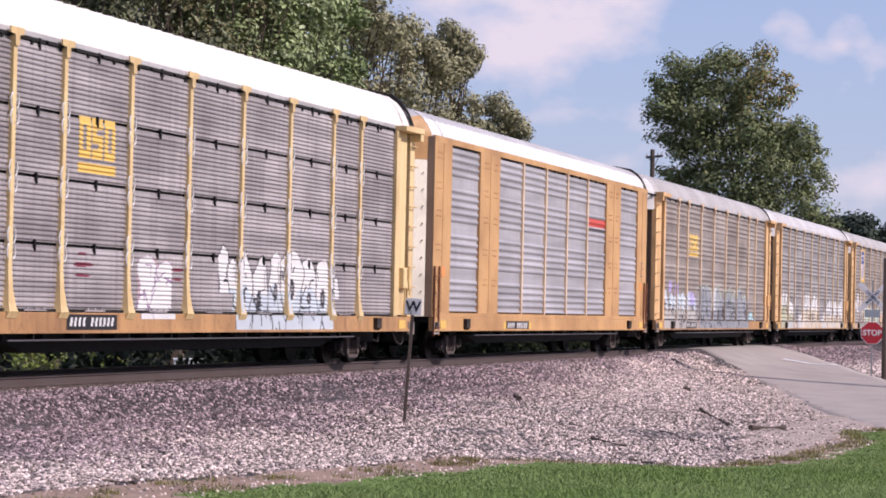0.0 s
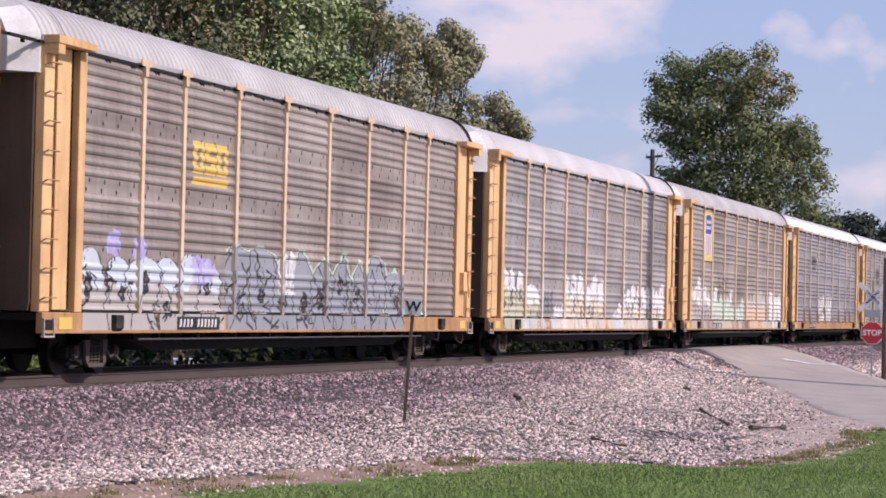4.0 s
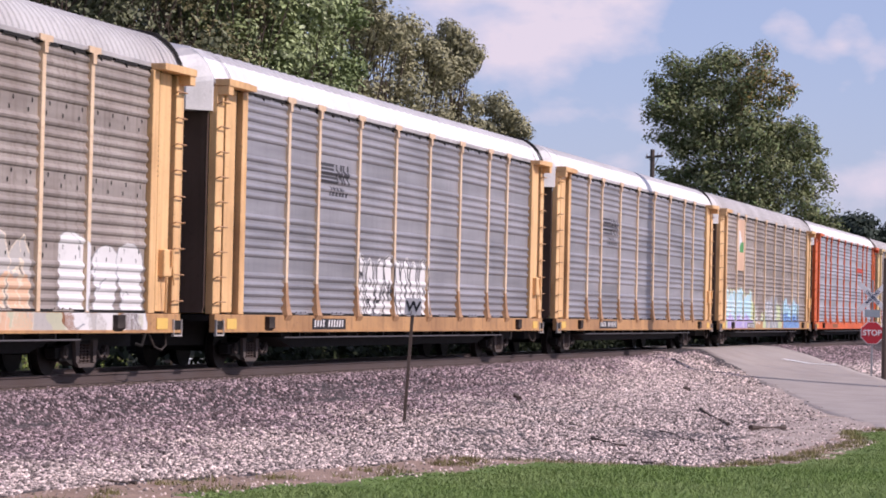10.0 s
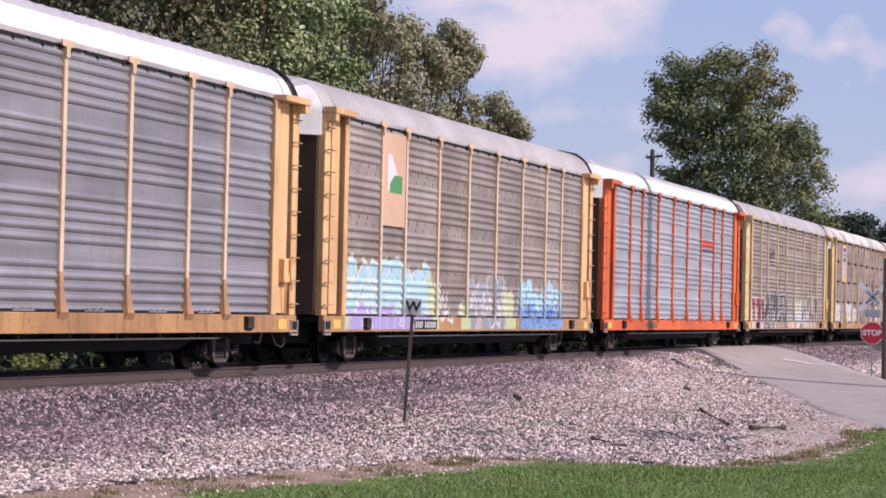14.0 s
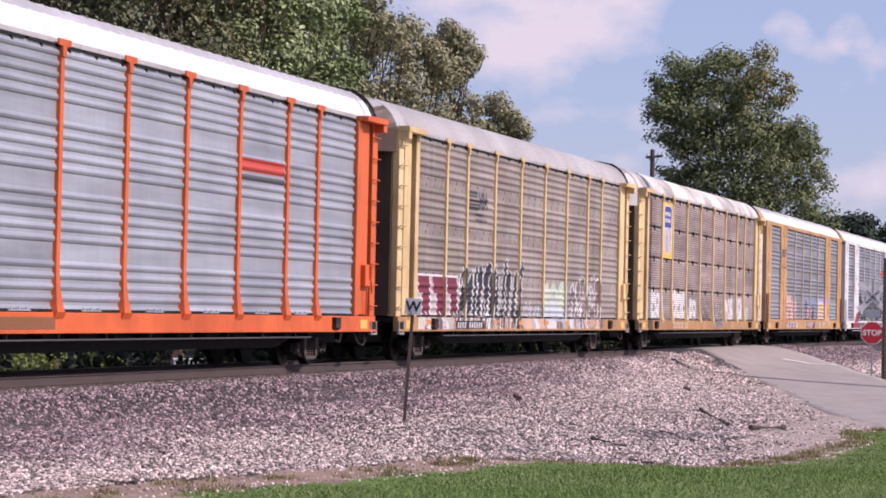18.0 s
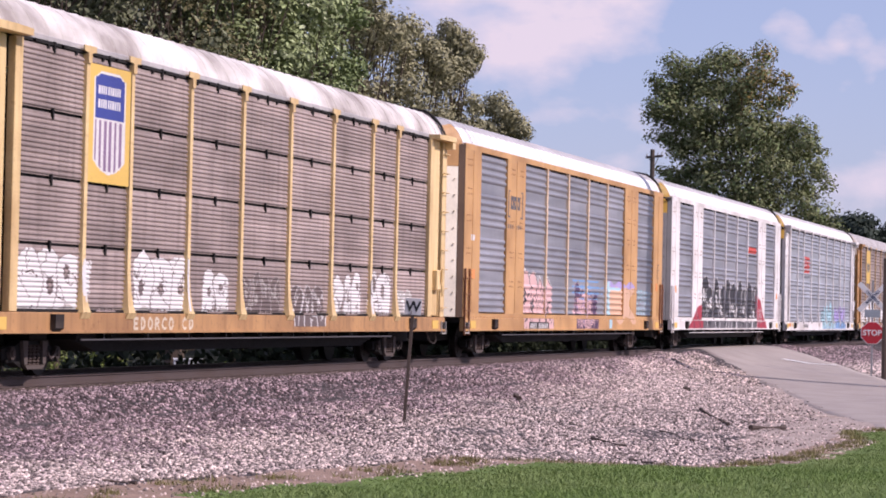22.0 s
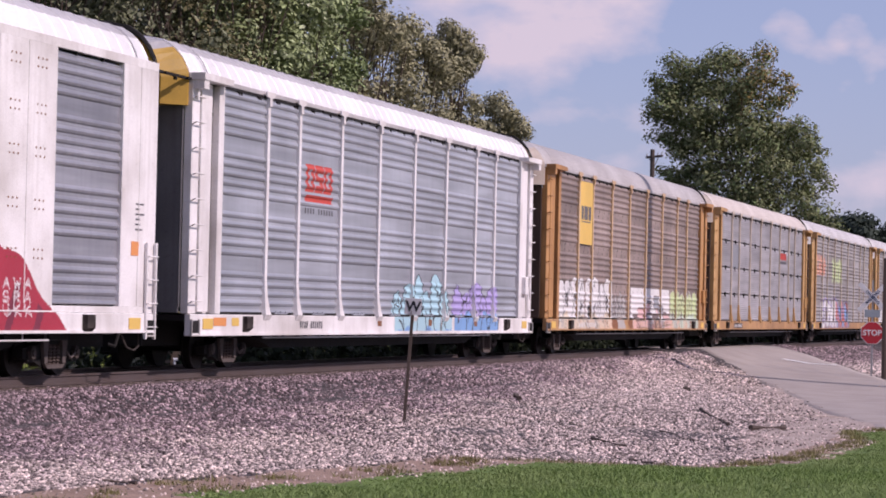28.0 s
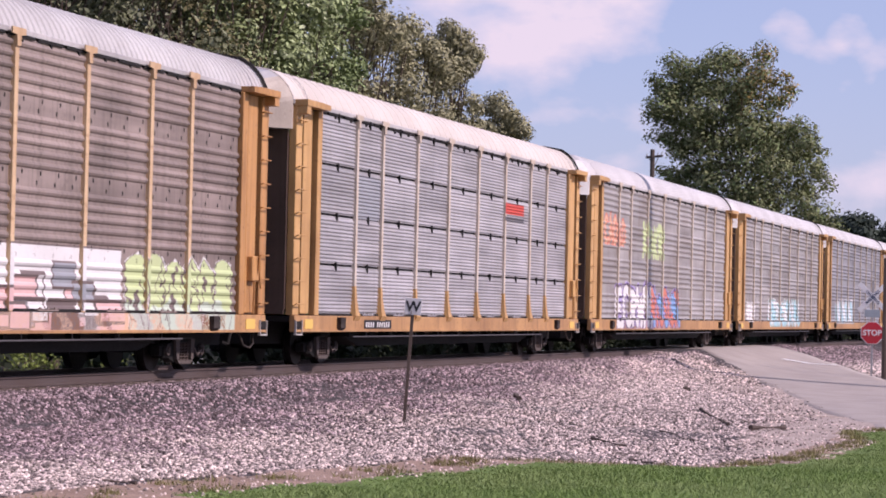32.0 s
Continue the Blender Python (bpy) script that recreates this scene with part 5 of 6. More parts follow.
        ("graffiti", "white scribble", (-4.1, -2.9, 0.9, 2.0), scrawl(73, 2, 0.04), ('white',)),
        ("graffiti", "yellow-green painted edge", (-2.1, -1.2, 0.75, 1.7), LOB(76, 2, 0.8, 0, 0.03, low=0.7), ('lime', 'olive', 'white')),
        ("graffiti", "grey block graffiti edged in white", (-1.3, 2.7, 0.745, 2.25), LOB(77, 4, 0.0, 0, 0.06, 0.0, 0.85, 0.8, strokes=3), ('grey', 'teal', 'white', 'white', 'white')),
        ("graffiti", "yellow-green graffiti", (2.2, 3.6, 0.745, 2.1), LOB(78, 2, 0.5, 0, 0.04, low=0.7), ('lime', 'olive', 'white')),
        ("graffiti", "blue and yellow graffiti lettering", (4.1, 9.3, 0.745, 2.2), LOB(72, 6, 0.4, 0.45, 0.045, 0.04, 0.8, 0.7, strokes=4, fat=1.1), ('cyan', 'blue', 'navy', 'lime', 'white')),
        ("emblem_plate", "orange plate with a white and green peak", (-9.02, -7.22, 3.2, 5.36), badge("peak"), ("peach", "white", "leaf")),
        ("number_plate", "", (-6.4, -4.4, 0.76, 1.02), number_plate(), ("plate", "white"))],
    8: [("emblem", "red bar over a dark line", (4.4, 7.0, 3.75, 4.2), bars, ("flag", "smoke")), ("number_plate", "faded dark plate", (-6.5, -4.4, 0.8, 1.0), number_plate(), ("rust", "rust"))],
    9: [("graffiti", "maroon block graffiti edged in white", (-11.6, -7.75, 0.745, 2.15), tall_blocks(3), ('maroon', 'dusty', 'white', 'cream')),
        ("graffiti", "black graffiti lettering edged in white", (-7.9, -0.9, 0.745, 2.72), LOB(92, 11, 0.2, 0, 0.085, 0.0, 0.78, 0.35, slant=0.5, strokes=2, fat=0.95), ('black', 'smoke', 'white', 'smoke', 'white')),
        ("graffiti", "thin white strokes", (-0.9, 1.4, 1.1, 1.75), LOB(93, 5, 0.9, 0, 0.05, low=0.5, holes=0, strokes=0, fat=0.7), ('grey', 'grey', 'white')),
        ("graffiti", "pale mint graffiti lettering", (1.55, 4.4, 1.0, 2.4), LOB(94, 3, 0.8, 0.35, 0.04, 0.03, 0.8, 0.3, strokes=3, fat=1.2), ('mint', 'ice', 'dusty', 'mint', 'mint')),
        ("graffiti", "brown graffiti edged in white", (5.0, 9.2, 0.745, 2.55), LOB(95, 6, 0.5, 0, 0.07, 0.04, 0.75, 0.6, strokes=3), ('umber', 'umber', 'white', 'umber', 'white')),
        ("sill_paint", "white and grey slanting streaks on the sill", (-11.5, 9.4, 0.745, 1.075), smear(96), ("rust", "dusty", "umber", "white", "peach")),
        ("emblem", "faded dark striped emblem", (-6.95, -5.0, 3.6, 4.4), striped_block, ("faded",)),
        ("number_plate", "", (-8.2, -5.4, 0.75, 1.0), number_plate(), ("plate", "white"))] + [("reflector", "orange reflective tag", (x, x + 0.42, 0.9, 1.02), solid, ("orange",)) for x in (-10.9, -4.4, -1.6, 1.5, 4.2, 7.0)],
    10: [("emblem_plate", "yellow plate with a blue, white and red shield", (-9.02, -7.22, 3.3, 5.32), shield, ("yellow", "white", "navy", "plum")),
         ("graffiti", "solid white graffiti", (-11.6, -9.25, 1.13, 2.2), LOB(101, 3, 0.1, 0, 0.03, 0.0, 0.85, 0.6, strokes=3, fat=1.25), ('white', 'dusty', 'umber', 'white', 'white')),
         ("graffiti", "small white scribble", (-9.2, -8.6, 1.2, 2.0), scrawl(107, 2, 0.04), ('white',)),
         ("graffiti", "solid white graffiti", (-6.8, -4.25, 1.13, 2.25), LOB(102, 3, 0.2, 0, 0.03, 0.0, 0.85, 0.6, strokes=4, fat=1.2), ('white', 'dusty', 'umber', 'white', 'white')),
         ("graffiti", "white rounded graffiti", (-3.4, -2.0, 1.13, 1.95), LOB(103, 2, 0.0, 0, 0.04, 0.0, 0.9, 1.0, strokes=3, fat=1.2), ('white', 'dusty', 'umber', 'white', 'white')),
         ("graffiti", "thin white scrawl", (-1.25, 1.05, 1.15, 1.95), LOB(108, 4, 0.3, 0, 0.035, 0.0, 0.8, 0.8, strokes=3), ('umber', 'umber', 'dusty')),
         ("graffiti", "thin white scrawl", (1.65, 3.85, 0.85, 1.9), LOB(104, 3, 0.6, 0, 0.045, 0.0, 0.8, 0.8, strokes=3), ('umber', 'umber', 'white')),
         ("graffiti", "white graffiti lettering", (4.55, 6.5, 1.13, 2.1), LOB(105, 3, 0.5, 0, 0.04, 0.0, 0.8, 0.8, strokes=3), ('white', 'dusty', 'umber', 'white', 'white')),
         ("graffiti", "white graffiti lettering", (7.0, 8.8, 1.13, 2.3), LOB(109, 2, 0.5, 0, 0.04, 0.0, 0.8, 0.8, strokes=3), ('white', 'dusty', 'umber', 'white', 'white')),
         ("graffiti", "white scribble", (9.35, 10.6, 1.13, 1.85), LOB(110, 2, 0.3, 0, 0.04, strokes=2), ('dusty', 'dusty', 'white')),
         ("sill_paint", "white lettering sprayed on the sill", (-7.0, -4.0, 0.78, 1.03), tag_rows(106, 1, 9, 0.025), ("cream",))],
    11: [("graffiti", "pink graffiti lettering edged in black and white", (-6.9, -3.3, 0.745, 2.5), LOB(111, 4, 0.2, 0, 0.06, 0.06, 0.78, 0.8, strokes=3, fat=1.1), ('pink', 'peach', 'black', 'pink', 'white')),
        ("graffiti", "pale blue spray haze", (-1.0, 4.0, 1.6, 2.45), haze, ('blue',)),
        ("graffiti", "pink painted ground", (-0.5, 2.4, 0.745, 1.9), blob(115), ('pink', 'violet')),
        ("graffiti", "dark purple graffiti outlined in pink", (-0.25, 2.9, 0.76, 2.28), LOB(112, 5, 0.25, 0, 0.035, 0.0, 0.75, 0.15, strokes=2, fat=1.15), ('purple', 'purple', 'pink', 'violet', 'pink')),
        ("graffiti", "cream painted patch with a light blue edge", (4.5, 8.75, 0.745, 2.4), edged_patch, ('peach', 'cyan', 'violet')),
        ("graffiti", "light blue scribble", (8.97, 11.6, 1.25, 2.1), tag_rows(114, 3, 6, 0.025), ('cyan',)),
        ("emblem", "dark bracketed block emblem", (-8.85, -7.2, 3.55, 4.6), bracketed, ("smoke",)),
        ("number_plate", "", (-6.3, -3.9, 0.735, 0.98), number_plate(), ("plate", "white")),
        ("notice", "white paper notice", (-12.65, -12.3, 3.1, 3.25), solid, ("white",))],
    12: [("graffiti", "red cloud of graffiti", (-10.0, -6.6, 0.745, 1.75), wedge(1), ('red', 'maroon')),
        ("graffiti", "red cloud of graffiti", (6.7, 9.6, 0.745, 2.2), wedge(-1), ('red', 'maroon')),
        ("graffiti", "thin white scrawl", (7.0, 8.2, 1.0, 1.65), tag_rows(124, 3, 3, 0.022), ('white',)),
        ("graffiti", "dark slate graffiti lettering edged in white", (-6.75, 6.85, 0.745, 2.85), LOB(122, 10, 0.1, 0.12, 0.08, 0.03, 0.78, 0.5, strokes=1, fat=1.15, slant=0.2), ('black', 'smoke', 'white', 'white', 'white')),
        ("emblem", "red bar over a dark line", (4.2, 6.6, 3.85, 4.27), bars, ("flag", "smoke"))],
    13: [("graffiti", "light cyan graffiti lettering outlined in black", (-0.65, 4.35, 0.745, 2.15), LOB(131, 6, 0.6, 0, 0.06, 0.0, 0.66, 0.15, strokes=2, fat=1.1), ('cyan', 'blue', 'black', 'cyan', 'white')),
        ("graffiti", "violet and blue graffiti lettering", (4.6, 9.15, 0.745, 2.08), LOB(132, 5, 0.6, 0.3, 0.06, 0.0, 0.66, 0.3, strokes=2, fat=1.1), ('violet', 'blue', 'black', 'violet', 'violet')),
        ("emblem", "red block emblem", (-7.1, -5.3, 3.5, 4.3), three_blocks, ("flag",)),
        ("emblem", "line of small dark marks", (-7.2, -5.0, 3.22, 3.4), number_plate(0.0, False), ("smoke", "smoke")),
        ("number_plate", "", (-7.6, -5.9, 0.78, 1.0), number_plate(0.12, False), ("smoke", "smoke"))] + [("placard", "", (x, x + w, 0.86, 1.02), solid, (c,)) for x, w, c in ((-12.6, 0.7, "orange"), (-11.6, 0.4, "yellow"), (-10.9, 0.35, "rust"), (2.2, 0.3, "rust"), (-2.0, 0.3, "rust"), (6.5, 0.3, "rust"))],
    14: [("graffiti", "white graffiti lettering outlined in black", (-11.75, -7.95, 0.745, 2.45), LOB(141, 4, 0.2, 0.25, 0.05, 0.0, 0.85, 0.8, strokes=3, fat=1.2), ('white', 'cream', 'black', 'cream', 'white')),
        ("graffiti", "white graffiti lettering outlined in black", (-7.8, -4.25, 0.745, 2.45), LOB(142, 4, 0.2, 0.25, 0.05, 0.0, 0.85, 0.8, strokes=3, fat=1.2), ('white', 'cream', 'black', 'cream', 'white')),
        ("graffiti", "small grey scrawled graffiti", (-4.2, -1.75, 1.1, 2.1), LOB(143, 4, 0.6, 0, 0.045, 0.0, 0.7, 0.5, strokes=3, fat=0.9), ('dusty', 'dusty', 'smoke', 'white', 'white')),
        ("graffiti", "white and pink block graffiti with dark blocks", (-0.9, 6.0, 0.76, 2.2), block_heap(144, 16), ('white', 'pink', 'umber', 'grey')),
        ("graffiti", "pale yellow-green graffiti lettering", (6.15, 11.5, 0.745, 2.2), LOB(145, 6, 0.3, 0.35, 0.045, 0.04, 0.85, 0.6, strokes=3, fat=1.1), ('lime', 'mint', 'umber', 'mint', 'white')),
        ("emblem_plate", "yellow plate with a dark block emblem", (-9.02, -7.22, 3.4, 5.34), badge("block"), ("yellow", "smoke")),
        ("sill_paint", "faded pink paint on the sill", (-11.5, 11.0, 0.715, 1.075), smear(146), ("peach", "rust", "dusty", "peach", "rust")),
        ("number_plate", "", (-9.2, -6.4, 0.77, 1.02), number_plate(0.12, False), ("white", "white"))],
    15: [("emblem", "red bar over a dark line", (3.7, 6.0, 3.75, 4.25), bars, ("flag", "smoke")), ("patch", "darker replaced panel", (-9.0, -7.2, 3.28, 4.25), solid, ("grey",)), ("number_plate", "", (-9.0, -6.9, 0.8, 1.0), number_plate(), ("plate", "white"))],
    16: [("graffiti", "pink and orange graffiti lettering", (-11.7, -8.3, 3.5, 4.6), LET(161, 4, 0.11, 0.0), ("peach", "peach", "salmon", "peach", "salmon")), ("graffiti", "yellow-green graffiti lettering", (-5.4, -1.8, 3.2, 4.5), LET(162, 3, 0.11, 0.0), ("lime", "mint", "lime", "lime", "lime")),
         ("graffiti", "white graffiti lettering edged in purple", (-9.9, -3.7, 0.75, 2.5), LET(163, 4, 0.16, 0.05), ("white", "white", "purple", "white", "violet")), ("graffiti", "blue and red graffiti lettering", (-3.8, 1.4, 0.78, 2.3), LET(164, 4, 0.17, 0.0, True), ("blue", "salmon", "purple", "salmon", "violet"))],
    17: [("graffiti", "white painted graffiti", (-11.7, -9.0, 1.0, 1.95), blob(171), ("white", "grey")), ("graffiti", "white and teal graffiti lettering", (-5.4, 4.5, 0.85, 2.15), LET(172, 6, 0.22, 0.05, True), ("white", "cyan", "teal", "white", "white"))],
    18: [("graffiti", "pale graffiti lettering", (-10.0, -2.4, 1.0, 2.4), LET(181, 5, 0.2, 0.0, True), ("white", "cyan", "grey", "white", "white"))],
}


SHIFT = {13: 0.5, 15: 0.5, 16: 0.45, 17: 0.55, 18: 0.55}


def deco(car, i, s):
    for name, label, area, form, mats in ART.get(i, ()):
        if name not in ("emblem_plate", "patch"):
            area = (area[0] + SHIFT.get(i, 0), min(area[1] + SHIFT.get(i, 0), 11.75 if s["kind"] != "fascia" else 13.3), *area[2:])
        paint_on(car, s, name, label, area, form, mats, 0.03 if i < 16 else 0.045)

    def small(bm, x0, x1, z0, z1, d=0.02):
        box(bm, x0, x1, -1.605 - d, -1.6, z0, z1)
    for side in (-1, 1):
        # jacking pads and a yellow notice on the sill
        def pad(bm):
            prism(bm, [(-1.601, 0.74), (-1.70, 0.82), (-1.70, 1.05), (-1.601, 1.05)], 0, -0.17, 0.17)
        put("jacking_pad", cached(("jacking_pad",), pad, TRUCK), car, at=pose(side * 10.3, 0, 0))
        put("notice", cached(("notice",), lambda bm: small(bm, -0.26, 0.26, 0.80, 1.0, 0.008), P["yellow"]), car, "small yellow notice", pose(side * 12.4, 0, 0))

        def seam(bm):
            prof = roof_profile(s.get("rise", 0.83))
            pts = [(y * 1.006, z + 0.012) for y, z in prof] + [(-y * 1.006, z + 0.012) for y, z in prof[-2::-1]]
            sheet(bm, pts, -0.02, 0.02)
        put("roof_seam", cached(("roof_seam", s.get("rise", 0.83)), seam, P["smoke"]), car, at=pose(side * 12.45, 0, 0))
    if s["kind"] != "fascia":
        def gear(bm):
            box(bm, -0.18, 0.18, -1.66, -1.52, 1.75, 2.25, 0.02)
            tube(bm, (0.1, -1.70, 1.95), (0.1, -1.70, 2.25), 0.03, sides=6)
            tube(bm, (-0.02, -1.64, 1.75), (0.05, -1.60, 1.1), 0.022, sides=6)
            tube(bm, (0.3, -1.66, 1.6), (0.12, -1.66, 2.2), 0.02, sides=6)
        put("brake_gear", cached(("brake_gear",), gear, s["paint"]), car, at=pose(12.5, 0, 0))
        put("stencil", cached(("stencil",), lambda bm: [box(bm, -0.2, -0.2 + random.Random(k).uniform(0.15, 0.4), -1.526, -1.521, 4.0 - k * 0.09, 4.03 - k * 0.09) for k in range(7)], P["rust"]), car, "small dark stencilled lines", pose(12.4, 0, 0.1))
    else:
        put("stencil", cached(("stencil", 2), lambda bm: [box(bm, -0.2, -0.2 + random.Random(k).uniform(0.15, 0.4), -1.576, -1.571, 3.0 - k * 0.09, 3.03 - k * 0.09) for k in range(6)], P["smoke"]), car, "small dark stencilled lines", pose(12.6, 0, 0))
        for x in (-12.4, 12.4):
            put("notice", cached(("notice", "fascia"), lambda bm: box(bm, -0.17, 0.17, -1.58, -1.571, 2.1, 2.35), P["orange"]), car, "orange notice", pose(x, 0, 0))

    def hose(bm):
        pts = [(12.95, -1.45, 0.74), (12.85, -1.5, 0.50), (12.6, -1.52, 0.42), (12.3, -1.5, 0.48), (12.15, -1.45, 0.72)]
        for a, b in zip(pts, pts[1:]):
            tube(bm, a, b, 0.02, sides=6)
    put("hanging_hose", cached(("hanging_hose",), hose, TRUCK), car)


# ---- the train ----
Y_SIDE = -1.50
SILL = (0.735, 1.08)
Z0, Z1 = 1.11, 5.46      # the side panels
POSTS = (-9.1, -7.13, -4.27, -1.43, 1.43, 4.27, 7.13, 9.1)
BAY_ENDS = 11.72
BODY_END = 13.38
CACHE = {}


def ribbed(z0, z1, kind):
    """The profile of a corrugated sheet, as (y, z) points from z0 up to z1."""
    pts = [(Y_SIDE, z0)]
    if kind == "bands":
        base = z0 - 0.28
        while base < z1:
            for k in range(5):
                c = base + 0.30 + k * 0.185
                for dz, dy in ((-0.066, 0), (-0.038, -0.026), (0.0, -0.040), (0.038, -0.026), (0.066, 0)):
                    if z0 + 0.01 < c + dz < z1 - 0.01:
                        pts.append((Y_SIDE + dy, c + dz))
            base += 1.165
    else:
        c = z0 + 0.05
        while c < z1 - 0.05:
            for dz, dy in ((-0.034, 0), (-0.012, -0.022), (0.012, -0.022), (0.034, 0)):
                pts.append((Y_SIDE + dy, c + dz))
            c += 0.082
    pts.append((Y_SIDE, z1))
    return pts


def dotted(bm, w):
    """Rows of small dark vent holes in the plain strips between the ribs."""
    for band in range(4):
        for r in range(2):
            z = 0.90 + band * 1.165 + r * 0.16
            n = max(3, int(w / 0.6))
            for i in range(n):
                x = -w / 2 + (i + 0.5 + 0.2 * (r - 0.5)) * w / n
                if 0.1 < z < Z1 - Z0 - 0.1:
                    v = [bm.verts.new((x + 0.03 * math.cos(a), Y_SIDE - 0.004, z + 0.048 * math.sin(a))) for a in (0.5, 1.6, 2.6, 3.7, 4.7, 5.8)]
                    bm.faces.new(v).material_index = 1


def cached(key, make, *mats):
    key = (key, *[m.name for m in mats])
    if key not in CACHE:
        bm = bmesh.new()
        make(bm)
        CACHE[key] = mesh_of(str(key[0][0]), bm, *mats)
    return CACHE[key]


def roof_profile(rise):
    k = rise / 0.83
    return [(-1.50, 5.56), (-1.50, 5.60), (-1.475, 5.56 + 0.13 * k), (-1.37, 5.56 + 0.33 * k), (-1.26, 5.56 + 0.46 * k), (-1.16, 5.56 + 0.55 * k), (-0.96, 5.56 + 0.67 * k), (-0.42, 5.56 + 0.76 * k), (0, 5.56 + 0.785 * k)]


def roof_mesh(bm, rise, pitch=0.30, deep=0.014):
    """An arched roof of sheets with a standing rib every pitch along it; the crown takes the second material, which
    paints its shade on bright roofs.
    """
    half = roof_profile(rise)
    prof = half + [(-y, z) for y, z in half[-2::-1]]
    n = len(prof)
    rings, x, k = [], -BODY_END + 0.02, 0
    while x < BODY_END - 0.01:
        d = 0.0 if k % 4 in (1, 2) else deep
        rings.append([bm.verts.new((x, y * (1 - d * 0.7 * (0 < i < n - 1)), z - d * (0 < i < n - 1))) for i, (y, z) in enumerate(prof)])
        x += (0.02, 0.035, 0.02, pitch - 0.075)[k % 4]
        k += 1
    for a, b in zip(rings, rings[1:]):
        for i in range(n - 1):
            f = bm.faces.new((a[i], b[i], b[i + 1], a[i + 1]))
            f.material_index = 1 if abs(prof[i][0]) < 1.27 and abs(prof[i + 1][0]) < 1.27 else 0
    for ring in (rings[0], rings[-1]):
        bm.faces.new(ring)


def post_mesh(bm, flare):
    w = 0.068
    if flare:
        box(bm, -w, w, -1.575, -1.49, 1.75, 5.46, 0.008)
    else:
        box(bm, -w, w, -1.575, -1.49, 1.085, 5.46, 0.008)
    prism(bm, [(-w, 5.30), (w, 5.30), (0.08, 5.47), (0.25, 5.49), (0.25, 5.59), (-0.25, 5.59), (-0.25, 5.49), (-0.08, 5.47)], 1, -1.605, -1.576)


def gusset_mesh(bm):
    w = 0.068
    # a foot that swells outwards and sideways, in three steps
    rows = [[bm.verts.new(c) for c in ((-a, y, z), (a, y, z), (a, -1.50, z), (-a, -1.50, z))] for z, a, y in ((1.749, w, -1.575), (1.45, 0.085, -1.592), (1.2, 0.125, -1.625), (1.086, 0.155, -1.655))]
    for p, q in zip(rows, rows[1:]):
        for k in range(4):
            bm.faces.new((q[k], q[(k + 1) % 4], p[(k + 1) % 4], p[k]))
    bm.faces.new(rows[0])
    bm.faces.new(rows[-1][::-1])
    prism(bm, [(-1.50, 0.98), (-1.61, 0.98), (-1.66, 1.083), (-1.50, 1.083)], 0, -0.19, 0.19)


def ring_mesh(bm):
    """Pale curved weld plates on both sides of a post."""
    for s in (-1, 1):
        for c in (-0.13, 0.13):
            pts = [(s * (0.06 + 0.09 * math.cos(math.radians(a))), c + 0.13 * math.sin(math.radians(a))) for a in (-80, -40, 0, 40, 80)]
            for (ax, az), (bx, bz) in zip(pts, pts[1:]):
                tube(bm, (ax, -1.58, az), (bx, -1.58, bz), 0.014, sides=5)


def ladder_mesh(bm, width, z0, z1, step=0.48):
    for x in (-width / 2, width / 2):
        box(bm, x - 0.028, x + 0.028, -0.02, 0.03, z0, z1, 0.005)
    z = z0 + 0.22
    while z < z1 - 0.05:
        tube(bm, (-width / 2 - 0.02, -0.045, z), (width / 2 + 0.02, -0.045, z), 0.013, sides=6)
        for x in (-width / 2, width / 2):
            tube(bm, (x, -0.045, z), (x, 0.0, z), 0.012, sides=6)
        z += step


def rung_mesh(bm):
    """A bent hand rung that stands off the corner column."""
    tube(bm, (-0.24, -0.085, 0), (0.2, -0.085, 0), 0.014, sides=6)
    tube(bm, (-0.24, -0.085, 0), (-0.24, 0.01, -0.05), 0.014, sides=6)
    tube(bm, (0.2, -0.085, 0), (0.2, 0.01, 0), 0.014, sides=6)


def side_frame_mesh(bm):
    for y in (-1.0, 1.0):
        prism(bm, [(-1.15, 0.30), (-1.15, 0.47), (-0.62, 0.52), (-0.45, 0.60), (0.45, 0.60), (0.62, 0.52), (1.15, 0.47), (1.15, 0.30), (0.8, 0.28), (0.42, 0.16), (-0.42, 0.16), (-0.8, 0.28)], 1, y - 0.09, y + 0.09)
        for x in (-0.88, 0.88):
            box(bm, x - 0.13, x + 0.13, y - 0.12, y + 0.12, 0.24, 0.46, 0.02)
    box(bm, -0.22, 0.22, -0.9, 0.9, 0.32, 0.62, 0.02)


def column_mesh(bm):
    """The dusty U of a cast side frame round its springs, its sunlit look put into the colour."""
    for x in (-0.36, 0.36):
        prism(bm, [(x - 0.06, 0.22), (x + 0.06, 0.22), (x + 0.08 + 0.05 * (x > 0), 0.60), (x - 0.08 - 0.05 * (x < 0), 0.60)], 1, -0.03, 0.03)
    prism(bm, [(-0.42, 0.22), (-0.30, 0.13), (0.30, 0.13), (0.42, 0.22), (0.30, 0.20), (-0.30, 0.20)], 1, -0.03, 0.03)


def cap_mesh(bm):
    tube(bm, (0, -0.04, 0), (0, 0.02, 0), 0.11, 0.12, 12)
    tube(bm, (0, -0.06, 0), (0, -0.04, 0), 0.06, 0.06, 8)


def rod_mesh(bm):
    tube(bm, (0.45, 0, 0.42), (0.62, 0, 0.30), 0.025, sides=6)
    tube(bm, (0.62, 0, 0.30), (0.95, 0, 0.44), 0.025, sides=6)


def spring_mesh(bm):
    """One coil spring as a turned form with a waist at each coil."""
    rings = []
    for k in range(13):
        rad = 0.07 if k % 2 == 0 else 0.05
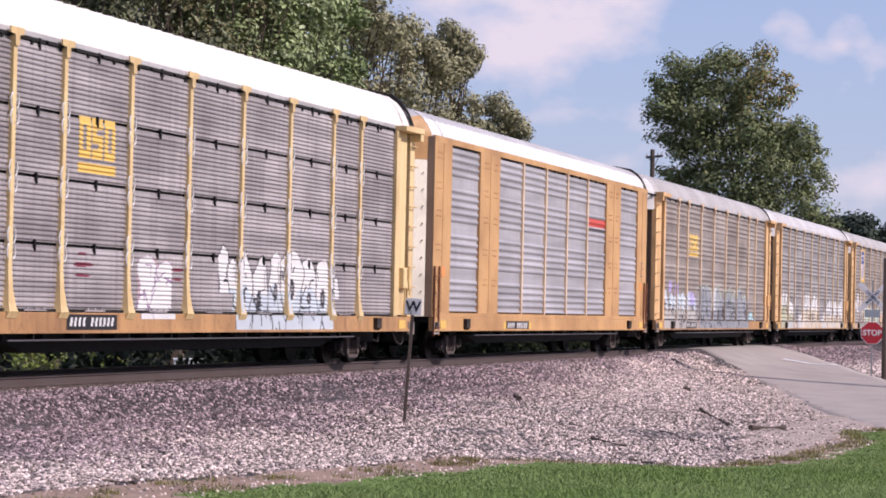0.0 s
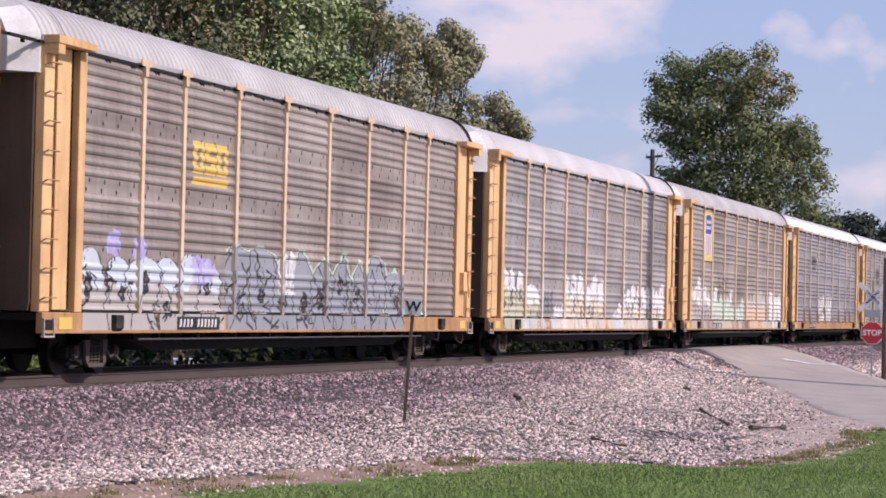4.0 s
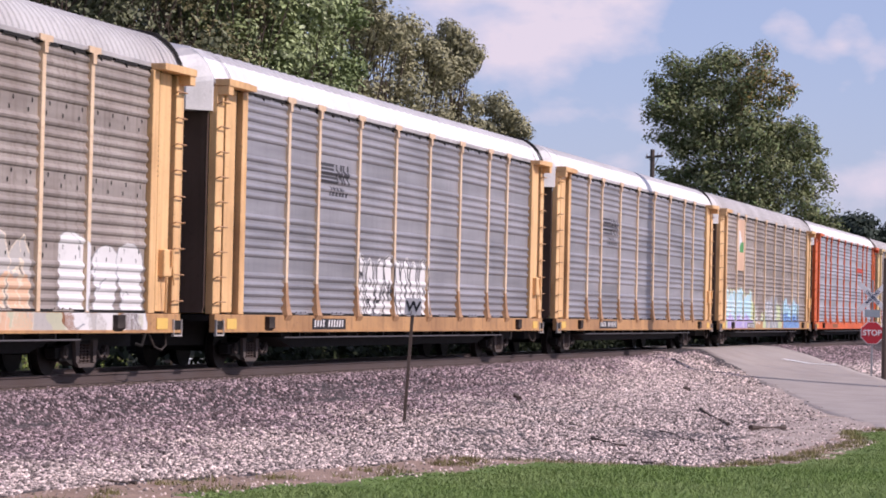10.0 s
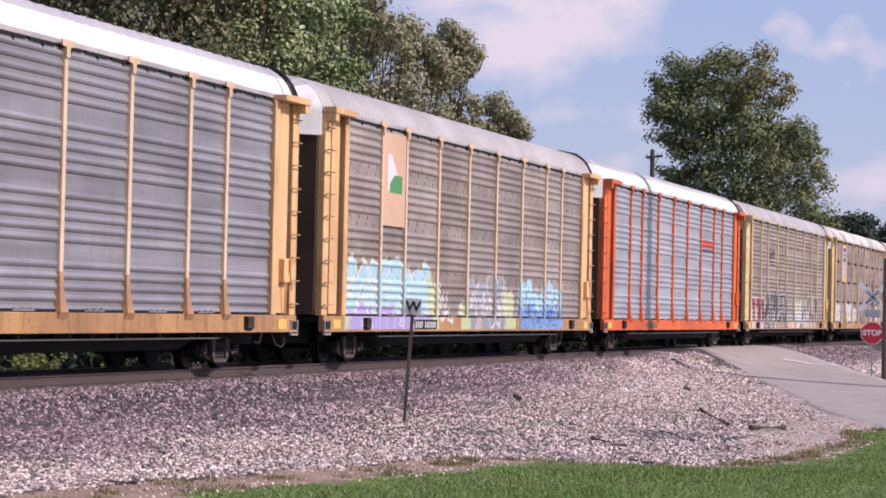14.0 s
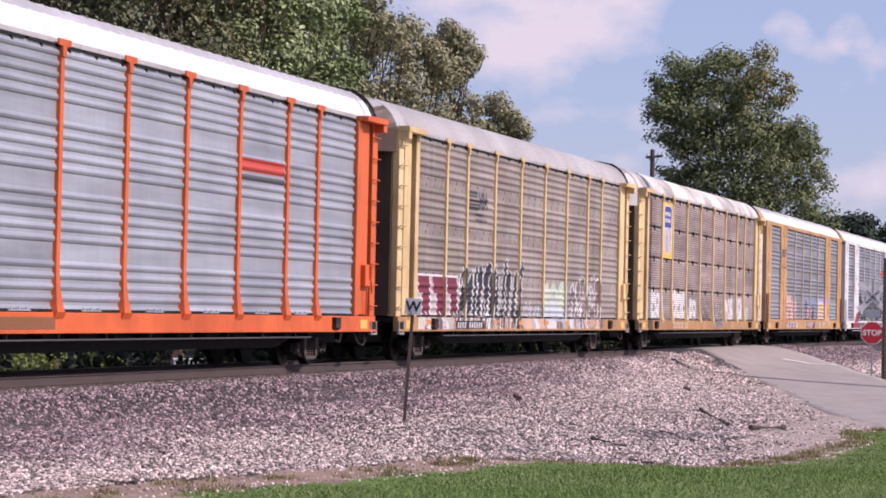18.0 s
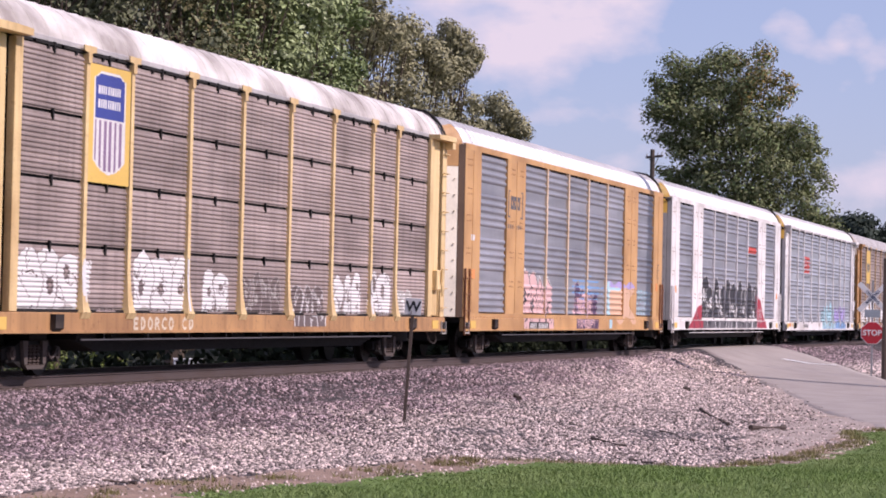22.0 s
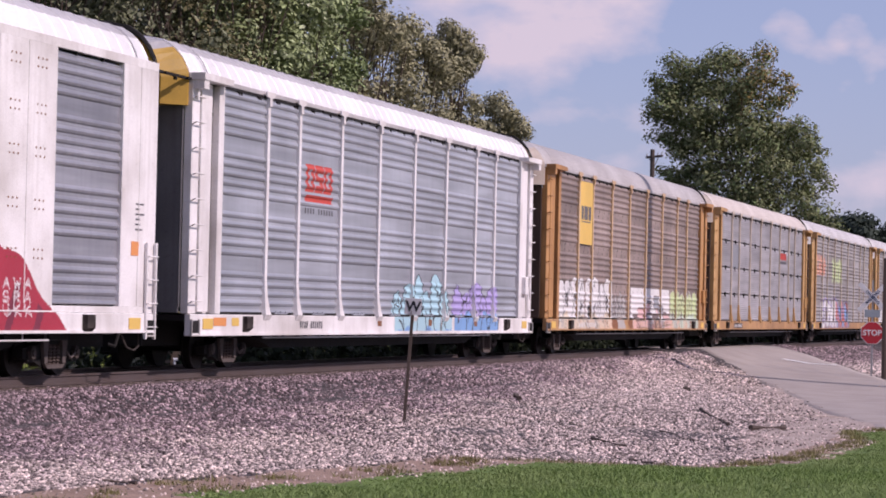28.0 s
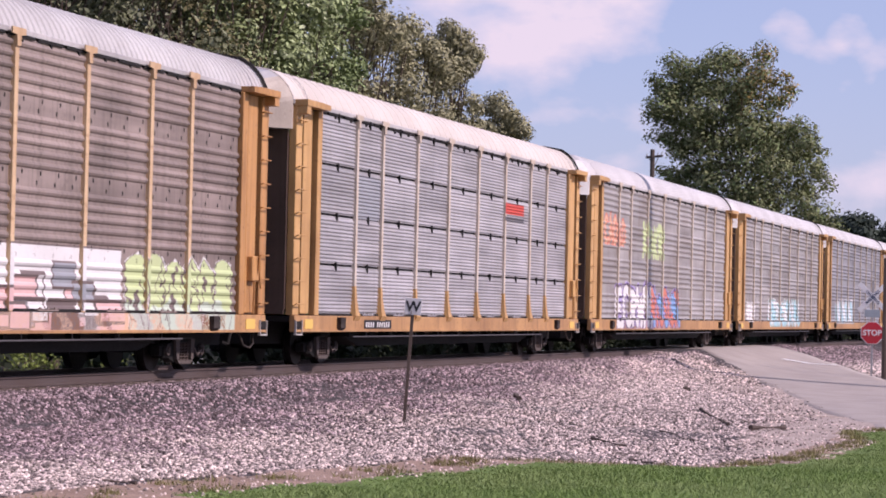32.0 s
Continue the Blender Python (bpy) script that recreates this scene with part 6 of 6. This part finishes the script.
        rings.append([bm.verts.new((rad * math.cos(a * 0.7854), rad * math.sin(a * 0.7854), 0.20 + k * 0.0275)) for a in range(8)])
    for a, b in zip(rings, rings[1:]):
        for k in range(8):
            bm.faces.new((a[k], a[(k + 1) % 8], b[(k + 1) % 8], b[k]))
    bm.faces.new(rings[0][::-1])
    bm.faces.new(rings[-1])


def wheelset_mesh(bm):
    for y in (-0.755, 0.755):
        s = 1 if y > 0 else -1
        tube(bm, (0, y - 0.07, 0), (0, y + 0.07, 0), 0.42, sides=28)
        tube(bm, (0, y - s * 0.10, 0), (0, y - s * 0.071, 0), 0.447, sides=28)
        tube(bm, (0, y + s * 0.071, 0), (0, y + s * 0.11, 0), 0.14, sides=12)
        for a in range(3):
            c, d = math.cos(a * 2.094) * 0.25, math.sin(a * 2.094) * 0.25
            tube(bm, (c, y + s * 0.071, d), (c, y + s * 0.085, d), 0.05, sides=8)
    tube(bm, (0, -0.95, 0), (0, 0.95, 0), 0.085, sides=10)


WHEELSETS, CARS = [], []


def running_gear(car, white=False):
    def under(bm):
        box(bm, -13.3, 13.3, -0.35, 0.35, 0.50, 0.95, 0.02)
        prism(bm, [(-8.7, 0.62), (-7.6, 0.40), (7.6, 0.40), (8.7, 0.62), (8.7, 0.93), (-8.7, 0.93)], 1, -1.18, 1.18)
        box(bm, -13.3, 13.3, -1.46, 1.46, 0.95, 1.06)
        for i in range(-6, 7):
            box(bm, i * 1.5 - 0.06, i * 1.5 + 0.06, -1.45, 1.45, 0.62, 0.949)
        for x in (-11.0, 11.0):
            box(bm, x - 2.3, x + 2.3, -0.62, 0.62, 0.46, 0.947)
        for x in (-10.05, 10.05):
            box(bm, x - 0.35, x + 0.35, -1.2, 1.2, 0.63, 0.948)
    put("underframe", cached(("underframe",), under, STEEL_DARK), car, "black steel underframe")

    def tank(bm):
        tube(bm, (-1.0, 0, 0), (1.0, 0, 0), 0.19, sides=14)
        box(bm, 1.5, 2.1, -0.2, 0.2, -0.18, 0.2, 0.02)
        box(bm, -2.1, -1.4, -0.25, 0.15, -0.25, 0.15, 0.02)
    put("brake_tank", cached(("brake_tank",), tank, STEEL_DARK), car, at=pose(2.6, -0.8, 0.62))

    def pipe(bm):
        tube(bm, (-9, -1.50, 0.62), (9, -1.50, 0.62), 0.018, sides=6)
        for i in range(-4, 5):
            tube(bm, (i * 2, -1.50, 0.62), (i * 2, -1.50, 0.74), 0.012, sides=5)
    put("brake_pipe", cached(("brake_pipe",), pipe, P["white"] if white else P["smoke"]), car, "thin pipe under the sill")
    for x in (-10.05, 10.05):
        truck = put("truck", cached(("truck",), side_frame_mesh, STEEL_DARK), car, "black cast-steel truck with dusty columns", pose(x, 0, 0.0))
        put("frame_column", cached(("frame_column",), column_mesh, TRUCK_PALE), truck, at=pose(0, -1.13, 0))
        put("brake_rod", cached(("brake_rod",), rod_mesh, TRUCK_PALE), truck, at=pose(0, -1.16, 0))
        for dx in (-0.88, 0.88):
            put("bearing_cap", cached(("bearing_cap",), cap_mesh, TRUCK), truck, at=pose(dx, -1.13, 0.40))
        for y in (-1.02, 1.02):
            for dx in (-0.16, 0.0, 0.16):
                put("spring", cached(("spring",), spring_mesh, SPRING), truck, at=pose(dx, y * 1.08, 0))
        for dx in (-0.88, 0.88):
            WHEELSETS.append(put("wheelset", cached(("wheelset",), wheelset_mesh, WHEEL), truck, at=pose(dx, 0, 0.42)))
    for s in (-1, 1):
        def coupler(bm):
            box(bm, 13.3, 14.0, -0.09, 0.09, 0.66, 0.86, 0.02)
            box(bm, 13.95, 14.2, -0.16, 0.14, 0.62, 0.92, 0.04)
            tube(bm, (13.6, 0.3, 0.7), (13.9, 0.35, 0.45), 0.03, sides=6)
            tube(bm, (13.9, 0.35, 0.45), (14.2, 0.32, 0.5), 0.03, sides=6)
        put("coupler", cached(("coupler",), coupler, STEEL_DARK), car, at=pose(0, 0, 0, 0, 0, 0 if s > 0 else 180))


def rack_shell(car, s):
    """Roof, sills, end doors and far side, common to all kinds."""
    body, panel = s["paint"], s["panel"]
    put("roof", cached(("roof", s.get("rise", 0.83), s["kind"]), lambda bm: roof_mesh(bm, s.get("rise", 0.83), 0.24 if s["roof"] in (ROOF_GREY, ROOF_MID) else 0.56, 0.022 if s["roof"] in (ROOF_GREY, ROOF_MID) else 0.012), s["roof"], ROOF_TOP_SHADE if s["roof"] is ROOF_BRIGHT else s["roof"]), car, s.get("roof_label", "pale corrugated metal roof"))

    def rail(bm):
        box(bm, -13.36, 13.36, -1.48, -1.44, 5.46, 5.505)
        for i in range(-11, 11):
            box(bm, i * 1.12 + 0.06, i * 1.12 + 1.06, -1.53, -1.481, 5.455, 5.502)
            box(bm, i * 1.12 + 0.54, i * 1.12 + 0.60, -1.535, -1.481, 5.39, 5.454)
    put("vent_slot", cached(("vent_slot",), rail, BLACK), car, "black slot under the roof edge")
    put("roof_rail", cached(("roof_rail",), lambda bm: box(bm, -13.36, 13.36, -1.515, -1.44, 5.506, 5.60, 0.01), ROOF_RAIL), car, "grey rail along the roof edge")

    def sill(bm):
        low = s.get("sill", SILL[0])
        box(bm, -13.3, 13.3, -1.60, -1.48, low, SILL[1], 0.012)
        box(bm, -13.3, 13.3, -1.63, -1.601, low, low + 0.05)
    put("side_sill", cached(("side_sill", s.get("sill", SILL[0])), sill, SILL_YELLOW if body in (YELLOW, YELLOW_PALE, RUSTY, DULL) else body), car)
    put("side_sill", cached(("side_sill", s.get("sill", SILL[0])), sill, SILL_YELLOW if body in (YELLOW, YELLOW_PALE, RUSTY, DULL) else body), car, at=pose(0, 0, 0, 0, 0, 180))

    def far(bm):
        sheet(bm, ribbed(Z0, Z1, "bands"), -13.28, 13.28)
    put("far_side", cached(("far_side",), far, panel), car, at=pose(0, 0, 0, 0, 0, 180))
    for x in POSTS:
        put("side_post", cached(("far_post",), lambda bm: box(bm, -0.065, 0.065, -1.575, -1.49, 1.085, 5.45), body), car, at=pose(x, 0, 0, 0, 0, 180))
    end_gap_band(car, s)
    for side in (-1, 1):
        turn = pose(0, 0, 0, 0, 0, 0 if side > 0 else 180)
        for y in (-1.03, -0.35, 0.35, 1.03):
            put("end_door", cached(("end_door",), lambda bm: box(bm, 13.29, 13.36, -0.33, 0.33, 1.10, 5.45, 0.008), s["end"]), car, "", turn @ pose(0, y, 0))
        for y in (-1.38, 0, 1.38):
            put("door_rod", cached(("door_rod",), lambda bm: tube(bm, (13.37, 0, 1.2), (13.37, 0, 5.3), 0.02, sides=6), s["end"]), car, "", turn @ pose(0, y, 0))

        def gable(bm):
            half = [(y * 0.985, z - 0.03) for y, z in roof_profile(s.get("rise", 0.83))[1:]]
            pts = [(-1.47, 4.98)] + half + [(-y, z) for y, z in half[-2::-1]] + [(1.47, 4.98)]
            inner = [bm.verts.new((13.26, y, z)) for y, z in pts]
            mid = [bm.verts.new((13.39, y, z)) for y, z in pts]
            outer = [bm.verts.new((13.80, y * 0.74, z - 0.10 * (z > 5.0))) for y, z in pts]
            n = len(pts)
            for p, q in ((inner, mid), (mid, outer)):
                for k in range(n):
                    # upper hood faces take the crown's grey, so their shade is painted
                    bm.faces.new((p[k], p[(k + 1) % n], q[(k + 1) % n], q[k])).material_index = 1 if abs(pts[k][0]) < 1.2 and abs(pts[(k + 1) % n][0]) < 1.2 and pts[k][1] > 5 else 0
            bm.faces.new(outer)
            bm.faces.new(inner[::-1])
        put("end_hood", cached(("end_hood", s.get("rise", 0.83)), gable, s.get("gable", HOOD_PALE), ROOF_TOP_SHADE), car, "", pose(0, 0, 0, 0, 0, 0 if side > 0 else 180))
        # a black box on each sill end stands in for a shaded step pocket, with a pale tread below it
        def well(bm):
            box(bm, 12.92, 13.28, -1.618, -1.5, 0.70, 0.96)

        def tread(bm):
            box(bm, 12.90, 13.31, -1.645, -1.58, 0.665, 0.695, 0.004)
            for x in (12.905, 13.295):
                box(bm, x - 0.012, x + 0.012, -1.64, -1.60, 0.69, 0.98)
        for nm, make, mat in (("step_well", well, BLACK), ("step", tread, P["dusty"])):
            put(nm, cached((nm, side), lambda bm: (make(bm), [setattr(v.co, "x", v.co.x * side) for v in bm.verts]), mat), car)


def end_gap_band(car, s):
    """A dark raised band at the roof's rear end, added for the shadow gap between wagons."""
    prof = roof_profile(s.get("rise", 0.83))
    full = prof[1:] + [(-y, z) for y, z in prof[-2:0:-1]]

    def lip(bm):
        rows = []
        for x, up in ((13.25, 0.0), (13.28, 0.8), (13.38, 0.8), (13.385, -0.6)):
            rows.append([bm.verts.new((x, y * (1 + 0.012 * up), z + up * (0.02 + 0.07 * max(0, (z - 5.6) / 0.7)))) for y, z in full])
        for a, b in zip(rows, rows[1:]):
            for k in range(len(full) - 1):
                bm.faces.new((a[k], b[k], b[k + 1], a[k + 1]))
    put("roof_lip", cached(("roof_lip", s.get("rise", 0.83)), lip, STEEL_DARK), car, "dark raised lip at the end of the roof")


def posts_rack(car, s):
    body, panel = s["paint"], s["panel"]
    rack_shell(car, s)
    xs = (-BAY_ENDS, *POSTS, BAY_ENDS)
    rows = s.get("rows", 1)
    for a, b in zip(xs, xs[1:]):
        w = round(b - a, 2)
        h = (Z1 - Z0) / rows
        for r in range(rows):
            gap = 0.025 if rows > 1 else 0
            kind = "fine" if rows > 1 else "bands"
            me = cached(("side_panel", w, rows, s.get("dots", False)), lambda bm: (sheet(bm, ribbed(0 + gap, h - gap, kind), -w / 2, w / 2), dotted(bm, w) if s.get("dots") else 0), panel, BLACK)
            put("side_panel", me, car, at=pose((a + b) / 2, 0, Z0 + r * h))
    put("bottom_slot", cached(("bottom_slot",), lambda bm: box(bm, -BAY_ENDS + 0.01, BAY_ENDS - 0.01, -1.553, -1.505, 1.084, 1.135), BLACK), car, "black slot along the foot of the side panels")
    for a, b in zip(xs[1:-2], xs[2:-1]):
        put("panel_latch", cached(("panel_latch",), lambda bm: (box(bm, -0.42, 0.42, -1.575, -1.556, 1.10, 1.125), [box(bm, x - 0.03, x + 0.03, -1.575, -1.556, 1.126, 1.16) for x in (-0.3, 0, 0.3)]), panel), car, at=pose((a + b) / 2, 0, 0))
    if rows > 1:
        # a black sheet and tabs put the dark of the panel joints into colour
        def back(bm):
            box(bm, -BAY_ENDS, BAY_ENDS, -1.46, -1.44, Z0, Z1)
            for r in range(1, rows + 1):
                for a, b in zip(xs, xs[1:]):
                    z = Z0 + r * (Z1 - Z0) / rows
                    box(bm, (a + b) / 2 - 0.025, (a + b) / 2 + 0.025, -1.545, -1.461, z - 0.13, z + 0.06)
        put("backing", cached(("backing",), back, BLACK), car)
    for x in POSTS:
        put("side_post", cached(("side_post", s.get("flare", False)), lambda bm: post_mesh(bm, s.get("flare", False)), s.get("post") or {"rack_yellow": POST_PEACH, "rack_rusty_yellow": POST_RUST}.get(body.name, body)), car, at=pose(x, 0, 0))
        if s.get("rings"):
            for z in (2.17, 3.23, 4.30):
                tagged(put("bracket_ring", cached(("bracket_ring",), ring_mesh, P["white"]), car, at=pose(x, 0, z)), kind="stuff")
        if s.get("flare"):
            put("gusset", cached(("gusset",), gusset_mesh, GUSSET if body is YELLOW else body), car, at=pose(x, 0, 0))
    for side in (-1, 1):
        def corner(bm):
            box(bm, 12.22, 12.77, -1.53, -1.46, 1.12, 5.46, 0.01)
        flip = (lambda bm: [setattr(v.co, "x", -v.co.x) for v in bm.verts]) if side < 0 else (lambda bm: None)
        put("corner_panel", cached(("corner_panel", side), lambda bm: (corner(bm), flip(bm)), body), car)

        # corner_back is dark brown, not body paint: the recess shade is in its colour
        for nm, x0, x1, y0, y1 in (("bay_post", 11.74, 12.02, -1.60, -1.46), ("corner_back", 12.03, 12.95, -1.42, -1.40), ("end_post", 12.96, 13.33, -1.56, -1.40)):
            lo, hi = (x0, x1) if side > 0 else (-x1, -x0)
            put(nm, cached((nm, side), lambda bm: box(bm, lo, hi, y0, y1, 1.086, 5.46, 0.01), CORNER_SHADE if nm == "corner_back" and body is not WHITE else body), car)

        def bracket(bm):
            prism(bm, [(11.80, 5.47), (11.80, 5.58), (12.4, 5.60), (13.34, 5.60), (13.34, 5.47)], 1, -1.80, -1.49)
            box(bm, 13.06, 13.32, -1.78, -1.48, 5.30, 5.469)
        put("corner_bracket", cached(("corner_bracket", side), lambda bm: ([v for v in (bracket(bm),)], flip(bm)), body), car)
        for k in range(9):
            put("hand_rung", cached(("hand_rung",), rung_mesh, s.get("ladder", GUSSET if body is YELLOW else body)), car, at=pose(side * 13.08, -1.56, 1.32 + k * 0.48))


def fascia_rack(car, s):
    body, panel = s["paint"], s["panel"]
    rack_shell(car, s)
    slots = [(-11.75, -8.95)] + [(-6.9 + i * 2.76, -6.9 + (i + 1) * 2.76 - 0.14) for i in range(5)] + [(8.95, 11.75)]

    def frame_of(bm):
        box(bm, -13.34, 13.34, -1.57, -1.47, 5.45, 5.598)
    put("top_rail", cached(("top_rail",), frame_of, body), car)
    put("bottom_rail", cached(("bottom_rail",), lambda bm: box(bm, -13.34, 13.34, -1.57, -1.47, 1.085, 1.195), body), car)
    edges = [-13.34] + [v for p in slots for v in p] + [13.34]
    for k in range(0, len(edges), 2):
        w = round(edges[k + 1] - edges[k], 2)

        def pillar(bm):
            box(bm, -w / 2, w / 2, -1.57, -1.47, 1.196, 5.449)
            if w > 1:
                box(bm, -0.015, 0.015, -1.58, -1.569, 1.22, 5.43)
                box(bm, -w / 2 + 0.05, -w / 2 + 0.08, -1.575, -1.569, 1.25, 2.1)
        put("side_pillar", cached(("side_pillar", w), pillar, POST_PEACH if w < 0.5 and body is TAN else body), car, at=pose((edges[k] + edges[k + 1]) / 2, 0, 0))
    for a, b in slots:
        w = round(b - a, 2)
        me = cached(("side_panel", w, "in"), lambda bm: sheet(bm, ribbed(1.22, 5.40, "bands"), -w / 2, w / 2), panel)
        put("side_panel", me, car, at=pose((a + b) / 2, 0, 0))

        def trim(bm):
            box(bm, -w / 2, w / 2, -1.50, -1.48, 5.415, 5.449)
            k = int(w / 0.3)
            for i in range(k):
                box(bm, -w / 2 + 0.1 + i * 0.3, -w / 2 + 0.26 + i * 0.3, -1.575, -1.5, 1.197, 1.24)
        tagged(put("slot_trim", cached(("slot_trim", w), trim, BLACK), car), kind="stuff")
        car.children[-1].matrix_basis = pose((a + b) / 2, 0, 0)
    dots = [(x + dx, z + dz) for x in (-12.9, -8.35, -7.35, 7.35, 8.35) for z in (1.95, 2.75, 3.6, 4.3, 5.05) for dx in (-0.16, 0, 0.16) for dz in (0, 0.14)]
    riv = put("rivets", cached(("rivets",), lambda bm: [prism(bm, [(x + 0.02 * math.cos(a), z + 0.02 * math.sin(a)) for a in (0, 1.05, 2.1, 3.14, 4.2, 5.24)], 1, -1.579, -1.571) for x, z in dots], P["rust"]), car, "rows of small dark rivets")
    tagged(riv, kind="stuff")
    for side in (-1, 1):
        def chamfer(bm):
            prism(bm, [(13.44, -1.36), (13.47, -1.41), (13.80, -1.10), (13.80, -1.04)], 2, 1.10, 4.97)
            for k in range(9):
                tube(bm, (13.55, -1.34, 1.3 + k * 0.42), (13.58, -1.38, 1.3 + k * 0.42), 0.022, sides=6)
        put("corner_door", cached(("corner_door",), chamfer, s["end"]), car, "pale riveted corner door", pose(0, 0, 0, 0, 0, 0 if side > 0 else 180))
        put("corner_door", cached(("corner_door", "m"), lambda bm: (chamfer(bm), [setattr(v.co, "x", -v.co.x) for v in bm.verts]), s["end"]), car, "pale riveted corner door", pose(0, 0, 0, 0, 0, 180 if side > 0 else 0))
        # a solid dark strip stands in for the shaded gap beside the corner door
        for k in (0, 180):
            put("corner_edge", cached(("corner_edge", k == (0 if side > 0 else 180)), lambda bm: (prism(bm, [(13.343, -1.46), (13.35, -1.56), (13.46, -1.42), (13.43, -1.36)], 2, 1.09, 5.56), [setattr(v.co, "x", v.co.x * (1 if k == (0 if side > 0 else 180) else -1)) for v in bm.verts]), CORNER_SHADE if body is not WHITE else END_GREY), car, "dark edge of the corner", pose(0, 0, 0, 0, 0, k))
        put("ladder", cached(("ladder", "short"), lambda bm: ladder_mesh(bm, 0.42, 0.62, 2.35, 0.42), s.get("ladder", RUST_BROWN)), car, at=pose(side * 13.08, -1.62, 0))


SPECS = [
    dict(kind="grid", rows=4, paint=YELLOW_PALE, panel=GALV_DARK, roof=ROOF_WHITE, end=END_BROWN, rise=1.0, flare=True, rings=True),
    dict(kind="fascia", paint=TAN, panel=GALV_PALE, roof=ROOF_BRIGHT, end=END_WHITE, gable=TAN),
    dict(kind="posts", paint=YELLOW, panel=GALV_BROWN, dots=True, roof=ROOF_GREY, end=END_BROWN, gable=HOOD_PALE),
    dict(kind="posts", paint=YELLOW, panel=GALV_WORN, dots=True, roof=ROOF_MID, end=END_BROWN, gable=HOOD_PALE),
    dict(kind="posts", paint=YELLOW, panel=GALV_BROWN, dots=True, roof=ROOF_GREY, end=END_BROWN, gable=HOOD_PALE),
    dict(kind="posts", paint=YELLOW, panel=GALV, roof=ROOF_BRIGHT, end=END_BROWN, flare=True, gable=HOOD_PALE),
    dict(kind="posts", paint=YELLOW, panel=GALV, roof=ROOF_BRIGHT, end=END_BROWN, flare=True, gable=HOOD_PALE),
    dict(kind="posts", paint=YELLOW, panel=GALV_BROWN, dots=True, roof=ROOF_GREY, end=END_BROWN, gable=HOOD_PALE),
    dict(kind="posts", paint=ORANGE, panel=GALV_SKY, roof=ROOF_BRIGHT, end=END_BROWN, flare=True, gable=HOOD_PALE),
    dict(kind="posts", paint=YELLOW_PALE, panel=GALV_BROWN, dots=True, roof=ROOF_GREY, end=END_BROWN, gable=END_BROWN),
    dict(kind="grid", rows=4, paint=YELLOW_PALE, panel=GALV_MAUVE, roof=ROOF_PATCHY, end=END_BROWN, flare=True, gable=HOOD_PALE),
    dict(kind="fascia", paint=TAN, panel=GALV_BLUE, roof=ROOF_BRIGHT, end=END_WHITE, gable=TAN),
    dict(kind="fascia", paint=WHITE, panel=GALV_BLUE, roof=ROOF_BRIGHT, end=END_GREY, gable=GOLD, ladder=WHITE),
    dict(kind="posts", paint=WHITE, panel=GALV_SKY, roof=ROOF_BRIGHT, end=END_GREY, gable=GOLD, flare=True, sill=0.67),
    dict(kind="posts", paint=RUSTY, panel=GALV_BROWN_DARK, dots=True, roof=ROOF_GREY, end=END_BROWN, gable=HOOD_BEIGE),
    dict(kind="grid", rows=4, paint=DULL, post=POST_FADED, panel=GALV_PALE, roof=ROOF_CREAM, end=END_BROWN, flare=True, gable=HOOD_BEIGE),
    dict(kind="posts", paint=DULL, post=POST_FADED, panel=GALV_WORN, roof=ROOF_MID, end=END_BROWN, gable=HOOD_PALE),
    dict(kind="posts", paint=DULL, post=POST_FADED, panel=GALV_WORN, dots=True, roof=ROOF_MID, end=END_BROWN, gable=HOOD_PALE),
    dict(kind="posts", paint=DULL, post=POST_FADED, panel=GALV, roof=ROOF_MID, end=END_BROWN, gable=HOOD_PALE),
    dict(kind="posts", paint=DULL, post=POST_FADED, panel=GALV, roof=ROOF_MID, end=END_BROWN, gable=HOOD_PALE),
]
LABELS = {"posts": "covered car-carrier wagon with corrugated sides on the rails", "grid": "covered car-carrier wagon with gridded side panels", "fascia": "covered car-carrier wagon with smooth painted side frames"}
SPACING = 28.40


DRIFT = ((0, 0.02), (1, 0.01), (2, 0.06), (3, 0.02), (6, -0.11), (7, -0.26), (8, -0.26), (9, -0.5), (10, -0.52), (11, -0.48), (12, -0.22), (13, -0.17), (14, 0.27), (17, 0.1), (18, -0.1), (19, -0.06), (20, -0.14), (21, -0.25), (22, -0.29), (23, -0.17), (24, -0.22), (25, -0.38), (28, -0.58), (29, -0.93), (30, -0.92), (31, -0.97), (32, -1.06))


def middle(i, t):
    """Where the middle of wagon i stands at t seconds."""
    u = t - 16
    return 12.57 + SPACING * (i - 6) - 12.7185 * u + 0.0046 * u * u + lerp_table(DRIFT, t)


for i, s in enumerate(SPECS):
    car = thing("freight_wagon", s.get("label", LABELS[s["kind"]]), "freight wagon", pose(middle(i, 0), 0, 0), "wagons of the train")
    CARS.append(car)
    running_gear(car, s["paint"] is WHITE)
    (fascia_rack if s["kind"] == "fascia" else posts_rack)(car, s)
    deco(car, i, s)


WHEEL_SPIN = 12.7185 / 0.42


def motions():
    for i, car in enumerate(CARS):
        walk(car, [(t, pose(middle(i, t), 0, 0)) for t, _ in DRIFT])
    # the wheels roll: one turn-table for each place on a truck, shared by all wheelsets of that place
    lead = {}
    for w in WHEELSETS:
        dx = round(w.matrix_basis.translation.x, 2)
        if dx not in lead:
            walk(w, [(k / FPS, pose(dx, 0, 0.42, 0, -math.degrees(WHEEL_SPIN * k / FPS) % 360, 0)) for k in range(32 * FPS + 1)])
            lead[dx] = w.animation_data
        else:
            w.rotation_mode = "QUATERNION"
            keys = w.animation_data_create()
            keys.action = lead[dx].action
            keys.action_slot = lead[dx].action_slot


motions()
